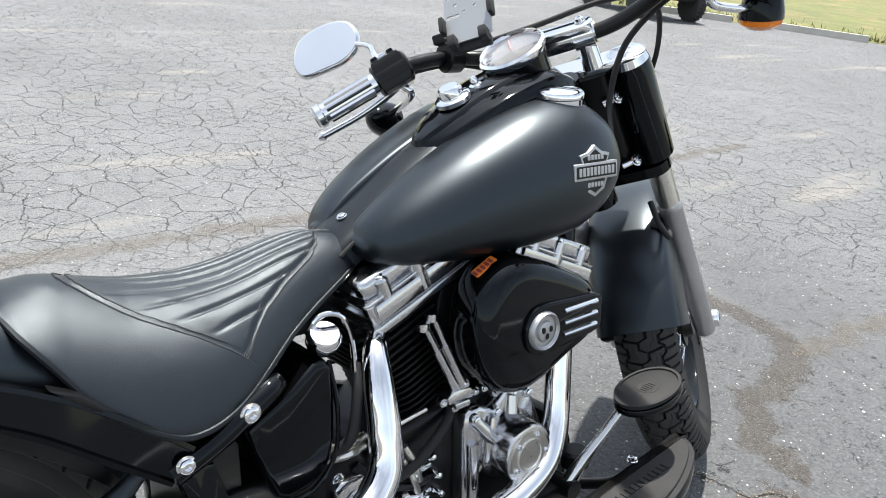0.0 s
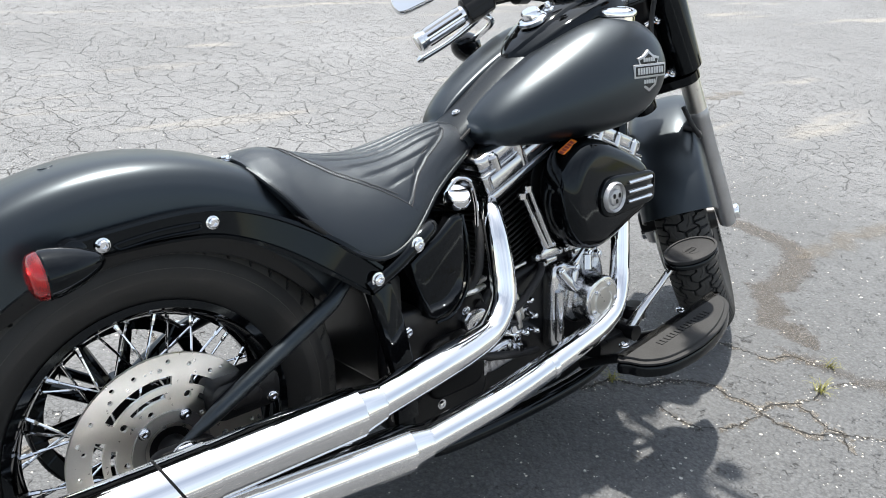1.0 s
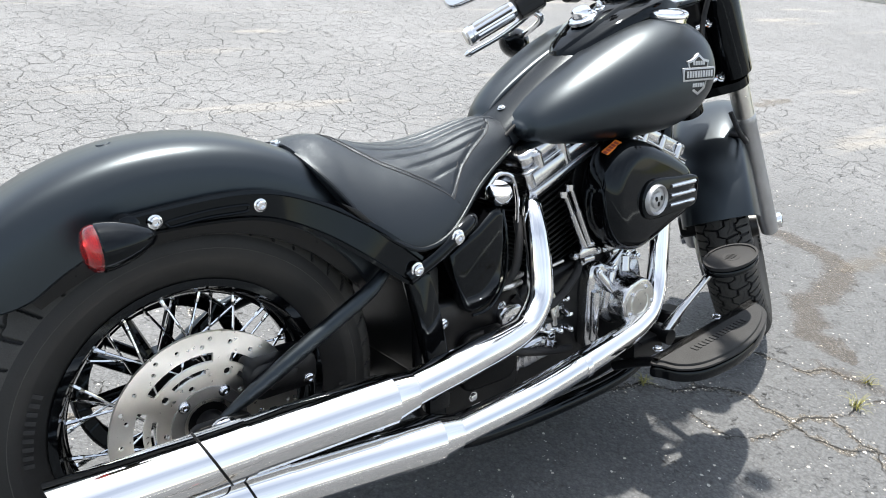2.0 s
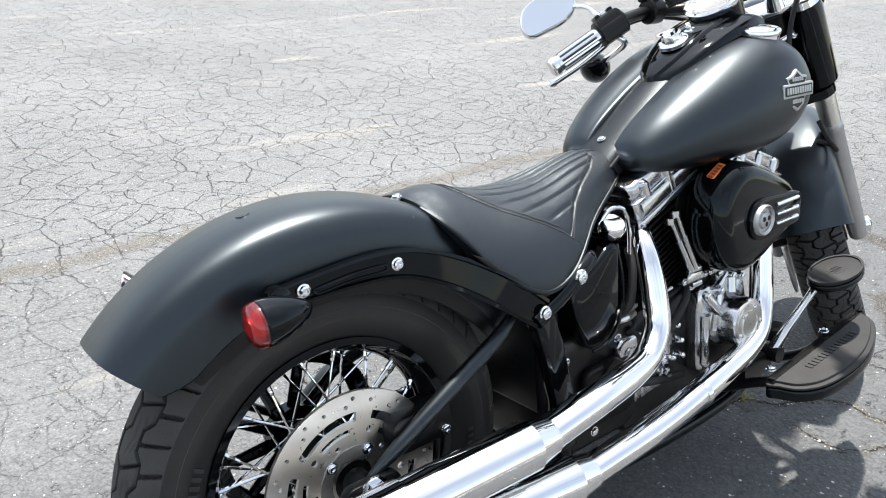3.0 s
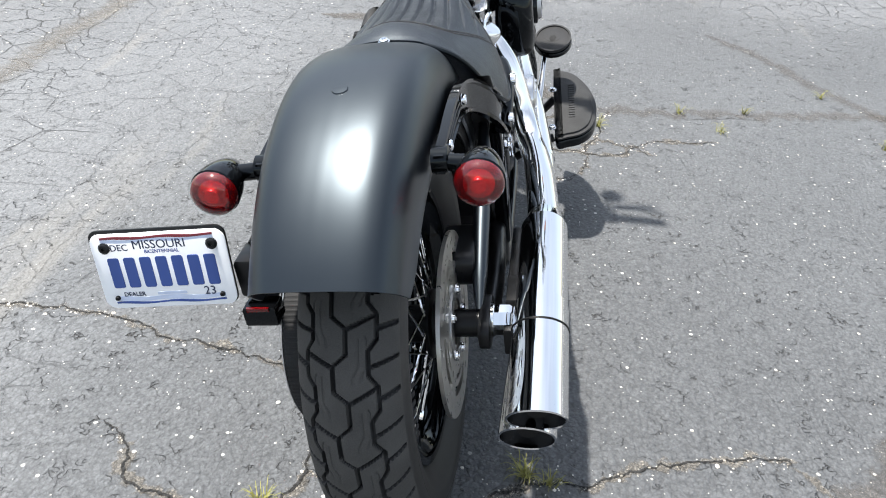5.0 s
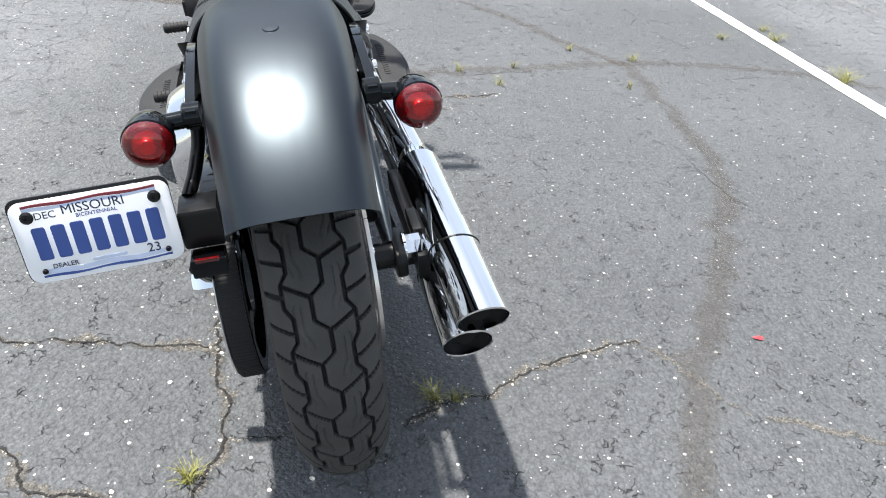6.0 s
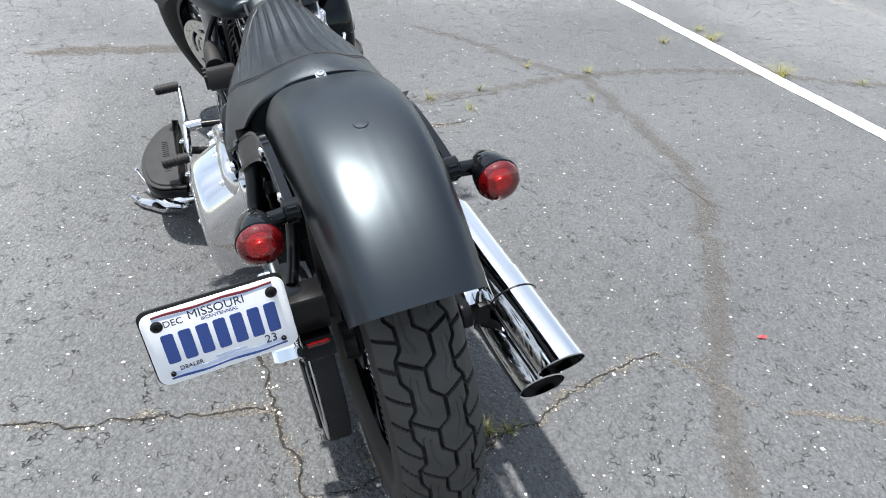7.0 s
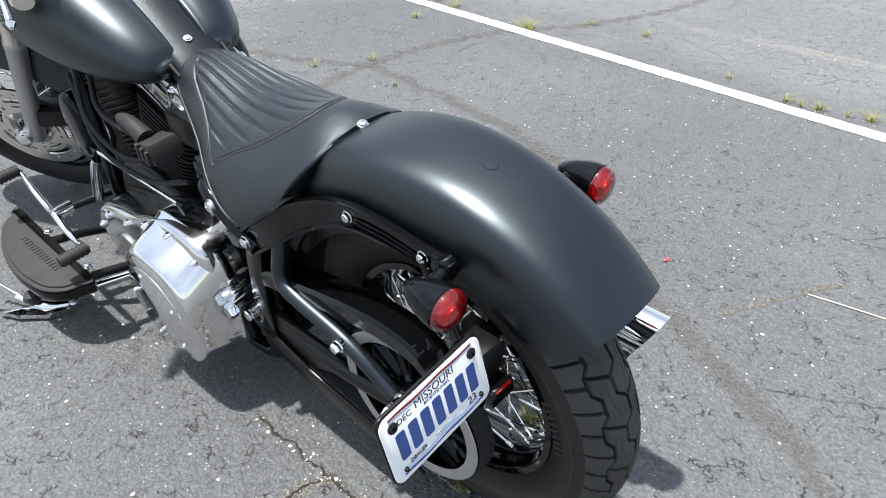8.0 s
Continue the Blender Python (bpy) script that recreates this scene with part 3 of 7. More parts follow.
def wheel(name, centre, m, R, hw, pitches, disc_side, label):
    T = m @ Matrix.Translation(centre)
    rim_r = 0.2165
    rim = [(-0.047, rim_r), (-0.047, rim_r - 0.012), (-0.040, rim_r - 0.013), (-0.030, rim_r - 0.022), (-0.012, rim_r - 0.032), (0.012, rim_r - 0.032),
           (0.030, rim_r - 0.022), (0.040, rim_r - 0.013), (0.047, rim_r - 0.012), (0.047, rim_r), (0.038, rim_r - 0.002), (0.020, rim_r - 0.024), (-0.020, rim_r - 0.024), (-0.038, rim_r - 0.002), (-0.047, rim_r)]
    w = part(name, moved(lathe(rim, (0, 0, 0), (1, 0, 0), 72, False), T), GLOSS, bike, label)
    geo, deep = tyre_geo(R, hw, rim_r - 0.006, pitches, 44 if pitches < 40 else 34)
    ty = part("tyre", moved(geo, T), TYRE, w, "dusty black tyre with zigzag block tread", 30)
    ty.data.materials.append(GROOVE)
    ty.data.materials.append(SIDEWALL)
    ty.data.polygons.foreach_set("material_index", [int(q) for q in deep])
    part("sidewall_ring", moved(join(*[lathe([(s * (hw - 0.002), R - 0.056), (s * (hw + 0.0004), R - 0.060), (s * (hw - 0.0025), R - 0.064)], (0, 0, 0), (1, 0, 0), 72, False) for s in (1, -1)]), T), TYRE, w)
    bar = build("sidewall_bar", box((0, 0, 0), (0.0016, 0.0065, 0.014), 0.0007), GROOVE)
    for sd in (1, -1):
        for i in range(18):
            a = 1.25 + (i // 9) * 3.1 + (i % 9) * 0.052 + 0.4
            shared("sidewall_bar", bar, w, T @ Matrix.Rotation(-a, 4, "X") @ Matrix.Translation((sd * (hw * 0.9605), 0, R - 0.086)) @ Matrix.Rotation(radians(sd * -9), 4, "Y"))
    hub = [(-0.075, 0.018), (-0.075, 0.032), (-0.056, 0.036), (-0.054, 0.055), (-0.047, 0.055), (-0.044, 0.030), (0.044, 0.030), (0.047, 0.055), (0.054, 0.055), (0.056, 0.036), (0.075, 0.032), (0.075, 0.018)]
    part("hub", moved(lathe(hub, (0, 0, 0), (1, 0, 0), 40), T), BLACK, w)
    spoke = build("spoke", tube([(0, 0, 0), (0, 0, 1)], 0.0021, 6, 1), CHROME)
    nip = build("spoke_nipple", lathe([(0, 0.0036), (0.016, 0.0034), (0.018, 0.002)], (0, 0, 0), (0, 0, 1), 6), CHROME)
    for i in range(40):
        side = 1 if i % 2 else -1
        lead = 1 if (i // 2) % 2 else -1
        a1 = 2 * math.pi * i / 40
        a0 = a1 + lead * radians(58)
        p = V(side * 0.050, math.sin(a0) * 0.050, math.cos(a0) * 0.050)
        q = V(side * 0.012, math.sin(a1) * (rim_r - 0.030), math.cos(a1) * (rim_r - 0.030))
        d = q - p
        rot = d.to_track_quat("Z", "Y").to_matrix().to_4x4()
        shared("spoke", spoke, w, T @ Matrix.Translation(p) @ rot @ Matrix.Diagonal((1, 1, d.length, 1)))
        shared("spoke_nipple", nip, w, T @ Matrix.Translation(q) @ rot @ Matrix.Rotation(math.pi, 4, "X"))
    # brake disc: a drilled ring held by five arms to a slotted centre
    def arc_hole(r0, r1, a0, a1, k=10):
        inner = [(r0 * math.sin(a0 + (a1 - a0) * i / k), r0 * math.cos(a0 + (a1 - a0) * i / k)) for i in range(k + 1)]
        outer = [(r1 * math.sin(a1 + (a0 - a1) * i / k), r1 * math.cos(a1 + (a0 - a1) * i / k)) for i in range(k + 1)]
        return inner + outer
    holes = []
    for k in range(10):
        a = 2 * math.pi * k / 10
        for r, da in ((0.125, 0.0), (0.136, 0.10), (0.130, 0.34)):
            holes.append([(r * math.sin(a + da) + p, r * math.cos(a + da) + q) for p, q in circle(0.0036, 10)])
    for k in range(5):
        a = 2 * math.pi * k / 5 + 0.3
        holes.append(arc_hole(0.0985, 0.1135, a + 0.10, a + 1.10))
        holes.append(arc_hole(0.0800, 0.0885, a + 0.34, a + 0.98))
        holes.append([(0.0835 * math.sin(a + 0.13) + p, 0.0835 * math.cos(a + 0.13) + q) for p, q in circle(0.0058, 12)])
        holes.append([(0.0660 * math.sin(a + 0.62) + p, 0.0660 * math.cos(a + 0.62) + q) for p, q in circle(0.0046, 12)])
    holes.append(circle(0.034, 24))
    x = disc_side * 0.082
    disc = part("brake_disc", moved(pierced(circle(0.147, 64), holes, x, x + disc_side * 0.006), T), STEEL, w, "drilled steel brake disc", 30)
    part("disc_carrier", moved(lathe([(x + disc_side * 0.004, 0.060), (x + disc_side * 0.0085, 0.059), (x + disc_side * 0.0085, 0.040)], (0, 0, 0), (1, 0, 0), 40, False), T), GREYSTEEL, disc)
    for k in range(5):
        a = 2 * math.pi * k / 5 + 0.3 + 0.2
        part("disc_bolt", moved(bolt_head((x + disc_side * 0.0085, 0.054 * math.sin(a), 0.054 * math.cos(a)), (disc_side, 0, 0), 0.0075, 0.006), T), CHROME, disc)
    return w


rear_wheel = wheel("rear_wheel", REAR, Matrix.Identity(4), R_REAR, 0.069, 23, 1, "black laced rear wheel with chrome spokes")
front_wheel = wheel("front_wheel", FRONT, TURN_BARS, R_FRONT, 0.065, 44, -1, "black laced front wheel turned to one side")


# ---- fenders ----
SECTION = [(0, 0), (0.25, -0.0008), (0.48, -0.0032), (0.66, -0.008), (0.80, -0.0165), (0.90, -0.031), (0.965, -0.054), (0.995, -0.088), (1.0, -0.118)]


def fender_geo(c, R, hw, side_drop, a0, a1, n, m=Matrix.Identity(4), tail_up=0.0, narrow=0.0):
    half = [(p.x, p.y) for p in smooth_path([V(x, r * side_drop / 0.118 if r < -0.045 else r, 0) for x, r in SECTION], 4)]
    prof = [(-x, r) for x, r in reversed(half)] + half[1:]
    rings = []
    for i in range(n + 1):
        f = i / n
        a = radians(a0 + (a1 - a0) * f)
        end = max(0.0, 1 - f * n / 5.0)
        h = hw * (1 - narrow * max(0.0, 1 - f * 2.2))
        ring = []
        for off in (0.0, -0.004):
            row = []
            for x, r in (prof if off == 0 else list(reversed(prof))):
                rr = R + off + r + tail_up * end * end * max(0.0, (-r - 0.03) / 0.09)
                row.append(m @ (c + V(x * (h + off * (0.9 if abs(x) > 0.9 else 0.0)), math.sin(a) * rr, math.cos(a) * rr)))
            ring += row
        rings.append(ring)
    return loft(rings)


part("rear_fender", fender_geo(REAR + V(0, 0.004, 0), 0.432, 0.104, 0.105, -47, 62, 60, tail_up=0.03, narrow=0.13), DENIM, bike, "satin black rear fender", 40)
for s in (1, -1):
    skirt = []
    for i in range(41):
        f = i / 40
        a = radians(-41 + 101 * f)
        r0 = 0.297 + 0.012 * (2 * f - 1) ** 4
        tail = 1 - 0.13 * max(0.0, 1 - (6 + 101 * f) / 109 * 2.2)
        skirt.append([REAR + V(s * x * tail, 0.004 + math.sin(a) * r, math.cos(a) * r) for x, r in ((0.0925, r0 + 0.002), (0.0945, r0), (0.0975, r0 + 0.001), (0.0985, r0 + 0.006), (0.0985, 0.340), (0.0945, 0.340))])
    part("fender_skirt", loft(skirt), BLACK, bike, "black lower lip of the rear fender", 40)
knob = lathe([(0, 0.0105), (0.0012, 0.0105), (0.0024, 0.0095), (0.003, 0.0)], (0, -0.077, 0.7540), (0, -0.18, 0.98), 20)
part("fender_plug", knob, DENIM, bike)
ff_c = FRONT + V(0, -0.004, 0.004)
part("front_fender", fender_geo(ff_c, 0.362, 0.094, 0.130, -77, 40, 60, TURN_BARS), DENIM, bike, "satin black front fender", 40)


# ---- fender struts and frame rails ----
def strut(s):
    keys = [(-0.104, 0.661, 0.013, 0.108), (-0.06, 0.664, 0.016, 0.109), (0.03, 0.668, 0.020, 0.110), (0.095, 0.664, 0.022, 0.112), (0.15, 0.648, 0.024, 0.117),
            (0.21, 0.618, 0.026, 0.130), (0.27, 0.577, 0.028, 0.146), (0.335, 0.525, 0.026, 0.153)]
    rows = spline(keys, 50)
    rings = []
    for i, (y, z, h, x) in enumerate(rows):
        d = rows[min(i + 1, 49)][:2] - rows[max(i - 1, 0)][:2]
        d = d / np.linalg.norm(d)
        ny, nz = -d[1], d[0]
        # a raised lip along both edges
        sec = [(-1, 0), (-1, 0.012), (-0.78, 0.013), (-0.7, 0.007), (0.7, 0.007), (0.78, 0.013), (1, 0.012), (1, 0)]
        rings.append([V(s * (x + e), y + ny * h * q, z + nz * h * q) for q, e in sec])
    st = part("fender_strut", loft(rings), GLOSS, bike, "gloss black fender strut", 30)
    slot = [V(s * (0.1165 + 0.02 * (y + 0.035)), y, z) for y, z in ((-0.034, 0.6525), (-0.038, 0.6570), (-0.034, 0.6612), (0.02, 0.6672), (0.072, 0.6672), (0.078, 0.6625), (0.072, 0.6575), (0.02, 0.6575), (-0.034, 0.6525))]
    part("strut_rib", tube(slot, 0.0024, 8, 4), GLOSS, st, "raised outline of a slot")
    for y, z, x in ((-0.054, 0.664, 0.117), (0.095, 0.664, 0.119), (0.337, 0.527, 0.166)):
        part("strut_bolt", bolt_head((s * x, y, z), (s, 0, 0), 0.0080 if y < 0.2 else 0.0100, 0.009), CHROME, st, "chrome bolt")
    rail = tube([(s * 0.155, 0.325, 0.512), (s * 0.158, 0.38, 0.540), (s * 0.157, 0.42, 0.564), (s * 0.150, 0.455, 0.580), (s * 0.140, 0.47, 0.583)], 0.015, 12)
    fr = part("frame_rail", rail, GLOSS, bike)
    part("rail_bolt", bolt_head((s * 0.168, 0.420, 0.567), (s, 0, 0), 0.011, 0.009), CHROME, fr, "chrome bolt")
    post = prism([(0.332, 0.500), (0.352, 0.512), (0.378, 0.506), (0.398, 0.44), (0.416, 0.35), (0.42, 0.24), (0.372, 0.24), (0.372, 0.34), (0.352, 0.43)], s * 0.122, s * 0.150, yz, 0.006)
    part("frame_post", post, GLOSS, bike)
    # swingarm: upper bar, lower bar
    if s > 0:
        part("swingarm_bar", tube([(0.122, 0.315, 0.528), (0.123, 0.290, 0.507), (0.1235, 0.262, 0.487), (0.124, 0.155, 0.431), (0.125, 0.062, 0.381), (0.127, 0.004, 0.352)], [0.008, 0.011, 0.0132, 0.0138, 0.0125, 0.006], 14), DENIM, bike, "satin black swingarm tube")
    else:
        part("swingarm_bar", tube([(-0.135, 0.262, 0.585), (-0.140, 0.278, 0.52), (-0.148, 0.285, 0.465), (-0.152, 0.25, 0.440), (-0.152, 0.12, 0.410), (-0.150, 0.02, 0.352)], [0.015, 0.016, 0.016, 0.0155, 0.015, 0.013], 14), DENIM, bike, "satin black bent swingarm tube")
        part("swingarm_bolt", join(hex_nut((-0.166, 0.125, 0.412), (-1, 0, 0), 0.010, 0.014), tube([(-0.140, 0.125, 0.412), (-0.168, 0.125, 0.412)], 0.013, 12, 1)), CHROME, bike.children[-1])
        part("swingarm_plate", prism([(0.42, 0.20), (0.40, 0.30), (0.36, 0.315), (0.22, 0.318), (0.17, 0.312), (0.165, 0.275), (0.30, 0.215)], -0.128, -0.140, yz, 0.004), BLACK, bike, "black swingarm side plate")
    part("swingarm_bar", tube([(s * 0.12, 0.44, 0.27), (s * 0.135, 0.2, 0.29), (s * 0.137, -0.01, 0.325)], 0.017, 12), BLACK, bike)
    part("axle_plate", prism(rounded(0.10, 0.05, 0.02, 5, 0.0, 0.334), s * 0.128, s * 0.146, yz, 0.003), BLACK, bike)
    part("axle_nut", join(lathe([(0, 0.024), (0.004, 0.024)], (s * 0.146, 0, 0.342), (s, 0, 0), 20), hex_nut((s * 0.150, 0, 0.342), (s, 0, 0), 0.0195, 0.030 if s > 0 else 0.042)), CHROME, bike, "chrome axle nut")
    # turn signal, bullet shaped, red lens behind
    c = V(s * 0.166, -0.128, 0.656)
    stalk = part("signal_stalk", join(tube([(s * 0.108, -0.092, 0.662), (s * 0.135, -0.096, 0.660), c + V(0, 0.03, 0.004)], 0.0115, 12), lathe([(0, 0.017), (0.02, 0.017), (0.022, 0.014)], (s * 0.104, -0.090, 0.662), (s, 0, 0), 16)), GLOSS, bike)
    ax = V(0, -1, -0.06)
    shell = lathe([(-0.062, 0.0), (-0.060, 0.006), (-0.051, 0.014), (-0.034, 0.0225), (-0.015, 0.0285), (0.0, 0.0312), (0.010, 0.0318), (0.012, 0.030)], c, ax, 28)
    sig = part("turn_signal", shell, GLOSS, bike, "gloss black bullet turn signal")
    lens = part("lens", lathe([(0.010, 0.0302), (0.015, 0.0302), (0.022, 0.028), (0.0265, 0.0215), (0.029, 0.012), (0.030, 0.0)], c, ax, 28), RED, sig, "red lens")
    lens.visible_shadow = False
    part("reflector", lathe([(0.005, 0.029), (0.011, 0.018), (0.017, 0.010), (0.0205, 0.009), (0.021, 0.0)], c, ax, 24), RED_DARK, sig)


strut(1)
strut(-1)

# ---- rear hub side things: caliper, belt, sprocket ----
cal = part("brake_caliper", join(prism(rounded(0.115, 0.062, 0.02, 5, 0.115, 0.385), 0.060, 0.118, yz, 0.008), prism(rounded(0.05, 0.03, 0.01, 5, 0.11, 0.385), 0.118, 0.126, yz, 0.004)), BLACK, bike, "black brake caliper")
part("caliper_bolt", bolt_head((0.118, 0.155, 0.37), (1, 0, 0), 0.008), CHROME, cal)
part("axle_spacer", lathe([(0.088, 0.022), (0.128, 0.022)], (0, 0, 0.331), (1, 0, 0), 24), BLACK, bike)
spr = part("drive_sprocket", lathe([(-0.140, 0.128), (-0.140, 0.147), (-0.104, 0.147), (-0.104, 0.128)], (0, 0, 0.331), (1, 0, 0), 64, False), GLOSS, bike, "black belt sprocket")
part("sprocket_hub", lathe([(-0.136, 0.02), (-0.136, 0.05), (-0.108, 0.05)], (0, 0, 0.331), (1, 0, 0), 32), GLOSS, spr)
for i in range(10):
    a = 2 * math.pi * i / 10
    part("sprocket_spoke", tube([(-0.122, 0.03 * math.sin(a), 0.331 + 0.03 * math.cos(a)), (-0.122, 0.134 * math.sin(a + 0.2), 0.331 + 0.134 * math.cos(a + 0.2))], [0.013, 0.009], 8, 1), GLOSS, spr)
part("sprocket_ring", lathe([(-0.1425, 0.127), (-0.1435, 0.129), (-0.1435, 0.148), (-0.1415, 0.149)], (0, 0, 0.331), (1, 0, 0), 64, False), CAST, spr, "bare aluminium flange ring")
teeth = []
for i in range(132):
    a = 2 * math.pi * i / 132
    teeth.append(box((0, 0, 0), (0.034, 0.0042, 0.004), 0.001, Matrix.Translation((-0.122, 0.1505 * math.sin(a), 0.331 + 0.1505 * math.cos(a))) @ Matrix.Rotation(-a, 4, "X")))
part("belt_teeth", join(*teeth), RUBBER, spr)
belt_out = [(0.152 * math.sin(radians(a)), 0.331 + 0.152 * math.cos(radians(a))) for a in range(10, -191, -8)]
belt_out = belt_out + [(0.47, 0.245), (0.52, 0.26), (0.54, 0.30), (0.52, 0.34), (0.47, 0.36)]
part("drive_belt", loft([[yz(a, b, -0.106), yz(a, b, -0.138), yz(a * 0.985 if a < 0.3 else a, 0.331 + (b - 0.331) * 0.975, -0.138), yz(a * 0.985 if a < 0.3 else a, 0.331 + (b - 0.331) * 0.975, -0.106)] for a, b in belt_out]), RUBBER, bike, "toothed rubber drive belt")
guard = [(0.36, 0.435), (0.28, 0.455), (0.18, 0.480), (0.10, 0.497), (0.03, 0.505), (-0.03, 0.498), (-0.065, 0.470), (-0.085, 0.425)]
gr = []
for y, z in [(p.x, p.y) for p in smooth_path([V(y, z, 0) for y, z in guard], 5)]:
    gr.append([V(-0.148, y, z - 0.035), V(-0.150, y, z - 0.004), V(-0.144, y, z + 0.002), V(-0.100, y, z + 0.004), V(-0.100, y, z + 0.001), V(-0.143, y, z - 0.002), V(-0.146, y, z - 0.035)])
part("belt_guard", loft(gr), GLOSS, bike, "gloss black belt guard")
part("lower_belt_guard", prism([(0.42, 0.21), (0.30, 0.175), (0.10, 0.155), (-0.02, 0.165), (0.06, 0.195), (0.28, 0.225), (0.42, 0.27)], -0.150, -0.142, yz, 0.003), BLACK, bike)

# ---- number plate on its side bracket ----
pl = Matrix.Translation((-0.241, -0.187, 0.573)) @ Matrix.Rotation(radians(2.5), 4, "Z") @ Matrix.Rotation(radians(80), 4, "X") @ Matrix.Rotation(radians(0.0), 4, "Z")


def on_plate(geo, dx=0.0, dy=0.0, dz=0.0):
    return moved(geo, pl @ Matrix.Translation((dx, dy, dz)))


holder = part("plate_holder", on_plate(prism(rounded(0.182, 0.108, 0.012, 4, -0.001, 0.002), -0.006, -0.002, xy, 0.001)), BLACK, bike, "black number plate holder")
plate = part("number_plate", on_plate(prism(rounded(0.180, 0.104, 0.014, 5), -0.0015, 0.0005, xy, 0.0006)), WHITE, bike, "white number plate with blue and maroon bands")


def wave(y0, h, amp, ph, w=0.150):
    top = [(-w / 2 + w * i / 24, y0 + h / 2 + amp * math.sin(ph + i * 0.55)) for i in range(25)]
    bot = [(-w / 2 + w * i / 24, y0 - h / 2 + amp * math.sin(ph + 0.7 + i * 0.55)) for i in range(24, -1, -1)]
    return prism(bot[::-1] + top[::-1], 0.0, 0.0010, xy, 0.0002, 1)


part("plate_band", on_plate(wave(0.0455, 0.0035, 0.0008, 0)), MAROON, plate)
part("plate_band", on_plate(wave(0.0425, 0.004, 0.0008, 1.2), 0, -0.001, -0.0001), PALEBLUE, plate)
part("plate_band", on_plate(wave(-0.0445, 0.003, 0.0009, 0.5)), BLUE, plate)
part("plate_band", on_plate(wave(-0.039, 0.006, 0.001, 0.9), 0, 0, -0.0001), PALEBLUE, plate)
# seven registration characters and the small dealer number stand as plain bars
for i in range(7):
    part("character_bar", on_plate(prism(rounded(0.0155, 0.042, 0.003, 3), 0.0, 0.0014, xy, 0.0004, 1), -0.0645 + 0.0215 * i, -0.002), BLUE, plate, "blue bar")
part("state_name", on_plate(text_geo("MISSOURI", 0.0165), 0.002, 0.0355, 0.0012), INK, plate, "dark state name lettering", smooth=False)
part("small_lettering", on_plate(text_geo("BICENTENNIAL", 0.0068), 0.004, 0.0262, 0.0012), BLUE, plate, "", smooth=False)
part("small_lettering", on_plate(text_geo("DEC", 0.0125), -0.052, 0.0325, 0.0012), INK, plate, "", smooth=False)
part("small_lettering", on_plate(text_geo("DEALER", 0.0085), -0.047, -0.0325, 0.0012), INK, plate, "", smooth=False)
part("small_lettering", on_plate(text_geo("23", 0.0165), 0.056, -0.0315, 0.0012), INK, plate, "", smooth=False)
part("small_lettering", on_plate(prism(rounded(0.04, 0.004, 0.001, 2), 0, 0.001, xy, 0.0002, 1), 0.004, -0.0325), PALEBLUE, plate)
for dx, dy, r in ((-0.0715, 0.033, 0.0066), (0.0715, 0.033, 0.0066), (-0.0715, -0.037, 0.003), (0.0715, -0.037, 0.003)):
    part("plate_screw", on_plate(lathe([(0, r * 1.15), (0.002, r * 1.15), (0.004, r * 0.8), (0.004, r * 0.4), (0.002, r * 0.35)], (dx, dy, 0.0005), (0, 0, 1), 16)), BLACK, plate)
br = part("plate_bracket", join(box((-0.128, -0.150, 0.545), (0.050, 0.048, 0.058), 0.006), tube([(-0.14, -0.13, 0.57), (-0.128, -0.10, 0.59), (-0.118, -0.07, 0.62), (-0.116, -0.055, 0.655)], 0.009, 10)), BLACK, bike, "black side bracket for the number plate")
part("plate_lamp", join(box((-0.128, -0.178, 0.498), (0.044, 0.030, 0.030), 0.004)), GLOSS, br)
part("lamp_lens", box((-0.128, -0.194, 0.512), (0.030, 0.004, 0.006), 0.001), RED, br, "red lens strip")
part("bracket_arm", tube([(-0.150, -0.17, 0.485), (-0.150, -0.10, 0.42), (-0.148, -0.02, 0.36)], 0.008, 10), GLOSS, br)


# ---- seat ----
SEAT_KEYS = [  # y, half width, top at the middle, lower edge
    (0.186, 0.058, 0.729, 0.722), (0.200, 0.096, 0.734, 0.702), (0.225, 0.122, 0.7385, 0.668), (0.255, 0.140, 0.737, 0.625), (0.30, 0.158, 0.722, 0.585), (0.35, 0.168, 0.708, 0.561),
    (0.41, 0.160, 0.702, 0.575), (0.46, 0.142, 0.706, 0.605), (0.51, 0.113, 0.717, 0.632), (0.56, 0.092, 0.7285, 0.655), (0.61, 0.072, 0.734, 0.675), (0.645, 0.055, 0.727, 0.688), (0.662, 0.036, 0.714, 0.695)]
SEAT_ROWS = spline(SEAT_KEYS, 220)
for _ in range(60):  # ease the kinks between the keys
    SEAT_ROWS[1:-1, 1:] = 0.25 * SEAT_ROWS[:-2, 1:] + 0.5 * SEAT_ROWS[1:-1, 1:] + 0.25 * SEAT_ROWS[2:, 1:]


def insert_half(y):
    return float(np.interp(y, [0.425, 0.442, 0.456, 0.483, 0.52, 0.55, 0.574, 0.598, 0.612], [0.142, 0.1315, 0.120, 0.099, 0.0775, 0.064, 0.052, 0.034, 0.008]))


def seam_y(x):
    return 0.266 + 8.8 * x * x


def seat_z(row, s):
    y, hw, zt, zb = row
    e = abs(s)
    back = max(0.0, min(1.0, (0.39 - y) / 0.19))
    back = back * back * (3 - 2 * back)
    prof = max(0.0, 1 - e ** (2.3 - 0.5 * back)) ** (0.62 + 0.2 * back)
    return zb + (zt - zb) * prof


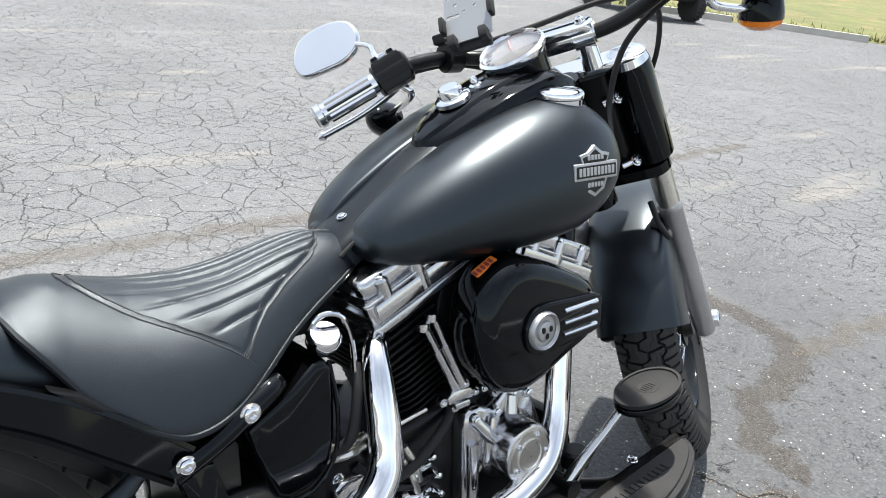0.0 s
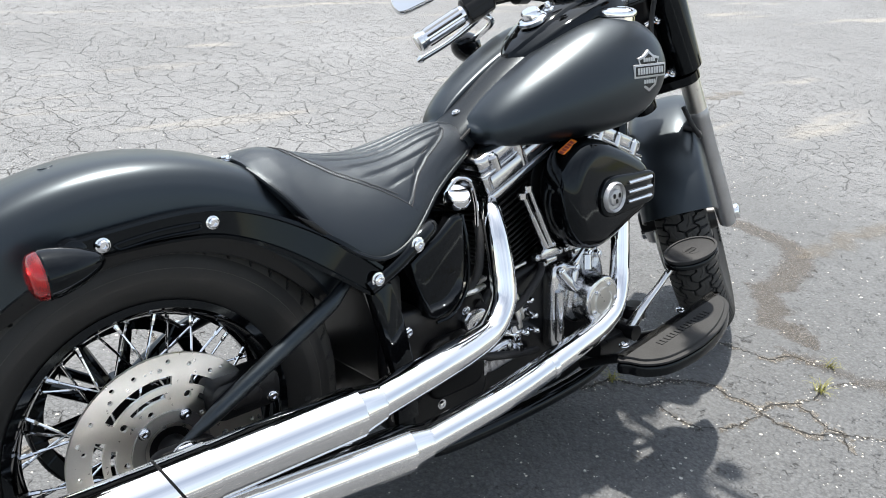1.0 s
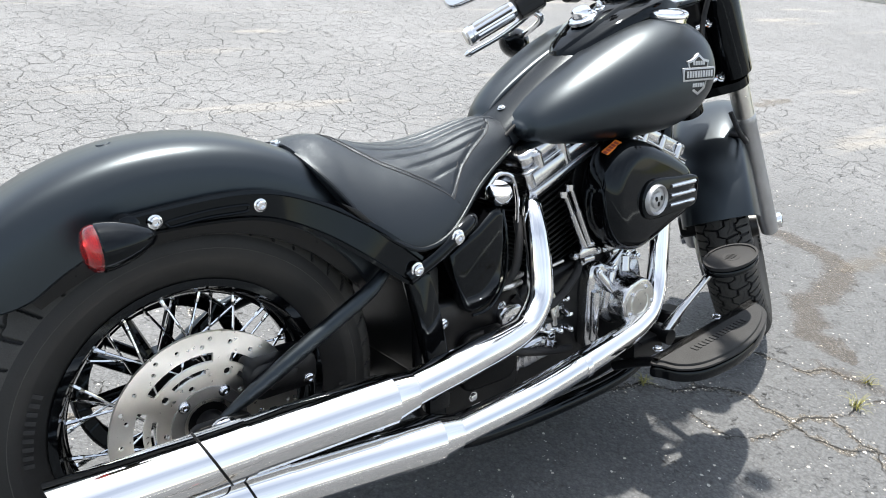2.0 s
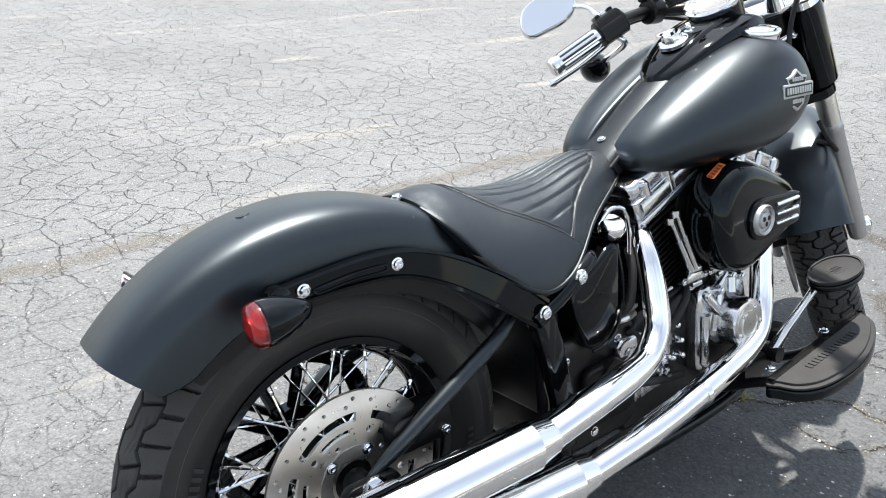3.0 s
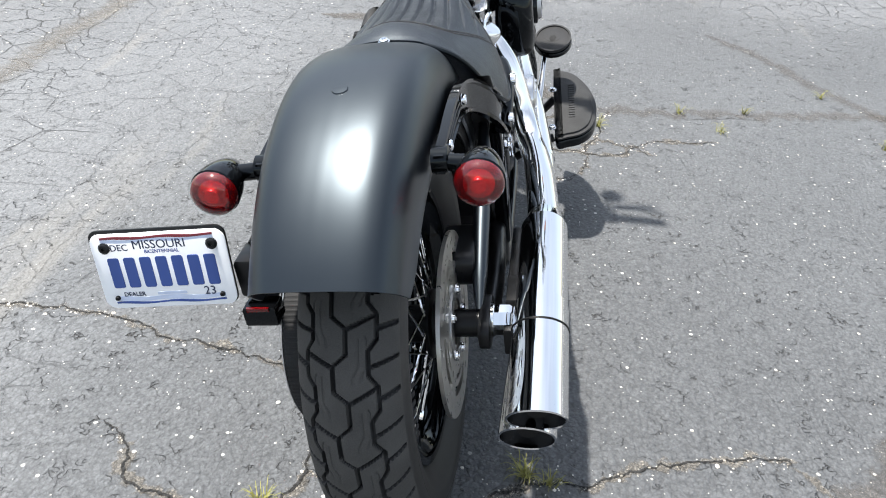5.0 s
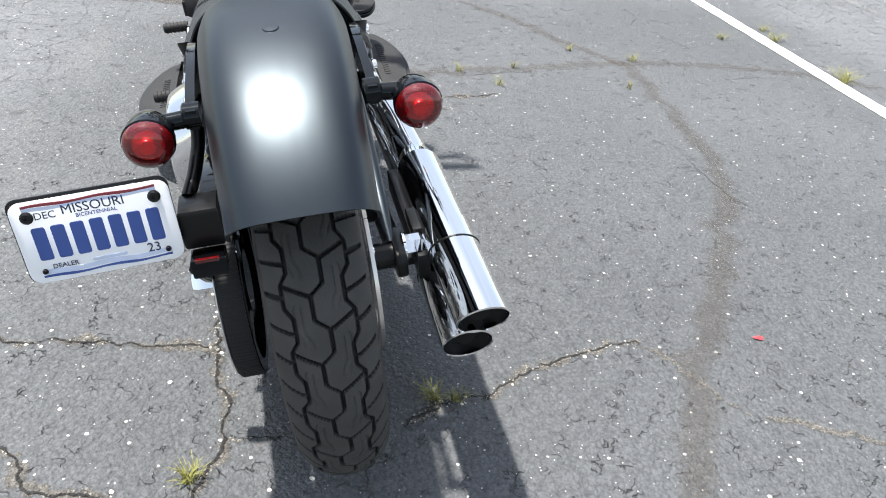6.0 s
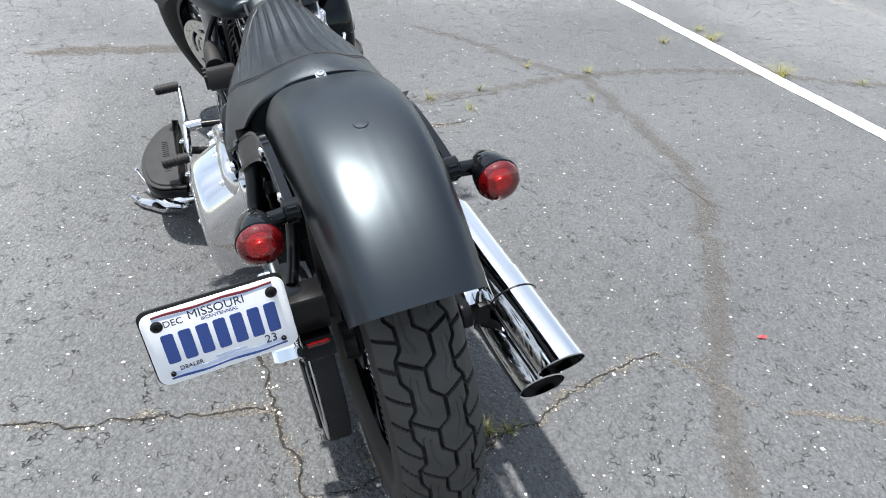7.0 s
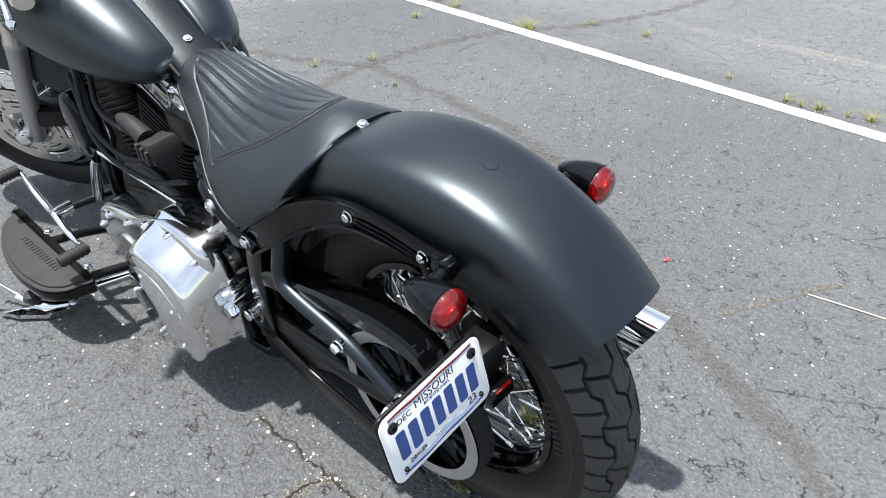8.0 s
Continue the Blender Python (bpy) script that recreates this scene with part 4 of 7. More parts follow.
def seat_surface(row, s, groove=True):
    y, hw, zt, zb = row
    x = hw * s
    z = seat_z(row, s)
    ih = insert_half(y)
    dz = 0.0
    w = x / ih
    if groove and y > seam_y(x) and abs(w) < 1.0:
        edge = min(1.0, (1 - abs(w)) * ih / 0.006, (y - seam_y(x) - 0.008) / 0.06)
        pitch = float(np.interp(y, [0.30, 0.60], [0.031, 0.0165]))
        q = x / pitch
        d = abs(q - round(q - 0.5) - 0.5) * pitch
        dz = max(0.0, edge) * (0.0040 * (1 - math.exp(-(d / 0.0030) ** 2)) + 0.035 * d - 0.0012)
    # welted seams
    dz -= 0.0026 * max(0.0, 1 - abs(y - seam_y(x)) / 0.0045) if abs(x) < hw * 0.97 else 0
    if y > seam_y(x):
        dz -= 0.0024 * max(0.0, 1 - abs(abs(x) - ih) / 0.0035)
    # soft unevenness of the padding
    dz += (0.0011 * noise.noise(V(x * 16, y * 16, 4)) + 0.0005 * noise.noise(V(x * 45, y * 45, 7))) * (1 - s ** 8)
    return V(x, y, z + dz)


NS = 260
seat_rings = []
for row in SEAT_ROWS:
    top = []
    for j in range(NS + 1):
        q = -1 + 2 * j / NS
        s = math.sin(q * math.pi / 2)
        top.append(seat_surface(row, s))
    y, hw, zt, zb = row
    low = [V(hw * 0.985, y, zb - 0.006), V(hw * 0.9, y, zb - 0.012), V(0, y, zb - 0.012), V(-hw * 0.9, y, zb - 0.012), V(-hw * 0.985, y, zb - 0.006)]
    seat_rings.append(top + low)
seat = part("seat", loft(seat_rings), LEATHER, bike, "black leather solo seat with pleated insert", 60)


def on_seat(x, y):
    i = int(np.argmin(abs(SEAT_ROWS[:, 0] - y)))
    s = max(-0.995, min(0.995, x / SEAT_ROWS[i][1]))
    return seat_surface(SEAT_ROWS[i], s, False) + V(0, 0, 0.0008)


def stitches(pts, name="stitching"):
    path = smooth_path(pts, 4)
    g = []
    for i in range(0, len(path) - 1, 1):
        a, b = path[i], path[i + 1]
        g.append(tube([a + (b - a) * 0.1, a + (b - a) * 0.75], 0.0009, 5, 1))
    part(name, join(*g), THREAD, seat, "grey thread")


for s in (1, -1):
    stitches([on_seat(s * (insert_half(y) + 0.006), y) for y in np.linspace(0.435, 0.605, 22)])
    part("seat_welt", tube([V(s * r[1] * 1.0, r[0], r[3] - 0.004) for r in SEAT_ROWS[::9]], 0.0042, 8, 3), STRAP, seat)
    part("seat_seam", tube([on_seat(s * insert_half(y), y) - V(0, 0, 0.0018) for y in np.linspace(0.43, 0.605, 40)], 0.0012, 6, 1), STRAP, seat)
    stitches([on_seat(s * (insert_half(y) - 0.006), y) for y in np.linspace(0.44, 0.60, 22)])
part("seat_seam", tube([on_seat(x, seam_y(x)) - V(0, 0, 0.0018) for x in np.linspace(-0.142, 0.142, 60)], 0.0012, 6, 1), STRAP, seat)
stitches([on_seat(x, seam_y(x) + 0.007) for x in np.linspace(-0.128, 0.128, 40)])
stitches([on_seat(x, seam_y(x) - 0.006) for x in np.linspace(-0.142, 0.142, 44)])
part("seat_bolt", join(box((0, 0.186, 0.7265), (0.018, 0.022, 0.003), 0.001), bolt_head((0, 0.181, 0.728), (0, -0.2, 1), 0.0072, 0.006)), CHROME, seat, "chrome seat bolt")
for s in (1, -1):
    part("seat_pan", prism([(0.21, 0.655), (0.27, 0.600), (0.345, 0.547), (0.37, 0.552), (0.30, 0.585), (0.24, 0.64)], s * 0.128, s * 0.152, yz, 0.003), BLACK, seat)

# ---- fuel tank ----
TANK_KEYS = [  # y, half width, top, bottom
    (0.655, 0.082, 0.730, 0.702), (0.667, 0.108, 0.750, 0.691), (0.70, 0.132, 0.779, 0.684), (0.75, 0.154, 0.812, 0.681), (0.81, 0.174, 0.846, 0.680), (0.88, 0.190, 0.879, 0.681), (0.94, 0.199, 0.901, 0.684),
    (1.0, 0.203, 0.913, 0.690), (1.05, 0.199, 0.911, 0.703), (1.095, 0.184, 0.895, 0.728), (1.125, 0.157, 0.869, 0.757), (1.140, 0.118, 0.838, 0.786)]


def tank_ring(y, hw, zt, zb):
    h = zt - zb
    xi = 0.034
    pts = [(xi, zt - 0.10 * h), (xi + 0.15 * (hw - xi), zt - 0.025 * h), (xi + 0.38 * (hw - xi), zt), (xi + 0.62 * (hw - xi), zt - 0.04 * h), (xi + 0.83 * (hw - xi), zt - 0.17 * h), (xi + 0.96 * (hw - xi), zt - 0.37 * h),
           (hw, zt - 0.56 * h), (xi + 0.95 * (hw - xi), zt - 0.76 * h), (xi + 0.80 * (hw - xi), zt - 0.92 * h), (xi + 0.58 * (hw - xi), zb), (xi + 0.25 * (hw - xi), zb + 0.01 * h), (xi, zb + 0.06 * h), (xi, zb + 0.45 * h)]
    return [V(p.x, y, p.y) for p in closed_spline([V(a, b, 0) for a, b in pts], 5)]


tank_rings = [tank_ring(*r) for r in spline(TANK_KEYS, 64)]
for first in (0, -1):
    ring = tank_rings[first]
    c = sum(ring, V(0, 0, 0)) / len(ring)
    dy = -0.007 if first == 0 else 0.006
    extra = [[c + (p - c) * f + V(0, dy * g, 0) for p in ring] for f, g in ((0.86, 0.6), (0.6, 1.0), (0.2, 1.25))]
    tank_rings = (list(reversed(extra)) + tank_rings) if first == 0 else (tank_rings + extra)
half_tank = loft(tank_rings)
part("fuel_tank", join(half_tank, mirrored(half_tank)), DENIM, bike, "satin black split fuel tank", 50)
tank = bike.children[-1]

# strip between the lobes, from the seat to the dash
STRIP = spline([(0.60, 0.049, 0.692), (0.635, 0.053, 0.721), (0.67, 0.053, 0.745), (0.72, 0.049, 0.779), (0.78, 0.045, 0.819), (0.84, 0.043, 0.854), (0.92, 0.042, 0.889), (1.0, 0.042, 0.905), (1.06, 0.042, 0.910)], 44)
strip_rings = []
for y, hw, z in STRIP:
    strip_rings.append([V(-hw, y, z - 0.05), V(-hw, y, z - 0.016), V(-hw * 0.92, y, z - 0.006), V(-hw * 0.7, y, z), V(-hw * 0.36, y, z + 0.004), V(0, y, z + 0.0055), V(hw * 0.36, y, z + 0.004), V(hw * 0.7, y, z), V(hw * 0.92, y, z - 0.006), V(hw, y, z - 0.016), V(hw, y, z - 0.05)])
st = part("tank_strip", loft(strip_rings), STRAP, bike, "black leather strap down the middle of the tank", 50)
part("strip_bolt", join(bolt_head((0, 0.665, 0.7475), (0, -0.45, 1), 0.0068, 0.005)), CHROME, st, "chrome bolt")
for s in (1, -1):
    part("strip_gasket", tube([V(s * (hw + 0.003), y, z - 0.010) for y, hw, z in STRIP[4:]], 0.0035, 8, 1), RUBBER, st)

# dash: teardrop console, switch, speedometer
DASH = spline([(0.808, 0.008, 0.846), (0.818, 0.028, 0.855), (0.850, 0.055, 0.879), (0.895, 0.073, 0.908), (0.945, 0.082, 0.933), (1.0, 0.086, 0.953), (1.05, 0.085, 0.963), (1.10, 0.077, 0.952), (1.135, 0.060, 0.93)], 44)
dash_rings = []
for y, hw, z in DASH:
    half = [(1.0, -0.060), (1.0, -0.020), (0.97, -0.013), (0.90, -0.009), (0.56, -0.004), (0.50, 0.002), (0.46, 0.004)]
    dash_rings.append([V(-hw * q, y, z + h) for q, h in half] + [V(0, y, z + 0.006)] + [V(hw * q, y, z + h) for q, h in reversed(half)])
dash = part("dash_console", loft(dash_rings), GLOSS, bike, "gloss black teardrop dash console", 32)
dial_c, dial_n = V(0, 1.022, 0.984), V(0, -0.56, 0.828)
part("speedometer_pod", lathe([(-0.060, 0.052), (-0.03, 0.054), (0.0, 0.057)], dial_c, dial_n, 40), GLOSS, dash)
spd = part("speedometer", lathe([(-0.004, 0.057), (0.003, 0.0615), (0.010, 0.0615), (0.014, 0.057), (0.010, 0.0535), (0.004, 0.052)], dial_c, dial_n, 48, False), CHROME, dash, "chrome ringed speedometer")
part("dial", lathe([(0.003, 0.054), (0.004, 0.0)], dial_c, dial_n, 40), DIAL, spd)
needle_side = dial_n.cross(V(1, 0, 0)).normalized()
part("needle", tube([dial_c + dial_n * 0.007, dial_c + dial_n * 0.007 + V(-0.030, 0, 0) + needle_side * 0.026], [0.002, 0.0008], 6, 1), RED_DARK, spd)
marks = []
for i in range(25):
    a = radians(-130 + 260 * i / 24)
    d = V(math.sin(a), 0, 0) - needle_side * math.cos(a)
    r0 = 0.038 if i % 2 == 0 else 0.042
    marks.append(tube([dial_c + dial_n * 0.005 + d * r0, dial_c + dial_n * 0.005 + d * 0.047], 0.0009, 4, 1))
part("dial_marks", join(*marks), INK, spd)
glass = part("dial_glass", lathe([(0.009, 0.0545), (0.011, 0.040), (0.012, 0.0)], dial_c, dial_n, 40), GLASS, spd)
glass.visible_shadow = False
sw_n = V(0, -0.46, 0.888)
sw = part("ignition_switch", join(lathe([(-0.004, 0.031), (0.003, 0.031), (0.006, 0.027)], (0, 0.886, 0.914), sw_n, 32), lathe([(0.004, 0.021), (0.018, 0.0205), (0.022, 0.017), (0.022, 0.0)], (0, 0.886, 0.914), sw_n, 8)), CHROME, dash, "chrome ignition knob")
part("switch_lever", lathe([(0.0, 0.012), (0.012, 0.011), (0.014, 0.006), (0.022, 0.0065), (0.026, 0.004)], (0.006, 0.935, 0.925), sw_n, 16), CHROME, dash)
for s in (1, -1):
    cn = V(s * 0.08, -0.06, 1)
    part("fuel_cap", join(lathe([(-0.012, 0.038), (0.002, 0.038), (0.004, 0.0405), (0.011, 0.0410), (0.014, 0.0395), (0.0175, 0.033), (0.0205, 0.022), (0.022, 0.0)], (s * 0.104, 1.030, 0.9120), cn, 40)), CHROME, tank, "chrome fuel cap")
    # tank badge: a plain shield crossed by a bar
    mb = Matrix.Translation((s * 0.1935, 1.012, 0.806)) @ Matrix.Rotation(radians(-4 * s), 4, "Y") @ Matrix.Rotation(radians(-3 * s), 4, "Z")
    sh = [(0.0, -0.042), (0.022, -0.030), (0.030, -0.010), (0.028, 0.012), (0.034, 0.026), (0.016, 0.030), (0.0, 0.041), (-0.016, 0.030), (-0.034, 0.026), (-0.028, 0.012), (-0.030, -0.010), (-0.022, -0.030)]
    badge = part("tank_badge", moved(join(prism(sh, 0.0, s * 0.0075, yz, 0.0015), prism(rounded(0.098, 0.027, 0.002, 2, 0, 0.0), 0.0, s * 0.0105, yz, 0.0015)), mb), CAST, tank, "silver shield badge with plain bars")
    part("badge_field", moved(join(prism([(q * 0.84, w * 0.84) for q, w in sh], s * 0.004, s * 0.0081, yz, 0.0004, 1), prism(rounded(0.090, 0.019, 0.001, 2), s * 0.004, s * 0.0111, yz, 0.0004, 1)), mb), BLACK, badge)
    bars = [prism(rounded(0.006, 0.013, 0.001, 2, -0.037 + 0.0082 * i, 0), s * 0.004, s * 0.0122, yz, 0.0004, 1) for i in range(10)]
    bars += [prism(rounded(0.006, 0.008, 0.001, 2, -0.015 + 0.0075 * i, q), s * 0.004, s * 0.0092, yz, 0.0004, 1) for i in range(5) for q in (0.0215, -0.0215)]
    part("badge_bars", moved(join(*bars), mb), CAST, badge)

# ---- engine ----
CRANK = V(0, 0.845, 0.285)
case_outline = [(p.x, p.y) for p in closed_spline([V(0.60, 0.17, 0), V(0.75, 0.135, 0), (V(0.92, 0.14, 0)), V(1.01, 0.20, 0), V(1.02, 0.31, 0), V(0.96, 0.41, 0), V(0.86, 0.445, 0), V(0.74, 0.43, 0), V(0.63, 0.40, 0), V(0.585, 0.29, 0)], 4)]
case = part("crankcase", prism(case_outline, -0.105, 0.105, yz, 0.012, 3), BLACK, bike, "black engine crankcase")
part("gearbox", prism(rounded(0.25, 0.24, 0.04, 5, 0.50, 0.31), -0.10, 0.115, yz, 0.012, 3), BLACK, bike, "black gearbox")
for y, z in ((0.43, 0.39), (0.43, 0.24), (0.56, 0.25), (0.57, 0.39), (0.5, 0.22)):
    part("gearbox_bolt", bolt_head((0.115, y, z), (1, 0, 0), 0.008), CHROME, case)
part("gearbox_cover", join(prism(rounded(0.14, 0.12, 0.03, 5, 0.53, 0.30), 0.11, 0.135, yz, 0.01, 3), lathe([(0.13, 0.032), (0.142, 0.030), (0.145, 0.0)], (0, 0.535, 0.335), (1, 0, 0), 24)), DARK, bike, "black gearbox cover")


def cylinder(lean, name):
    d = V(0, math.sin(radians(lean)), math.cos(radians(lean)))
    e = V(0, d.z, -d.y)
    m = Matrix(((1, 0, 0, 0), (0, e.y, d.y, 0), (0, e.z, d.z, 0), (0, 0, 0, 1)))
    m.translation = CRANK
    cyl = part(name, moved(lathe([(0.12, 0.058), (0.28, 0.058)], (0, 0, 0), (0, 0, 1), 24), m), DARK, bike, "black finned engine cylinder")
    fin = build("cooling_fin", prism(rounded(0.165, 0.155, 0.045, 4), 0.0, 0.0048, xy, 0.0012, 1), DARK)
    for i in range(12):
        shared("cooling_fin", fin, cyl, m @ Matrix.Translation((0, 0, 0.135 + i * 0.0115)))
    hd = [prism(rounded(0.150, 0.165, 0.03, 4), 0.273, 0.362, xy, 0.006)]
    head = part("cylinder_head", moved(join(*hd), m), DARK, cyl)
    fin = build("cooling_fin", prism(rounded(0.172, 0.188, 0.03, 4), 0.0, 0.0055, xy, 0.0012, 1), DARK)
    for i in range(6):
        shared("cooling_fin", fin, head, m @ Matrix.Translation((0, 0, 0.277 + i * 0.0135)))
    tiers = [prism(rounded(0.184, 0.222, 0.012, 4, 0.018, 0.044), 0.352, 0.366, xy, 0.003), prism(rounded(0.174, 0.212, 0.012, 4, 0.018, 0.044), 0.3655, 0.402, xy, 0.004, 3),
             prism(rounded(0.180, 0.218, 0.012, 4, 0.018, 0.044), 0.4015, 0.407, xy, 0.002), prism(rounded(0.166, 0.204, 0.016, 4, 0.018, 0.044), 0.4065, 0.438, xy, 0.010, 4)]
    tiers += [box((0.105, q, 0.385), (0.014, 0.086, 0.030), 0.005) for q in (-0.006, 0.095)]
    rk = part("rocker_box", moved(join(*tiers), m), SATIN_CHROME, cyl, "chrome two-tier rocker box")
    for x in (0.098, -0.060):
        for y in (-0.020, 0.044, 0.108):
            part("rocker_boss", moved(lathe([(0.372, 0.013), (0.426, 0.0125), (0.429, 0.010)], (x, y, 0), (0, 0, 1), 16), m), SATIN_CHROME, rk)
            part("rocker_bolt", moved(bolt_head((x, y, 0.428), (0, 0, 1), 0.0075, 0.007), m), CHROME, rk)
    return m


m_rear = cylinder(-22.5, "rear_cylinder")
m_front = cylinder(22.5, "front_cylinder")
# pushrod tubes and lifter blocks
for y0, z0, y1, z1 in ((0.735, 0.590, 0.793, 0.466), (0.752, 0.602, 0.808, 0.466), (0.93, 0.60, 0.87, 0.47), (0.97, 0.58, 0.89, 0.468)):
    part("pushrod_tube", join(tube([(0.108, y0, z0), (0.118, y1, z1)], 0.0065, 12, 1), tube([(0.112, y0 * 0.6 + y1 * 0.4, z0 * 0.6 + z1 * 0.4), (0.118, y1, z1)], 0.0090, 12, 1), lathe([(0, 0.011), (0.012, 0.011)], (0.108, y0, z0 - 0.012), (0, 0, 1), 14)), SATIN_CHROME, case, "chrome pushrod tube")
for y in (0.797, 0.885):
    lb = part("lifter_block", join(prism([(y - 0.026, 0.446), (y + 0.026, 0.446), (y + 0.028, 0.458), (y + 0.016, 0.468), (y - 0.016, 0.468), (y - 0.028, 0.458)], 0.098, 0.128, yz, 0.004), box((0.114, y, 0.441), (0.034, 0.030, 0.012), 0.003)), SATIN_CHROME, case, "chrome lifter block")
    for q, z in ((-0.034, 0.452), (0.034, 0.452), (-0.010, 0.436), (0.012, 0.472)):
        part("block_bolt", join(lathe([(0, 0.0075), (0.012, 0.007)], (0.112, y + q, z), (1, 0, 0), 10), bolt_head((0.122, y + q, z), (1, 0, 0), 0.0055, 0.006)), CHROME, lb)
# cam cover with its round nose
cam_outline = [(p.x, p.y) for p in closed_spline([V(0.796, 0.250, 0), V(0.797, 0.335, 0), V(0.799, 0.412, 0), V(0.825, 0.431, 0), V(0.850, 0.421, 0), V(0.872, 0.430, 0), V(0.900, 0.452, 0), V(0.938, 0.446, 0), V(0.957, 0.405, 0), V(0.966, 0.36, 0), V(0.952, 0.312, 0), V(0.915, 0.286, 0), V(0.872, 0.288, 0), V(0.846, 0.308, 0), V(0.831, 0.292, 0), V(0.827, 0.248, 0)], 4)]
cc = part("cam_cover", join(prism(cam_outline, 0.100, 0.136, yz, 0.010, 3), lathe([(0.126, 0.066), (0.138, 0.062), (0.144, 0.055), (0.150, 0.0535), (0.182, 0.0525), (0.187, 0.050), (0.189, 0.043)], (0, 0.895, 0.341), (1, 0, 0), 40)), SATIN_CHROME, bike, "polished cam cover with a round nose")
part("cam_badge", lathe([(0.187, 0.044), (0.190, 0.043), (0.190, 0.030), (0.193, 0.029), (0.193, 0.024), (0.191, 0.023), (0.191, 0.0)], (0, 0.895, 0.341), (1, 0, 0), 32), STEEL, cc)
for k in range(5):
    a = 2 * math.pi * k / 5 + 0.4
    part("cover_bolt", bolt_head((0.190, 0.895 + 0.0365 * math.sin(a), 0.341 + 0.0365 * math.cos(a)), (1, 0, 0), 0.0042, 0.004), CHROME, cc)
for y, z in ((0.816, 0.412), (0.812, 0.335), (0.815, 0.262), (0.903, 0.434), (0.935, 0.425), (0.862, 0.412), (0.812, 0.290)):
    part("cover_bolt", join(lathe([(0, 0.0105), (0.010, 0.0095)], (0.132, y, z), (1, 0, 0), 16), bolt_head((0.142, y, z), (1, 0, 0), 0.007, 0.006)), CHROME, cc)
for rib, r in (([(0.137, 0.815, 0.41), (0.144, 0.84, 0.38), (0.146, 0.86, 0.36)], 0.012), ([(0.136, 0.812, 0.262), (0.138, 0.812, 0.31), (0.138, 0.812, 0.37)], 0.011), ([(0.138, 0.842, 0.330), (0.142, 0.846, 0.365), (0.142, 0.856, 0.405)], 0.010), ([(0.137, 0.90, 0.43), (0.142, 0.895, 0.40)], 0.012)):
    part("cover_rib", tube(rib, r, 10), SATIN_CHROME, cc)
# oil lines and small fittings low on the right side
for i, z in enumerate((0.355, 0.332, 0.309)):
    part("oil_line", tube([(0.112, 0.62, z + 0.02), (0.125, 0.66, z + 0.012), (0.125, 0.70, z), (0.11, 0.74, z - 0.008)], 0.007, 10), BLACK if i == 1 else CHROME, case)
    part("hose_fitting", hex_nut((0.125, 0.675 + 0.01 * i, z - 0.03), (1, 0, 0.1), 0.0095, 0.016), CHROME, case)
for y, z in ((0.700, 0.350), (0.748, 0.333), (0.722, 0.302), (0.752, 0.298), (0.736, 0.370), (0.617, 0.354), (0.584, 0.328)):
    part("cap_nut", join(hex_nut((0.104, y, z), (1, 0, 0), 0.0085, 0.018), lathe([(0.015, 0.008), (0.022, 0.0075), (0.027, 0.005), (0.029, 0.0)], (0.106, y, z), (1, 0, 0), 14)), CHROME, case)
for pts in ([(0.115, 0.60, 0.40), (0.135, 0.63, 0.37), (0.138, 0.69, 0.375), (0.125, 0.76, 0.41), (0.11, 0.79, 0.43)], [(0.118, 0.53, 0.33), (0.134, 0.58, 0.30), (0.134, 0.66, 0.275), (0.122, 0.76, 0.25)], [(0.112, 0.56, 0.43), (0.132, 0.585, 0.46), (0.128, 0.60, 0.52), (0.11, 0.61, 0.56)]):
    part("oil_hose", tube(pts, 0.0085, 10), RUBBER, case, "black rubber oil hose")
cap = part("gearbox_end_cap", join(prism(rounded(0.080, 0.052, 0.018, 5, 0.596, 0.366), 0.105, 0.131, yz, 0.008, 3), lathe([(0.126, 0.020), (0.137, 0.018), (0.138, 0.0)], (0, 0.592, 0.352), (1, 0, 0), 20)), SATIN_CHROME, bike, "chrome gearbox end cap")
part("cap_bolt", bolt_head((0.137, 0.592, 0.352), (1, 0, 0), 0.009, 0.007), CHROME, cap)
starter = part("starter_casting", prism([(0.575, 0.272), (0.60, 0.292), (0.66, 0.304), (0.712, 0.302), (0.716, 0.270), (0.690, 0.250), (0.630, 0.243), (0.588, 0.250)], 0.085, 0.128, yz, 0.010, 3), SATIN_CHROME, bike, "ribbed bright casting low beside the gearbox")
for k in range(6):
    part("casting_rib", box((0.129, 0.600 + 0.019 * k, 0.268 + 0.003 * k), (0.008, 0.006, 0.036), 0.002), SATIN_CHROME, starter)
for pts, r in (([(0.128, 0.681, 0.408), (0.132, 0.697, 0.374), (0.126, 0.711, 0.338)], 0.0062), ([(0.128, 0.676, 0.388), (0.132, 0.692, 0.354), (0.126, 0.706, 0.320)], 0.0062), ([(0.112, 0.560, 0.440), (0.130, 0.585, 0.449), (0.120, 0.615, 0.447)], 0.0065), ([(0.112, 0.556, 0.425), (0.130, 0.582, 0.433), (0.120, 0.612, 0.431)], 0.0065), ([(0.112, 0.682, 0.438), (0.114, 0.735, 0.447)], 0.0038)):
    part("oil_line", tube(pts, r, 10), STEEL, case, "bright steel oil line")
part("oil_filter", lathe([(0, 0.036), (0.09, 0.036), (0.10, 0.028), (0.102, 0.0)], (0.06, 1.00, 0.25), (0.2, 1, 0.1), 28), GLOSS, bike, "black oil filter")

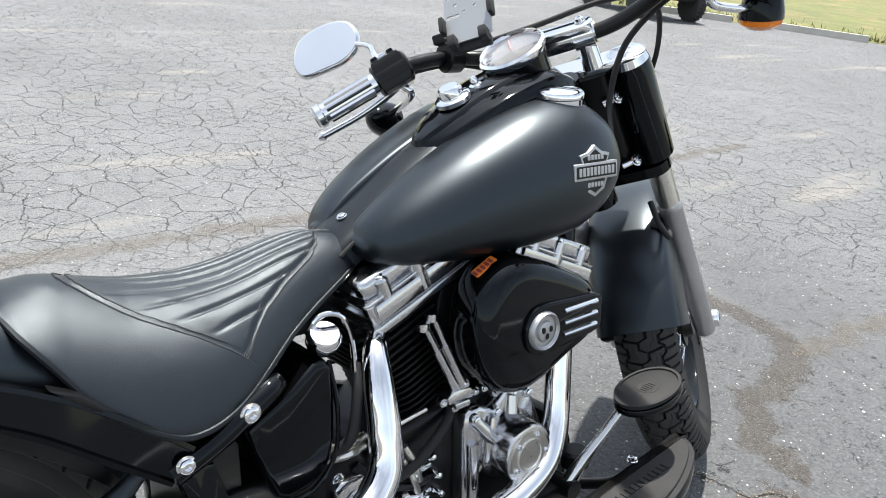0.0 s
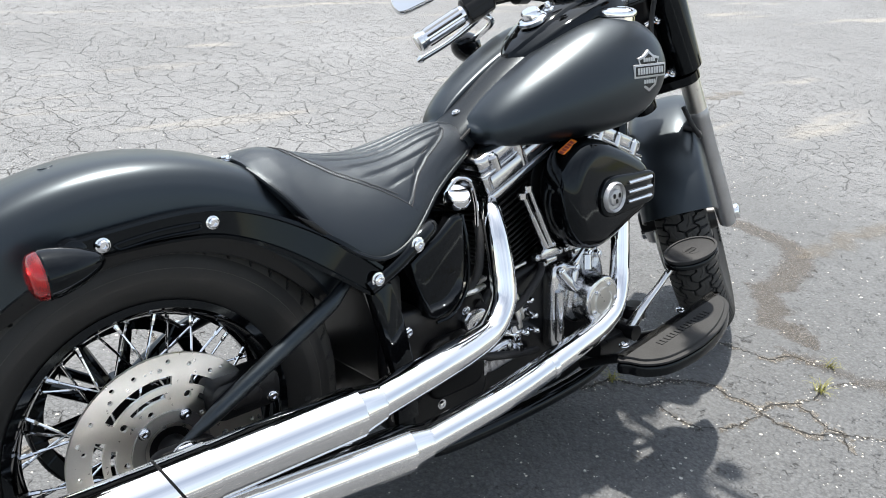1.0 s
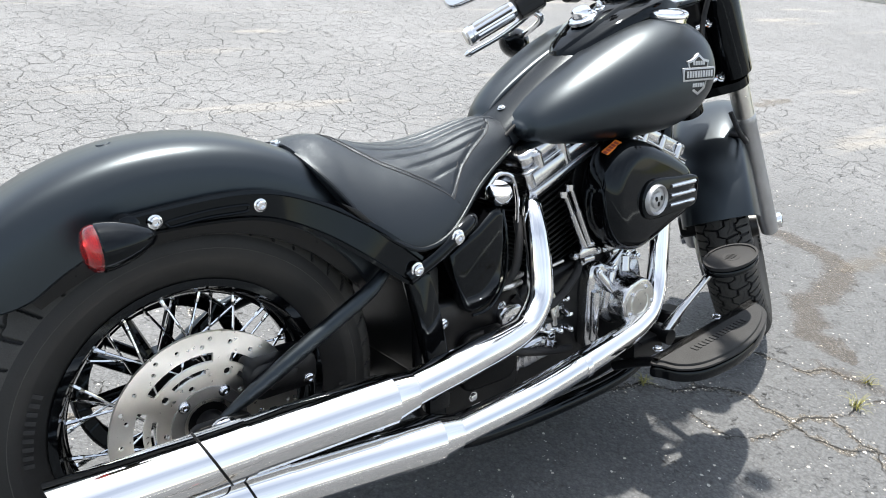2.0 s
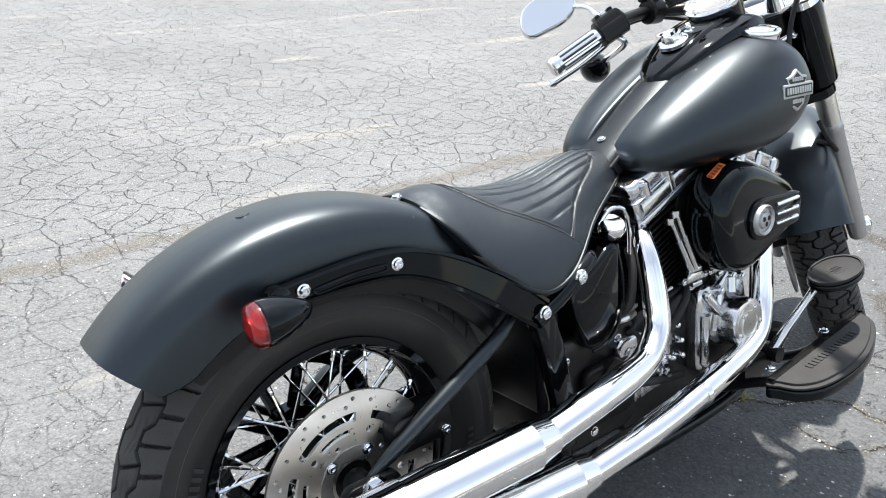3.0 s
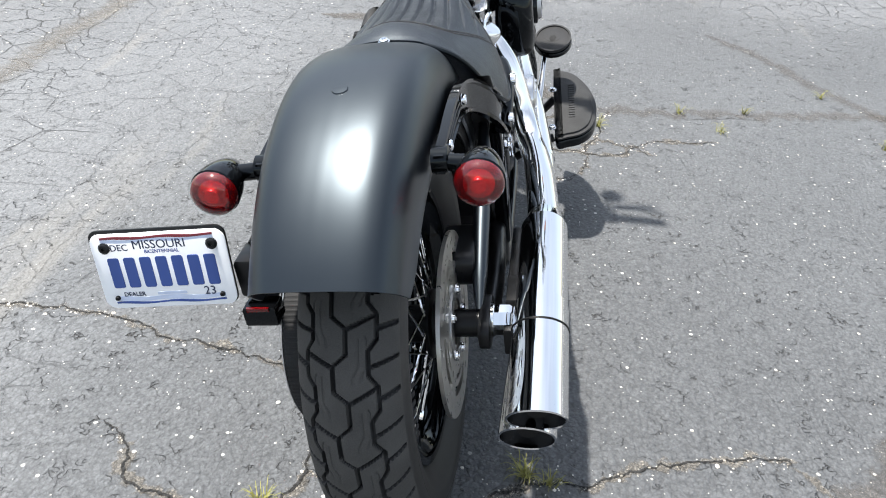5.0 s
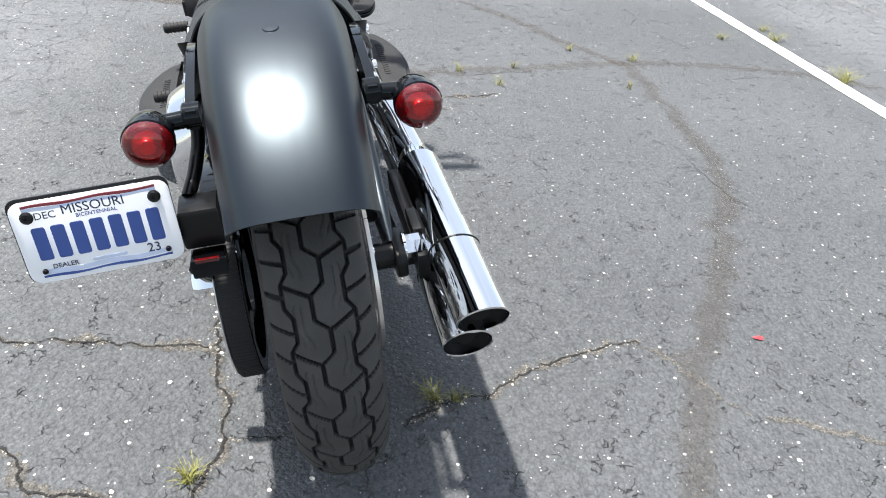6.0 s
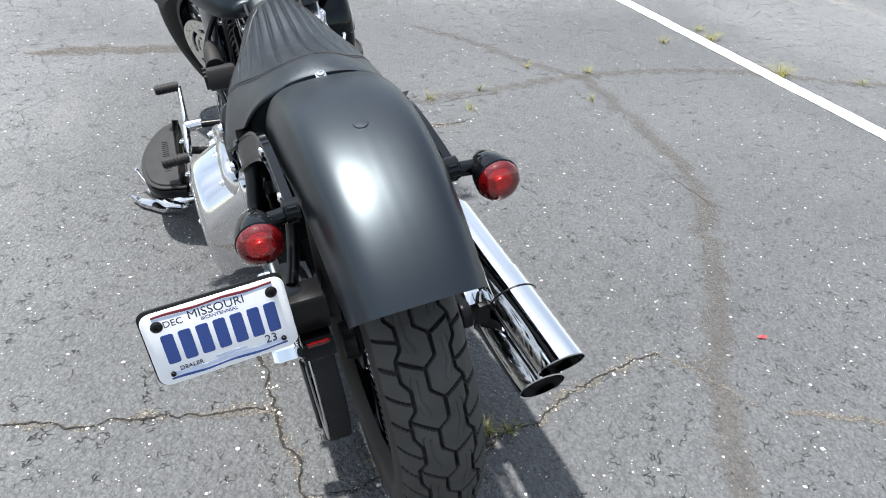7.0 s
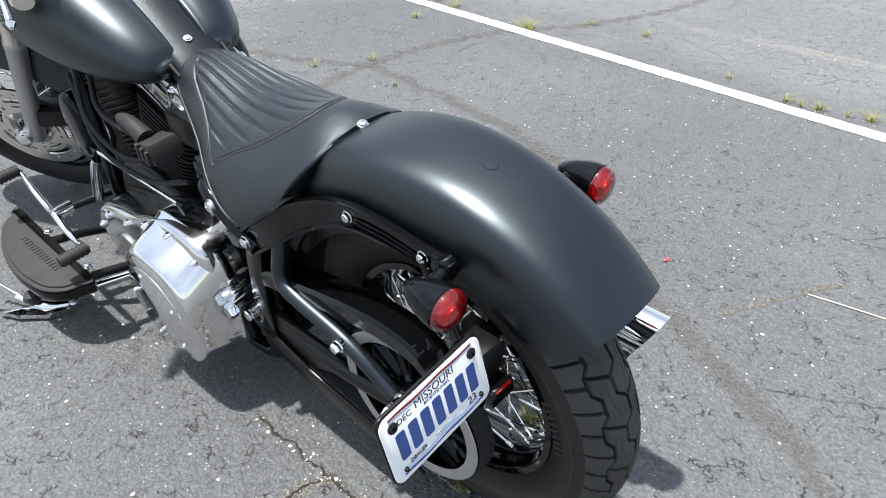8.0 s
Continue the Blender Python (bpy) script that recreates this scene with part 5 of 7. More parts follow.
# ---- air cleaner ----
AX = 0.898
air_outline = [(p.x, p.y) for p in closed_spline([V(0.778, 0.585, 0), V(0.792, 0.640, 0), V(0.83, 0.676, 0), V(0.875, 0.684, 0), V(0.93, 0.668, 0), V(0.99, 0.642, 0), V(1.037, 0.615, 0), V(1.05, 0.585, 0), V(1.05, 0.538, 0), V(1.035, 0.512, 0), V(0.98, 0.490, 0), V(0.925, 0.466, 0), V(0.875, 0.456, 0), V(0.825, 0.473, 0), V(0.79, 0.522, 0)], 5)]
air = part("air_cleaner", prism(air_outline, 0.095, 0.198, yz, 0.034, 6), GLOSS, bike, "gloss black air cleaner cover", 50)
part("backing_plate", prism(inset(air_outline, -0.004), 0.072, 0.094, yz, 0.004), BLACK, air)
panel = [(p.x, p.y) for p in closed_spline([V(0.862, 0.565, 0), V(0.872, 0.595, 0), V(0.90, 0.608, 0), V(0.97, 0.604, 0), V(1.035, 0.598, 0), V(1.042, 0.565, 0), V(1.035, 0.535, 0), V(0.97, 0.528, 0), V(0.90, 0.524, 0), V(0.872, 0.535, 0)], 4)]
part("raised_panel", prism(panel, 0.150, 0.206, yz, 0.005, 3), GLOSS, air)
em = part("emblem", join(lathe([(0.204, 0.0325), (0.212, 0.0315), (0.215, 0.029), (0.212, 0.027), (0.210, 0.025)], (0, AX, 0.566), (1, 0, 0), 40, False), lathe([(0.205, 0.027), (0.209, 0.026), (0.209, 0.018), (0.213, 0.016), (0.215, 0.011), (0.215, 0.0)], (0, AX, 0.566), (1, 0, 0), 36)), CAST, air, "round silver emblem")
for k in range(3):
    part("emblem_mark", prism(rounded(0.007, 0.010, 0.003, 3, AX - 0.008 + 0.008 * k, 0.566 + (0.004 if k != 1 else -0.007)), 0.213, 0.2165, yz, 0.0008, 1), BLACK, em)
for dz in (0.020, 0.0, -0.020):
    part("trim_bar", tube([(0.2065, 0.946, 0.567 + dz), (0.2065, 1.026, 0.568 + dz)], 0.0042, 8, 1), CHROME, air, "chrome trim bar")
lab = Matrix.Translation((0.150, 0.822, 0.672)) @ Matrix.Rotation(radians(26), 4, "X") @ Matrix.Rotation(radians(18), 4, "Y")
part("warning_label", prism(rounded(0.016, 0.046, 0.003, 2), 0, 0.002, lambda a, b, d: lab @ V(a, b, d), 0.0005, 1), ORANGE, air, "orange warning label")
part("label_print", join(*[prism(rounded(0.010, 0.006, 0.001, 1, 0, -0.02 + 0.0085 * i), 0.001, 0.0026, lambda a, b, d: lab @ V(a, b, d), 0.0002, 1) for i in range(5)]), MAROON, air)

# ---- exhausts ----
pipe_r = tube([(0.085, 0.668, 0.585), (0.118, 0.640, 0.574), (0.145, 0.626, 0.530), (0.161, 0.622, 0.474), (0.174, 0.612, 0.415), (0.188, 0.566, 0.376), (0.202, 0.500, 0.366), (0.213, 0.41, 0.361), (0.222, 0.275, 0.350)], [0.016, 0.019, 0.0225, 0.0245, 0.0255, 0.0265, 0.0275, 0.0290, 0.0300], 24, 8)
part("rear_header_pipe", pipe_r, PIPE, bike, "chrome exhaust header pipe", 60)
pipe_f = tube([(0.085, 1.035, 0.60), (0.118, 1.035, 0.57), (0.138, 1.012, 0.50), (0.150, 1.000, 0.425), (0.162, 0.984, 0.358), (0.180, 0.942, 0.308), (0.192, 0.875, 0.284), (0.201, 0.79, 0.273), (0.208, 0.70, 0.263), (0.214, 0.56, 0.2465), (0.219, 0.37, 0.238)], [0.019, 0.021, 0.0215, 0.0220, 0.0225, 0.0235, 0.0245, 0.0255, 0.0265, 0.0275, 0.0280], 24, 8)
part("front_header_pipe", pipe_f, PIPE, bike, "chrome exhaust header pipe", 60)
part("pipe_clamp", tube([(0.2085, 0.692, 0.2602), (0.2080, 0.706, 0.2618)], 0.0285, 24, 1), PIPE, bike.children[-1])


def muffler(a, b, r, name):
    a, b = Vector(a), Vector(b)
    d = (b - a).normalized()
    L = (b - a).length
    up = (V(0, 0, 1) - d * d.z).normalized()
    side = d.cross(up)
    prof = [(0, 0.0295), (0.002, 0.0315), (0.006, 0.0318), (0.044, r - 0.0015), (0.046, r + 0.001), (0.050, r + 0.001), (L * 0.55, r), (L * 0.551, r + 0.0018), (L * 0.553, r + 0.0018), (L * 0.556, r + 0.0018), (L - 0.03, r), (L, r), (L, r - 0.003), (L - 0.06, r - 0.004)]
    rings = []
    n = 40
    for s, q in prof:
        ring = []
        for j in range(n):
            t = 2 * math.pi * j / n
            o = up * math.cos(t) * q + side * math.sin(t) * q
            # the end is cut on a slant, longer above
            cut = (math.cos(t)) * 0.022 * max(0.0, (s - (L - 0.04)) / 0.04) if s > L - 0.04 else 0.0
            ring.append(a + d * (s + cut) + o)
        rings.append(ring)
    v, f = loft(rings, True, False)
    mf = part(name, (v, f), PIPE, bike, "chrome muffler with slash-cut end", 40)
    part("baffle", lathe([(0, r - 0.004), (0.002, 0.018), (0.03, 0.016), (0.03, 0.0)], b - d * 0.05, d, 32), DARK, mf, "sooty baffle")
    ring = [a + d * (L * 0.645 + 0.020 * math.cos(t)) + (up * math.cos(t) + side * math.sin(t)) * (r + 0.0006) for t in (2 * math.pi * j / 36 for j in range(37))]
    part("tip_joint", tube(ring, 0.0022, 8, 1), DARK, mf, "dark slanted joint before the tip")
    part("muffler_bracket", box(a + d * (L * 0.45) + V(-0.03, 0, -0.0), (0.05, 0.07, 0.02), 0.004), BLACK, mf)
    return mf


muffler((0.2235, 0.282, 0.3495), (0.221, -0.228, 0.354), 0.0405, "upper_muffler")
muffler((0.2195, 0.375, 0.2385), (0.204, -0.196, 0.285), 0.0405, "lower_muffler")
mount = part("muffler_mount", join(box((0.175, 0.12, 0.315), (0.02, 0.30, 0.05), 0.005), box((0.175, 0.05, 0.29), (0.06, 0.03, 0.03), 0.004)), BLACK, bike, "black muffler mount")
for y in (0.24, 0.02):
    part("mount_bolt", bolt_head((0.188, y, 0.30), (1, 0, 0), 0.008), CHROME, mount)

# ---- oil tank, side covers, frame ----
part("oil_tank", prism([(0.430, 0.524), (0.455, 0.541), (0.495, 0.562), (0.530, 0.588), (0.548, 0.590), (0.557, 0.578), (0.560, 0.530), (0.558, 0.470), (0.549, 0.437), (0.533, 0.418), (0.513, 0.407), (0.480, 0.402), (0.464, 0.412), (0.448, 0.455)], -0.12, 0.136, yz, 0.010, 4), GLOSS, bike, "gloss black oil tank", 45)
part("oil_cap", join(lathe([(0, 0.022), (0.006, 0.0245), (0.020, 0.0245), (0.026, 0.020), (0.028, 0.0)], (0.112, 0.556, 0.604), (0.55, -0.10, 0.80), 28)), CHROME, bike, "chrome oil filler cap")
part("cap_ring", tube([(0.108, 0.535, 0.622), (0.120, 0.552, 0.648), (0.126, 0.580, 0.642), (0.122, 0.598, 0.600), (0.118, 0.604, 0.550)], 0.004, 8), CHROME, bike.children[-1])
for s in (1, -1):
    part("frame_tube", tube([(s * 0.045, 1.12, 0.80), (s * 0.07, 1.10, 0.60), (s * 0.095, 1.075, 0.30), (s * 0.105, 1.04, 0.17), (s * 0.115, 0.92, 0.125), (s * 0.12, 0.60, 0.125), (s * 0.125, 0.43, 0.16), (s * 0.125, 0.40, 0.28)], 0.0175, 14), GLOSS, bike, "gloss black frame tube")
part("backbone", tube([(0, 1.17, 0.80), (0, 1.0, 0.745), (0, 0.75, 0.70), (0, 0.60, 0.66), (0, 0.50, 0.60)], 0.030, 16), GLOSS, bike, "gloss black frame backbone")
part("rear_frame", join(box((0, 0.36, 0.52), (0.26, 0.05, 0.07), 0.01), box((0, 0.40, 0.40), (0.20, 0.06, 0.2), 0.01)), BLACK, bike, "black frame cross member")
part("under_tank_box", join(box((0, 0.78, 0.66), (0.09, 0.22, 0.05), 0.008), box((-0.05, 0.63, 0.60), (0.07, 0.10, 0.07), 0.01)), BLACK, bike, "black electrical box under the tank")
part("regulator", join(box((0, 1.10, 0.24), (0.14, 0.03, 0.12), 0.006), *[box((0, 1.117, 0.20 + 0.016 * i), (0.13, 0.014, 0.006), 0.001) for i in range(6)]), DARK, bike, "black finned regulator")
# thin bead added along the oil tank to stand for its edge highlight
part("oil_tank_edge", tube([(0.128, 0.556, 0.585), (0.137, 0.561, 0.520), (0.137, 0.555, 0.448), (0.136, 0.520, 0.406), (0.134, 0.482, 0.399)], 0.0035, 8), GLOSS, bike)

# ---- right foot: floorboard and brake pedal ----


def floorboard(s, shift, slope, name, label):
    pts = [(0.238, 0.884), (0.27, 0.882), (0.308, 0.898), (0.338, 0.945), (0.350, 1.03), (0.345, 1.11), (0.325, 1.19), (0.290, 1.265), (0.252, 1.295), (0.232, 1.290), (0.230, 1.19), (0.233, 1.03)]
    if s > 0:  # the right board is the smaller one
        pts = [(0.232 + (x - 0.232) * 0.96, 0.884 + (y - 0.884) * 0.93) for x, y in pts]
    out = [(s * (p.x + shift), p.y) for p in closed_spline([V(x, y, 0) for x, y in pts], 4)]
    tilt = Matrix.Translation((0, 0.884, 0.22)) @ Matrix.Rotation(slope, 4, "X") @ Matrix.Translation((0, -0.884, -0.22))
    pan = part(name, moved(prism(out, 0.196, 0.222, xy, 0.006, 2), tilt), GLOSS, bike, label)
    part("rubber_pad", moved(prism(inset(out, 0.010), 0.218, 0.236, xy, 0.004, 2), tilt), MAT_RUBBER, pan, "worn grey rubber pad")
    part("pad_rim", moved(prism(out, 0.2235, 0.230, xy, 0.003, 2), tilt), RUBBER, pan)
    ribs = [box((s * (0.280 + shift), 0.975 + 0.013 * i, 0.2365), (0.016, 0.008, 0.003), 0.0006) for i in range(15)]
    part("pad_bars", moved(join(*ribs), tilt), MAT_RUBBER, pan)
    for y in (0.91, 1.12):
        part("board_arm", join(tube([tilt @ V(s * (0.232 + shift), y, 0.214), (s * (0.19 + shift * 0.6), y - 0.005, 0.20), (s * 0.13, y - 0.01, 0.17)], 0.011, 10)), BLACK, pan)
        part("board_bolt", moved(bolt_head((s * (0.228 + shift), y + 0.01, 0.236), (0, 0, 1), 0.009, 0.008), tilt), CHROME, pan)


floorboard(1, 0.0, radians(5.5), "rider_floorboard", "black half-moon floorboard with worn grey rubber")
floorboard(-1, 0.050, 0.0, "rider_floorboard", "black half-moon floorboard with worn grey rubber")
pm = Matrix.Translation((0.234, 1.150, 0.396)) @ Matrix.Rotation(radians(10), 4, "X")
oval = [(0.051 * math.cos(2 * math.pi * i / 40), 0.076 * math.sin(2 * math.pi * i / 40)) for i in range(40)]
ped = part("brake_pedal", moved(prism(oval, -0.014, 0.0, xy, 0.004, 2), pm), GLOSS, bike, "black oval brake pedal")
part("pedal_rubber", moved(join(prism([(x * 0.92, y * 0.94) for x, y in oval], -0.002, 0.006, xy, 0.002, 2)), pm), RUBBER, ped)
part("pedal_rim", moved(lathe([(0.003, 0.99), (0.009, 0.99), (0.009, 0.90), (0.006, 0.90)], (0, 0, 0), (0, 0, 1), 40, False), pm @ Matrix.Diagonal((0.050, 0.075, 1, 1))), RUBBER, ped)
part("pedal_mark", moved(join(*[prism(rounded(0.020 - abs(i) * 0.003, 0.0028, 0.001, 2, 0, 0.006 * i), 0.005, 0.0078, xy, 0.0005, 1) for i in range(-2, 3)], prism(circle(0.019, 24), 0.005, 0.0066, xy, 0.0005, 1)), pm), RUBBER, ped)
part("pedal_arm", tube([(0.215, 1.130, 0.386), (0.205, 1.085, 0.338), (0.195, 1.03, 0.288), (0.18, 1.00, 0.235)], [0.009, 0.008, 0.010, 0.016], 12), SATIN_CHROME, ped, "chrome pedal arm")
part("pedal_shaft", tube([(0.13, 1.00, 0.235), (0.20, 1.00, 0.235)], 0.018, 14, 1), BLACK, ped)
part("master_cylinder", join(box((0.155, 0.95, 0.215), (0.05, 0.10, 0.05), 0.01), lathe([(0, 0.028), (0.025, 0.028), (0.03, 0.022)], (0.155, 1.05, 0.25), (0, 0, 1), 20)), BLACK, bike, "black brake master cylinder")

# ---- left: primary case, shifter, side stand ----
prim = [(p.x, p.y) for p in closed_spline([V(0.485, 0.30, 0), V(0.490, 0.40, 0), V(0.52, 0.440, 0), V(0.60, 0.445, 0), V(0.68, 0.430, 0), V(0.78, 0.390, 0), V(0.88, 0.368, 0), V(0.965, 0.335, 0), V(0.99, 0.265, 0), V(0.95, 0.19, 0), V(0.87, 0.155, 0), V(0.74, 0.15, 0), V(0.60, 0.140, 0), V(0.52, 0.155, 0), V(0.49, 0.21, 0)], 5)]
pc = part("primary_cover", join(prism(prim, -0.100, -0.196, yz, 0.022, 5)), SATIN_CHROME, bike, "polished primary drive cover", 50)
part("primary_edge", prism(inset(prim, -0.006), -0.085, -0.112, yz, 0.003), BLACK, pc)
bulge = []
BULGE = ((-0.12, 0.600, 0.292, 0.126, 0.158, 3.6), (-0.160, 0.600, 0.291, 0.125, 0.156, 3.6), (-0.172, 0.601, 0.290, 0.122, 0.152, 3.5), (-0.246, 0.606, 0.276, 0.119, 0.132, 2.7), (-0.257, 0.608, 0.274, 0.114, 0.122, 2.3), (-0.262, 0.608, 0.273, 0.106, 0.112, 2.1))
for x, cy, cz, ry, rz, ex in spline(BULGE, 34):
    ring = []
    for i in range(48):
        t = 2 * math.pi * i / 48
        c, d = math.cos(t), math.sin(t)
        ring.append(V(x, cy + ry * math.copysign(abs(c) ** (2 / ex), c), cz + rz * math.copysign(abs(d) ** (2 / ex), d)))
    bulge.append(ring)
part("clutch_bulge", loft(bulge), POLISHED, pc, "", 70)
part("derby_cover", lathe([(0.254, 0.106), (0.263, 0.105), (0.266, 0.100), (0.2665, 0.062), (0.268, 0.060), (0.268, 0.0)], (0, 0.609, 0.272), (-1, 0, 0), 48), POLISHED, pc, "round polished derby cover")
for k in range(5):
    a = 2 * math.pi * k / 5 + 0.2
    part("derby_bolt", bolt_head((-0.266, 0.609 + 0.088 * math.sin(a), 0.272 + 0.088 * math.cos(a)), (-1, 0, 0), 0.005, 0.004), CHROME, pc)
part("inspection_cover", lathe([(0.19, 0.05), (0.202, 0.048), (0.204, 0.0)], (0, 0.84, 0.265), (-1, 0, 0), 36), STEEL, pc)
for y, z in ((0.515, 0.415), (0.60, 0.438), (0.70, 0.418), (0.80, 0.378), (0.90, 0.355), (0.965, 0.30), (0.90, 0.175), (0.72, 0.163), (0.505, 0.20)):
    part("primary_bolt", join(lathe([(0.172, 0.012), (0.198, 0.010), (0.200, 0.008)], (0, y, z - 0.012), (-1, 0, 0), 14), bolt_head((-0.200, y, z - 0.012), (-1, 0, 0), 0.006, 0.005)), CHROME, pc)
fit = part("starter_fitting", join(tube([(-0.120, 0.462, 0.305), (-0.176, 0.458, 0.302)], 0.020, 20, 1), hex_nut((-0.172, 0.458, 0.302), (-1, 0, 0), 0.017, 0.020)), CHROME, pc, "chrome fitting")
part("fitting_stud", join(tube([(-0.120, 0.412, 0.312), (-0.168, 0.410, 0.310)], 0.012, 14, 1), hex_nut((-0.165, 0.410, 0.310), (-1, 0, 0), 0.0125, 0.012)), CHROME, fit)
sft = part("shift_lever", join(tube([(-0.249, 1.250, 0.352), (-0.252, 1.195, 0.318), (-0.255, 1.12, 0.296), (-0.257, 1.085, 0.300)], [0.006, 0.0075, 0.009, 0.010], 12), tube([(-0.257, 1.085, 0.300), (-0.262, 1.03, 0.278), (-0.264, 0.97, 0.272), (-0.266, 0.908, 0.290)], [0.010, 0.009, 0.0075, 0.006], 12), lathe([(-0.03, 0.016), (0.012, 0.016), (0.015, 0.010)], (-0.245, 1.085, 0.298), (-1, 0, 0), 18)), POLISHED, bike, "chrome heel-toe shift lever")
for p in ((-0.249, 1.253, 0.354), (-0.266, 0.906, 0.292)):
    ribs = [(0.006 + 0.010 * i + q, r) for i in range(6) for q, r in ((0, 0.0135), (0.0005, 0.0152), (0.0045, 0.0152), (0.005, 0.0135))]
    part("shifter_peg", lathe([(0, 0.0135)] + ribs + [(0.066, 0.0130), (0.068, 0.010)], p, (-1, 0, 0), 18), RUBBER, sft, "ribbed black rubber peg")
part("shift_shaft", tube([(-0.24, 1.085, 0.298), (-0.12, 1.075, 0.29)], 0.010, 10, 1), BLACK, sft)
part("shift_arm", tube([(-0.150, 1.075, 0.29), (-0.148, 1.05, 0.345), (-0.145, 1.02, 0.40), (-0.142, 1.00, 0.425)], [0.014, 0.0125, 0.0115, 0.010], 12), POLISHED, sft)
rod = part("shift_rod", tube([(-0.140, 0.985, 0.452), (-0.133, 0.642, 0.448)], 0.0046, 10, 1), CHROME, bike, "chrome shift rod")
for y, x in ((0.992, -0.141), (0.634, -0.133)):
    part("rod_end", join(lathe([(-0.014, 0.0075), (0.014, 0.0075)], (x, y, 0.450), (0, 1, 0), 12), lathe([(-0.012, 0.009), (0.012, 0.009)], (x, y + (0.016 if y > 0.8 else -0.016), 0.450), (1, 0, 0), 14)), BLACK, rod, "black ball joint")
stand = part("side_stand", join(tube([(-0.135, 0.93, 0.135), (-0.20, 0.98, 0.118), (-0.285, 1.04, 0.098), (-0.345, 1.07, 0.085)], [0.014, 0.013, 0.012, 0.013], 12), tube([(-0.33, 1.045, 0.083), (-0.372, 1.075, 0.088), (-0.41, 1.14, 0.108)], [0.010, 0.016, 0.009], 12)), POLISHED, bike, "chrome side stand")
part("stand_foot", loft([[V(x, y + w, z), V(x, y + w, z + 0.012), V(x, y - w, z + 0.012), V(x, y - w, z)] for x, y, z, w in ((-0.30, 1.045, 0.068, 0.008), (-0.34, 1.05, 0.072, 0.024), (-0.39, 1.065, 0.080, 0.024), (-0.44, 1.10, 0.091, 0.016), (-0.462, 1.13, 0.097, 0.005))]), POLISHED, stand)
part("stand_bumper", lathe([(-0.004, 0.010), (0.0, 0.018), (0.012, 0.020), (0.024, 0.014), (0.028, 0.0)], (-0.388, 1.095, 0.108), (-0.1, -0.2, 1), 20), RUBBER, stand)
part("stand_tip", join(tube([(-0.40, 1.125, 0.108), (-0.43, 1.19, 0.150)], 0.0035, 8, 1), lathe([(-0.006, 0.004), (0, 0.008), (0.006, 0.004)], (-0.432, 1.195, 0.152), (0, 1, 0.5), 12)), CHROME, stand)
# left side of the engine: horn cover, coil, cables, spark plug lead
part("horn", prism([(p.x, p.y) for p in closed_spline([V(1.085, 0.40, 0), V(1.080, 0.48, 0), V(1.105, 0.540, 0), V(1.150, 0.538, 0), V(1.180, 0.48, 0), V(1.170, 0.395, 0), V(1.135, 0.362, 0)], 4)], -0.075, -0.125, yz, 0.018, 3), GLOSS, bike, "gloss black horn cover")
coil = part("ignition_coil", join(tube([(-0.135, 0.768, 0.604), (-0.143, 0.742, 0.620), (-0.146, 0.700, 0.622), (-0.146, 0.655, 0.606)], [0.007, 0.013, 0.016, 0.019], 14), box((-0.138, 0.628, 0.590), (0.062, 0.060, 0.046), 0.008, Matrix.Rotation(radians(-14), 4, "X"))), RUBBER, bike, "black plastic ignition coil and plug boot")
for k in range(3):
    part("coil_clip", box((-0.171, 0.612 + 0.016 * k, 0.590 + 0.003 * k), (0.008, 0.009, 0.030), 0.002), RUBBER, coil)
for k, pts in enumerate(([(-0.125, 0.67, 0.58), (-0.15, 0.72, 0.60), (-0.14, 0.86, 0.60), (-0.10, 0.95, 0.64), (-0.06, 1.05, 0.72)], [(-0.12, 0.69, 0.54), (-0.155, 0.78, 0.52), (-0.15, 0.92, 0.56), (-0.09, 1.06, 0.62)], [(-0.11, 0.62, 0.50), (-0.14, 0.75, 0.47), (-0.14, 0.95, 0.48), (-0.10, 1.08, 0.60)])):
    part("engine_cable", tube(pts, 0.006, 8), RUBBER, bike, "black cable")

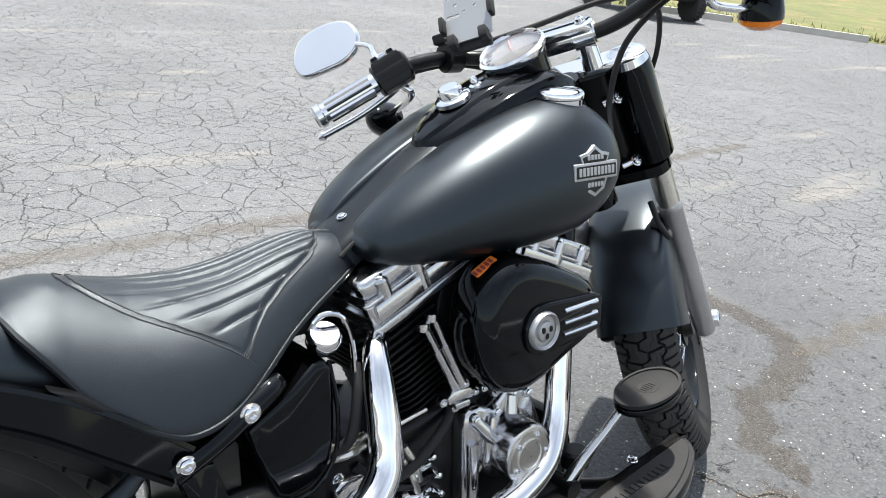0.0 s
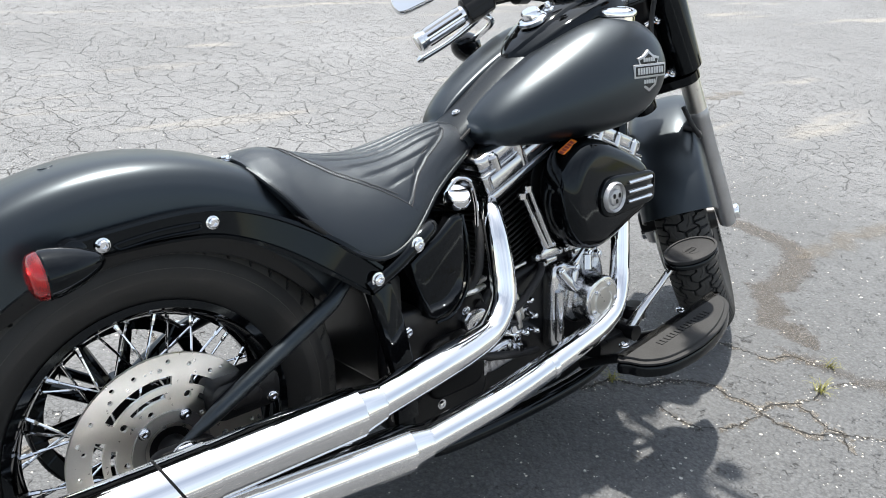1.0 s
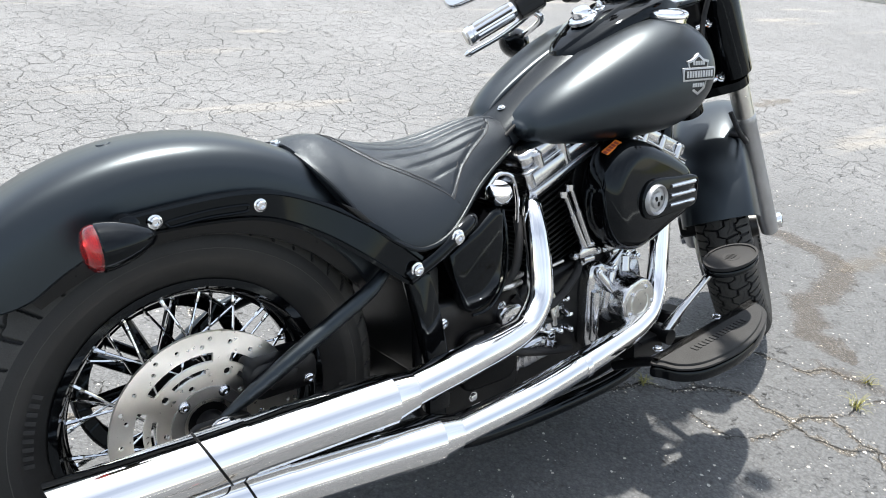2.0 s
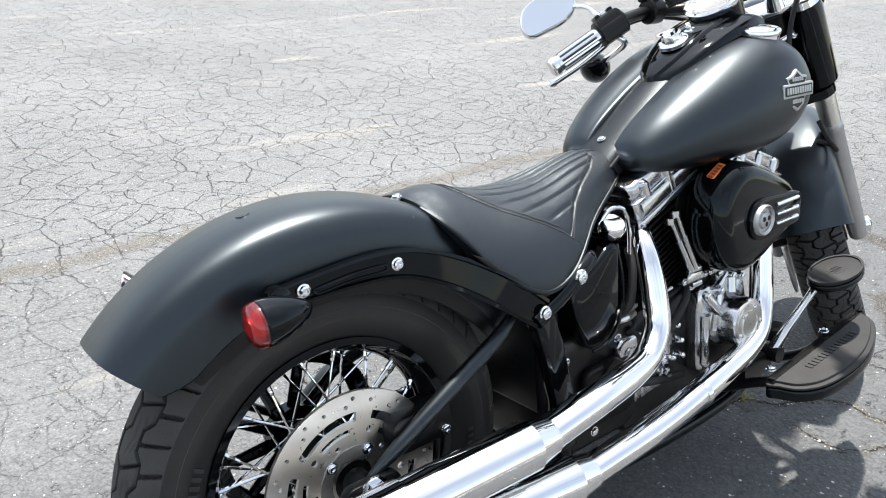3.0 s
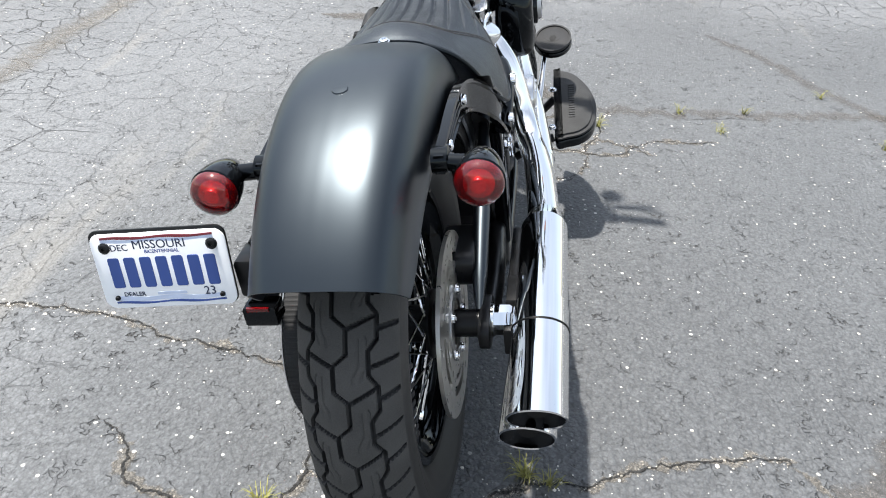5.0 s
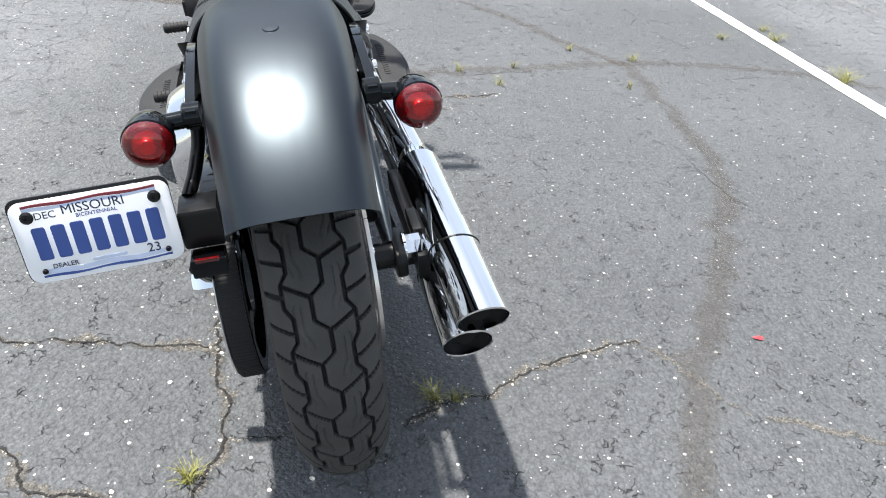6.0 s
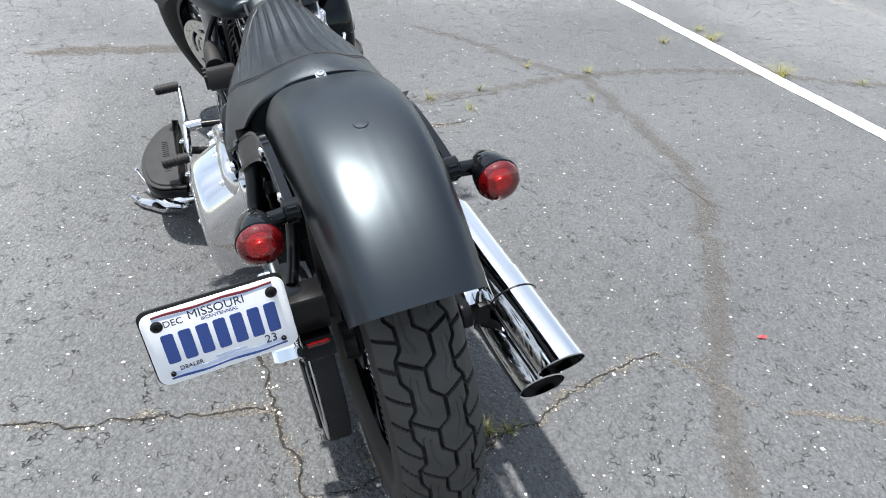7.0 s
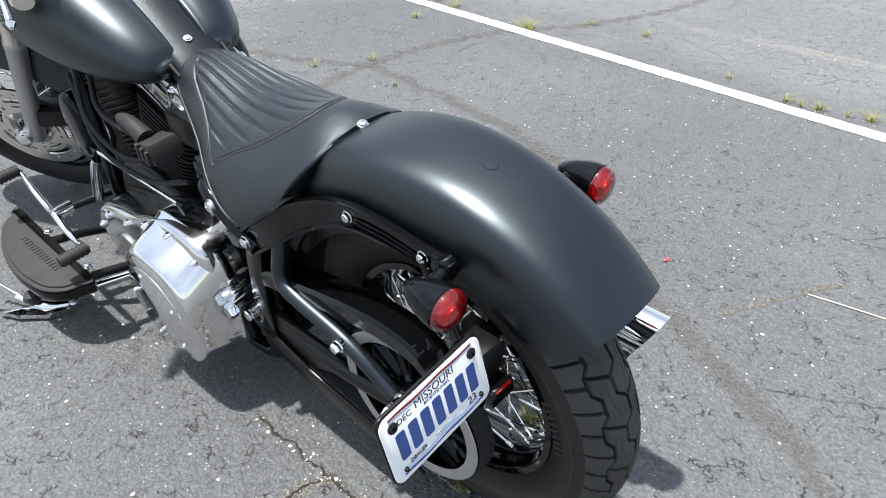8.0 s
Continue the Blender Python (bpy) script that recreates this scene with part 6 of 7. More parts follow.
# ---- fork, headlamp bracket and front brake ----
for s in (1, -1):
    x = s * 0.102
    leg = part("fork_leg", turned(join(lathe([(-0.018, 0.016), (-0.012, 0.022), (0.02, 0.0245), (0.20, 0.0250), (0.352, 0.0250), (0.356, 0.0265), (0.372, 0.0265), (0.376, 0.0245)], at_fork(x, 0.044, 0), HEAD_AXIS, 28), tube([at_fork(x, 0.044, 0.02), at_fork(x, 0.066, 0.0)], 0.020, 14, 1), tube([at_fork(x - s * 0.045, 0.030, 0.205), at_fork(x + s * 0.012, 0.040, 0.205)], 0.012, 14, 1))), CAST, bike, "grey aluminium fork slider")
    part("fork_tube", turned(lathe([(0.37, 0.0245), (0.51, 0.0245)], at_fork(x, 0.044, 0), HEAD_AXIS, 24)), STEEL, leg)
    part("fork_cover", turned(lathe([(0.500, 0.038), (0.503, 0.043), (0.69, 0.045), (0.712, 0.043)], at_fork(x - s * 0.004, 0.044, 0), HEAD_AXIS, 28)), GLOSS, leg, "gloss black fork cover")
    part("fork_cap", turned(join(lathe([(0.712, 0.043), (0.727, 0.040), (0.733, 0.032), (0.733, 0.012), (0.726, 0.010)], at_fork(x - s * 0.004, 0.044, 0), HEAD_AXIS, 28))), CHROME, leg, "chrome fork cap")
    for up in (0.660, 0.515):
        part("cover_screw", turned(join(tube([at_fork(s * 0.040, 0.0, up), at_fork(s * 0.070, 0.012, up)], 0.007, 10, 1), bolt_head(at_fork(s * 0.068, 0.010, up), V(s * 0.5, -0.6, 0.2), 0.0095, 0.010))), CHROME, leg)
    part("fork_axle_end", turned(join(tube([at_fork(s * 0.10, 0.066, 0), at_fork(s * 0.132, 0.066, 0)], [0.018, 0.018], 18, 1), lathe([(0, 0.0215), (0.016, 0.0215), (0.020, 0.016)], at_fork(s * 0.120, 0.066, 0), (s, 0, 0), 20))), CHROME, leg, "chrome axle cap")
part("upper_yoke", turned(loft([[at_fork(x, f, h) for x, f in rounded(0.235 - q, 0.060 - q, 0.026, 5, 0, 0.040)] for q, h in ((0.006, 0.716), (0.0, 0.719), (0.0, 0.729), (0.006, 0.733))])), POLISHED, bike, "polished upper fork yoke")
part("lower_yoke", turned(loft([[at_fork(x, f, h) for x, f in rounded(0.26, 0.08, 0.038, 5, 0, 0.035)] for h in (0.475, 0.498)])), GLOSS, bike, "gloss black lower fork yoke")
part("fork_panel", turned(loft([[at_fork(x, f, 0.50) for x, f in rounded(0.13, 0.05, 0.02, 4, 0, 0.04)], [at_fork(x, f, 0.71) for x, f in rounded(0.13, 0.05, 0.02, 4, 0, 0.04)]])), BLACK, bike, "black steering head cover")
part("steering_head", tube([PIVOT + HEAD_AXIS * 0.46 - HEAD_FWD * 0.03, PIVOT + HEAD_AXIS * 0.74 - HEAD_FWD * 0.03], 0.035, 20, 1), GLOSS, bike, "black steering head")
part("headlamp", turned(lathe([(-0.09, 0.0), (-0.08, 0.04), (-0.04, 0.075), (0.0, 0.09), (0.03, 0.094), (0.04, 0.09), (0.05, 0.06), (0.052, 0.0)], at_fork(0, 0.17, 0.60), (0, 1, -0.05), 36)), GLOSS, bike, "gloss black headlamp")
part("front_caliper", turned(join(prism(rounded(0.12, 0.06, 0.02, 5, FRONT.y - 0.12, FRONT.z + 0.055), -0.055, -0.115, yz, 0.008))), DARK, bike, "black front brake caliper")
part("brake_hose", turned(tube([at_fork(0.075, -0.02, 0.43), at_fork(0.085, -0.06, 0.40), at_fork(0.095, -0.055, 0.36), at_fork(0.09, -0.01, 0.345), at_fork(0.06, 0.0, 0.36)], 0.006, 10)), RUBBER, bike, "black brake hose")

# ---- handlebar and controls ----
BAR = [(0.0, 1.125, 1.000), (0.05, 1.126, 1.000), (0.10, 1.130, 1.004), (0.155, 1.128, 1.018), (0.198, 1.106, 1.031), (0.238, 1.050, 1.030), (0.276, 1.000, 1.019), (0.402, 0.932, 0.974)]


for s in (1, -1):
    part("handlebar", turned(tube([(s * x, y, z) for x, y, z in BAR], 0.0135, 16, 8)), BLACK, bike, "black handlebar")
    a, b = V(s * 0.304, 0.984, 1.008), V(s * 0.406, 0.931, 0.973)
    d = (b - a).normalized()
    L = (b - a).length
    gp = part("grip", turned(lathe([(0, 0.0190), (L - 0.012, 0.0190), (L - 0.010, 0.0215), (L, 0.0215), (L + 0.004, 0.018)], a, d, 24)), CHROME, bike, "chrome grip with raised strips")
    gs = d.cross(V(0, 0, 1)).normalized()
    for k in range(8):
        o = gs * 0.0180 * math.cos(k * math.pi / 4) + gs.cross(d) * 0.0180 * math.sin(k * math.pi / 4)
        part("grip_strip", turned(tube([a + d * 0.01 + o, a + d * (L - 0.02) + o], 0.0062 if k % 2 else 0.0030, 8, 1)), CHROME if k % 2 else RUBBER, gp)
    part("grip_end", turned(lathe([(L + 0.002, 0.0185), (L + 0.006, 0.017), (L + 0.007, 0.0)], a, d, 24)), STEEL, gp)
    c = a - d * 0.032
    upv = (V(0, 0, 1) - d * d.z).normalized()
    bk = upv.cross(d) * s
    hs = part("switch_housing", turned(join(lathe([(-0.036, 0.024), (-0.032, 0.029), (0.029, 0.029), (0.032, 0.024)], c, d, 20), box(c + upv * 0.002, (0.058, 0.054, 0.062), 0.012, Matrix(((d.x, bk.x, upv.x, 0), (d.y, bk.y, upv.y, 0), (d.z, bk.z, upv.z, 0), (0, 0, 0, 1))).to_3x3().to_4x4()))), BLACK, bike, "black switch housing")
    for k in (-1, 0, 1):
        part("switch_button", turned(box(c + d * (0.016 * k) + upv * 0.0345, (0.012, 0.028, 0.010), 0.003, Matrix(((d.x, bk.x, upv.x, 0), (d.y, bk.y, upv.y, 0), (d.z, bk.z, upv.z, 0), (0, 0, 0, 1))).to_3x3().to_4x4())), CHROME if k == 0 else GLOSS, hs)
    fw = V(0, 1, 0)
    lever = [c + fw * 0.04 - upv * 0.012, a + d * 0.02 + fw * 0.055 - upv * 0.018, a + d * 0.08 + fw * 0.058 - upv * 0.022, b + d * 0.03 + fw * 0.048 - upv * 0.022]
    part("lever", turned(join(tube(lever, [0.009, 0.008, 0.0065, 0.007], 12), lathe([(-0.010, 0.004), (0, 0.0095), (0.010, 0.004)], lever[-1], d, 14), box(c + fw * 0.03 - upv * 0.01, (0.04, 0.03, 0.025), 0.006))), POLISHED, bike, "chrome hand lever")
    # mirror on its stalk
    mp = V(s * 0.408, 1.030, 1.106)
    stalk = part("mirror_stalk", turned(tube([c + upv * 0.020, c + upv * 0.040 + V(s * 0.010, 0, 0), mp + V(-s * 0.085, 0.006, -0.022), mp + V(-s * 0.058, 0.010, -0.010)], [0.006, 0.0055, 0.005, 0.0045], 10)), CHROME, bike, "chrome mirror stalk")
    mo = [(p.x, p.y) for p in closed_spline([V(0.066, 0.002, 0), V(0.048, 0.029, 0), V(0.014, 0.043, 0), V(-0.024, 0.047, 0), V(-0.054, 0.038, 0), V(-0.067, 0.010, 0), V(-0.058, -0.018, 0), V(-0.030, -0.036, 0), V(0.012, -0.044, 0), V(0.052, -0.046, 0), V(0.068, -0.026, 0)], 5)]
    mm = Matrix.Translation(mp) @ Matrix.Rotation(radians(-s * 14), 4, "Z") @ Matrix.Rotation(radians(-10), 4, "X") @ Matrix.Diagonal((s, 1, 1, 1))
    mir = part("mirror", turned(moved(prism(mo, 0.0, 0.020, xz, 0.008, 3), mm)), CHROME, bike, "chrome teardrop mirror")
    part("mirror_glass", turned(moved(prism(inset(mo, 0.005), -0.0015, 0.002, xz, 0.0005, 1), mm)), MIRROR, mir)
    # front turn signal below the housing
    sc = V(s * 0.354, 1.092, 0.954) if s < 0 else V(0.334, 1.092, 0.950)
    aim = V(0, 1, -0.1) if s < 0 else V(-0.30, 0.28, -1)  # the right one has sunk on its clamp
    part("signal_arm", turned(tube([c - upv * 0.02 + fw * 0.02, c - upv * 0.045 + fw * 0.03, sc], 0.007, 10)), CHROME, bike)
    fs = part("turn_signal", turned(lathe([(-0.055, 0.0), (-0.053, 0.008), (-0.042, 0.020), (-0.022, 0.030), (0.0, 0.0345), (0.012, 0.035)], sc, aim, 28)), GLOSS, bike, "gloss black bullet turn signal")
    part("lens", turned(lathe([(0.011, 0.034), (0.020, 0.032), (0.028, 0.020), (0.031, 0.0)], sc, aim, 28)), AMBER, fs, "amber lens")
    rs = part("riser", turned(join(lathe([(0, 0.019), (0.05, 0.017), (0.055, 0.0)], (s * 0.048, 1.150, 0.945), (0, -0.45, 0.9), 22), lathe([(-0.018, 0.024), (0.018, 0.024)], (s * 0.048, 1.125, 1.0), (1, 0, 0), 24))), CHROME, bike, "chrome handlebar riser")
    part("riser_screw", turned(bolt_head((s * 0.048, 1.112, 1.022), (0, -0.45, 0.9), 0.008, 0.010)), CHROME, rs)
    part("control_cable", turned(tube([c + fw * 0.03, V(s * 0.20, 1.13, 1.02), V(s * 0.11, 1.17, 0.97), V(s * 0.06, 1.17, 0.88), V(s * 0.05, 1.15, 0.80)], 0.006, 8)), RUBBER, bike, "black control cable")
part("riser_clamp", turned(join(prism(rounded(0.135, 0.045, 0.012, 4), 0.0, 0.016, lambda a, b, d: V(a, 1.118 + b * 0.9 - d * 0.45, 1.008 + b * 0.45 + d * 0.9), 0.004), lathe([(-0.07, 0.020), (0.07, 0.020)], (0, 1.125, 1.0), (1, 0, 0), 24))), POLISHED, bike, "chrome handlebar clamp")

# clutch cable that runs from the left control across in front of the bars
part("clutch_cable", tube([TURN_BARS @ V(-0.262, 1.020, 1.010), (-0.152, 1.030, 0.985), (-0.039, 1.12, 1.033), (0.056, 1.20, 1.076), (0.105, 1.27, 1.075), (0.075, 1.33, 0.98), (0.03, 1.32, 0.86)], 0.0052, 10), RUBBER, bike, "black clutch cable")

# phone holder clamped to the bar: pierced grey bracket with black jaws
hp = V(-0.196, 1.106, 1.031)
hm = Matrix.Translation(UNTURN @ V(-0.045, 0.955, 1.055)) @ Matrix.Rotation(radians(0), 4, "Z") @ Matrix.Rotation(radians(-22), 4, "X")
slots = [rounded(0.026, 0.007, 0.003, 2, -0.026, 0.035), rounded(0.026, 0.007, 0.003, 2, -0.026, -0.004), rounded(0.026, 0.007, 0.003, 2, 0.028, 0.052), circle(0.004, 10, -0.020, 0.016), circle(0.004, 10, 0.020, 0.030), circle(0.003, 10, -0.005, 0.0), circle(0.003, 10, 0.015, 0.005)]
ph = part("phone_bracket", turned(moved(pierced(rounded(0.082, 0.150, 0.008, 3, 0, 0.02), slots, -0.001, 0.002, xz), hm)), BRACKET, bike, "grey pierced phone bracket", 30)
part("bracket_jaw", turned(moved(join(box((-0.028, -0.008, -0.056), (0.014, 0.022, 0.022), 0.004), box((0.028, -0.008, -0.056), (0.014, 0.022, 0.022), 0.004), box((0.044, -0.006, -0.008), (0.008, 0.020, 0.034), 0.003), box((-0.044, -0.006, -0.020), (0.008, 0.020, 0.030), 0.003), box((0.0, 0.010, -0.06), (0.070, 0.010, 0.020), 0.004)), hm)), RUBBER, ph, "black rubber jaws")
part("bar_clamp", turned(join(lathe([(-0.018, 0.026), (-0.015, 0.029), (0.015, 0.029), (0.018, 0.026)], hp, (0.55, 0.8, -0.1), 20), tube([hp, hp + V(0.02, -0.012, 0.035), hp + V(0.05, 0.0, 0.045)], 0.013, 12), box(hp + V(-0.01, -0.01, 0.035), (0.022, 0.020, 0.020), 0.004))), BLACK, ph)

# =====================================================================
# the lot
# =====================================================================
def sheet(x0, x1, y0, y1, z=0.0):
    return [V(x0, y0, z), V(x1, y0, z), V(x1, y1, z), V(x0, y1, z)], [(0, 1, 2, 3)]


ground = tagged(part("ground", sheet(-600, 600, -600, 600), ASPHALT, None, "worn grey asphalt lot with cracks", smooth=False), "", "", "", "structure")


def ragged(pts, width, z, seed, step=0.03, rough=0.35, jag=0.0, sway=0.35):
    """A strip with uneven edges along a wandering line, on the ground."""
    rnd = random.Random(seed)
    path = smooth_path([V(x, y, 0) for x, y in pts], 8)
    fine = []
    for a, b in zip(path, path[1:]):
        n = max(1, int((b - a).length / step))
        fine += [a.lerp(b, i / n) for i in range(n)]
    fine.append(path[-1])
    vs, fs = [], []
    for i, p in enumerate(fine):
        d = (fine[min(i + 1, len(fine) - 1)] - fine[max(i - 1, 0)]).normalized()
        n = V(-d.y, d.x, 0)
        wob = sway * width * (noise.noise(V(i * 0.21, seed, 0)) + 0.5 * noise.noise(V(i * 0.7, seed, 3)))
        wob += jag * (noise.noise(V(p.x * 16, p.y * 16, 1)) + 0.5 * noise.noise(V(p.x * 45, p.y * 45, 2)) + 0.3 * noise.noise(V(p.x * 110, p.y * 110, 5)))
        taper = min(1.0, (i + 1) / 6, (len(fine) - i) / 6)
        l, r = (width / 2 * taper * (1 + rough * rnd.uniform(-1, 1)) for _ in range(2))
        vs += [p + n * (l + wob) + V(0, 0, z), p + n * wob + V(0, 0, z + 0.0006), p - n * (r - wob) + V(0, 0, z)]
    for i in range(len(fine) - 1):
        k = 3 * i
        fs += [(k, k + 1, k + 4, k + 3), (k + 1, k + 2, k + 5, k + 4)]
    return vs, fs


def seam(pts, width, seed, mat=SEAM, z=0.0012, label="sandy sealed crack in the asphalt", jag=0.012, step=0.012):
    if width > 0.1:
        jag, step = 0.010, 0.02
    ob = part("crack_seam", ragged(pts, width, z, seed, step, 0.06 if width > 0.1 else 0.35, jag), mat, None, label, smooth=False)
    at = ob.data.attributes.new("mid", "FLOAT", "POINT")
    at.data.foreach_set("value", [float(i % 3 == 1) for i in range(len(ob.data.vertices))])
    tagged(ob, "", "", "", "structure")


# straight joint along the lot, left of the bike, and its worn brown band
JOINT = [(-1.76, -1.2), (-1.745, -0.2), (-1.755, 0.4), (-1.735, 1.1), (-1.74, 1.9), (-1.73, 3.0), (-1.74, 5.0)]
seam(JOINT, 0.17, 3, FAINT)
# tar seals right of the bike
TAR_LONG = [(0.42, -0.62), (0.56, -0.38), (0.70, -0.136), (0.853, 0.10), (1.0, 0.30), (1.25, 0.66), (1.40, 0.98), (1.455, 1.3), (1.48, 1.5), (1.51, 1.8), (1.50, 1.955), (1.40, 2.10), (1.29, 2.25), (1.17, 2.53), (0.95, 2.80)]
TAR_CROSS = [(0.20, 1.70), (0.62, 1.78), (0.97, 1.85), (1.49, 1.967), (2.0, 1.995), (2.49, 1.916), (2.95, 1.72), (3.77, 1.56), (4.8, 1.6)]
seam(TAR_LONG, 0.105, 5, TAR, 0.0014, "old brown tar seal across the asphalt")
seam(TAR_CROSS, 0.10, 7, TAR, 0.0019, "old brown tar seal across the asphalt")
# joint ahead of the front wheel
LEG_A = [(-0.85, 2.50), (-0.466, 2.516), (-0.256, 2.511), (-0.062, 2.403), (-0.02, 2.20), (0.066, 1.915), (0.18, 1.85), (0.286, 1.801)]
LEG_B = [(-0.062, 2.403), (-0.042, 2.751), (-0.008, 2.989), (0.1, 3.6), (0.1, 4.4)]
seam(LEG_A, 0.15, 9, SEAM, 0.0013)
seam(LEG_B, 0.15, 11, FAINT, 0.0024)
# thin open cracks with crumbled edges
CRACKS = ((21, [(0.12, -0.06), (0.219, -0.006), (0.315, 0.01), (0.46, 0.081), (0.67, 0.133), (0.70, 0.12)], 0.008),
                     (22, [(-0.212, 0.43), (-0.217, 0.184), (-0.199, 0.043), (-0.205, -0.077), (-0.259, -0.199), (-0.33, -0.34)], 0.012),
                     (23, [(-0.217, 0.20), (-0.373, 0.208), (-0.594, 0.242), (-0.716, 0.281), (-1.0, 0.27)], 0.009),
                     (24, [(-0.199, -0.05), (-0.12, -0.06), (-0.03, -0.04)], 0.008),
                     (25, [(0.008, 1.048), (0.033, 1.151), (0.09, 1.217), (0.141, 1.329), (0.179, 1.36), (0.242, 1.364), (0.319, 1.37), (0.358, 1.36), (0.426, 1.372), (0.513, 1.454), (0.60, 1.52), (0.80, 1.56)], 0.009),
                     (27, [(0.334, 1.358), (0.356, 1.447), (0.387, 1.503), (0.392, 1.583), (0.402, 1.674), (0.436, 1.736)], 0.008),
                     (28, [(0.074, 1.581), (0.141, 1.606), (0.209, 1.625), (0.244, 1.686), (0.298, 1.709), (0.351, 1.731)], 0.008),
                     (29, [(0.159, 1.162), (0.222, 1.164), (0.287, 1.173), (0.32, 1.231), (0.342, 1.282), (0.35, 1.359)], 0.008),
                     (30, [(0.386, 1.479), (0.43, 1.464), (0.478, 1.446), (0.515, 1.452), (0.56, 1.40)], 0.008),
                     (26, [(-0.62, 0.0), (-0.54, -0.06), (-0.50, -0.13), (-0.36, -0.18), (-0.28, -0.27)], 0.010))
for seed, pts, w in CRACKS:
    seam(pts, 0.055, seed + 40, CRUMBS, 0.0010, "crumbled pale edge of a crack", 0.016, 0.008)
    seam(pts, w * 0.75, seed, CRACK, 0.0020, "thin open crack in the asphalt", 0.016, 0.006)
# the crack dies out into a faint line of crumbs
seam([(0.70, 0.12), (0.744, 0.069), (0.82, -0.081), (0.997, -0.174), (1.3, -0.3)], 0.035, 77, CRUMBS, 0.0012, "crumbled pale edge of a crack", 0.016, 0.008)

line = part("parking_line", ragged([(2.52, -3.0), (2.535, 0.0), (2.545, 1.5), (2.55, 3.0), (2.56, 7.0)], 0.098, 0.0030, 31, 0.03, 0.06, 0.0, 0.05), LINE, None, "faded white parking line", smooth=False)
tagged(line, "", "", "", "structure")


# loose stones and aggregate near the bike
def pebbles(n, seed, x0, x1, y0, y1, r0, r1, name, label):
    rnd = random.Random(seed)
    vs, fs = [], []
    for _ in range(n):
        r = rnd.uniform(r0, r1)
        c = V(rnd.uniform(x0, x1), rnd.uniform(y0, y1), 0.0)
        k = len(vs)
        a = rnd.uniform(0, 6.28)
        for j in range(5):
            t = a + j * 2 * math.pi / 5
            vs.append(c + V(math.cos(t) * r * rnd.uniform(0.7, 1.3), math.sin(t) * r * rnd.uniform(0.7, 1.3), 0.0004))
        vs.append(c + V(0, 0, r * 0.45))
        fs += [(k + j, k + (j + 1) % 5, k + 5) for j in range(5)]
    return tagged(part(name, (vs, fs), STONE, None, label, smooth=False), "", "", "", "stuff")


pebbles(1500, 41, -2.5, 3.5, -1.2, 3.5, 0.0012, 0.0042, "gravel", "pale loose gravel scattered over the asphalt")


def crack_gravel(seed):
    """Broken stones that lie in and beside the open cracks, thicker in places."""
    rnd = random.Random(seed)
    vs, fs = [], []
    for number, pts, w in CRACKS:
        path = smooth_path([V(x, y, 0) for x, y in pts], 8)
        for a, b in zip(path, path[1:]):
            for _ in range(int((b - a).length * 150 * max(0.15, 0.9 + 1.6 * noise.noise(V(a.x * 7, a.y * 7, number))))):
                c = a.lerp(b, rnd.random()) + V(rnd.gauss(0, 0.011), rnd.gauss(0, 0.011), 0.001)
                r = rnd.uniform(0.0012, 0.0028) if rnd.random() < 0.85 else rnd.uniform(0.003, 0.0058)
                k = len(vs)
                t0 = rnd.uniform(0, 6.28)
                for j in range(6):
                    t = t0 + j * math.pi / 3
                    vs.append(c + V(math.cos(t) * r * rnd.uniform(0.65, 1.2), math.sin(t) * r * rnd.uniform(0.65, 1.2), 0))
                vs.append(c + V(rnd.uniform(-0.3, 0.3) * r, rnd.uniform(-0.3, 0.3) * r, r * 0.6))
                fs += [(k + j, k + (j + 1) % 6, k + 6) for j in range(6)]
    return tagged(part("crack_gravel", (vs, fs), STONE, None, "pale broken stones lying along the cracks", smooth=False), "", "", "", "stuff")


crack_gravel(43)


def tuft(x, y, r, n, seed, h=0.05):
    rnd = random.Random(seed)
    vs, fs = [], []
    for _ in range(n):
        a, l = rnd.uniform(0, 6.28), rnd.uniform(0.5, 1.0) * r
        b = V(x + rnd.gauss(0, r * 0.12), y + rnd.gauss(0, r * 0.12), 0.0)
        d = V(math.cos(a), math.sin(a), 0)
        s = V(-d.y, d.x, 0) * 0.0013
        hh = rnd.uniform(0.3, 1.0) * h
        k = len(vs)
        for f in (0, 0.4, 0.75, 1.0):
            p = b + d * l * f + V(0, 0, hh * math.sin(f * 2.3) / 0.9)
            w = 1 - f * 0.9
            vs += [p - s * w, p + s * w]
        fs += [(k + 2 * i, k + 2 * i + 1, k + 2 * i + 3, k + 2 * i + 2) for i in range(3)]
    ob = part("grass_tuft", (vs, fs), GRASS, None, "small yellow-green grass tuft in a crack", smooth=False)
    return tagged(ob, "", "grass", "grass tufts", "")


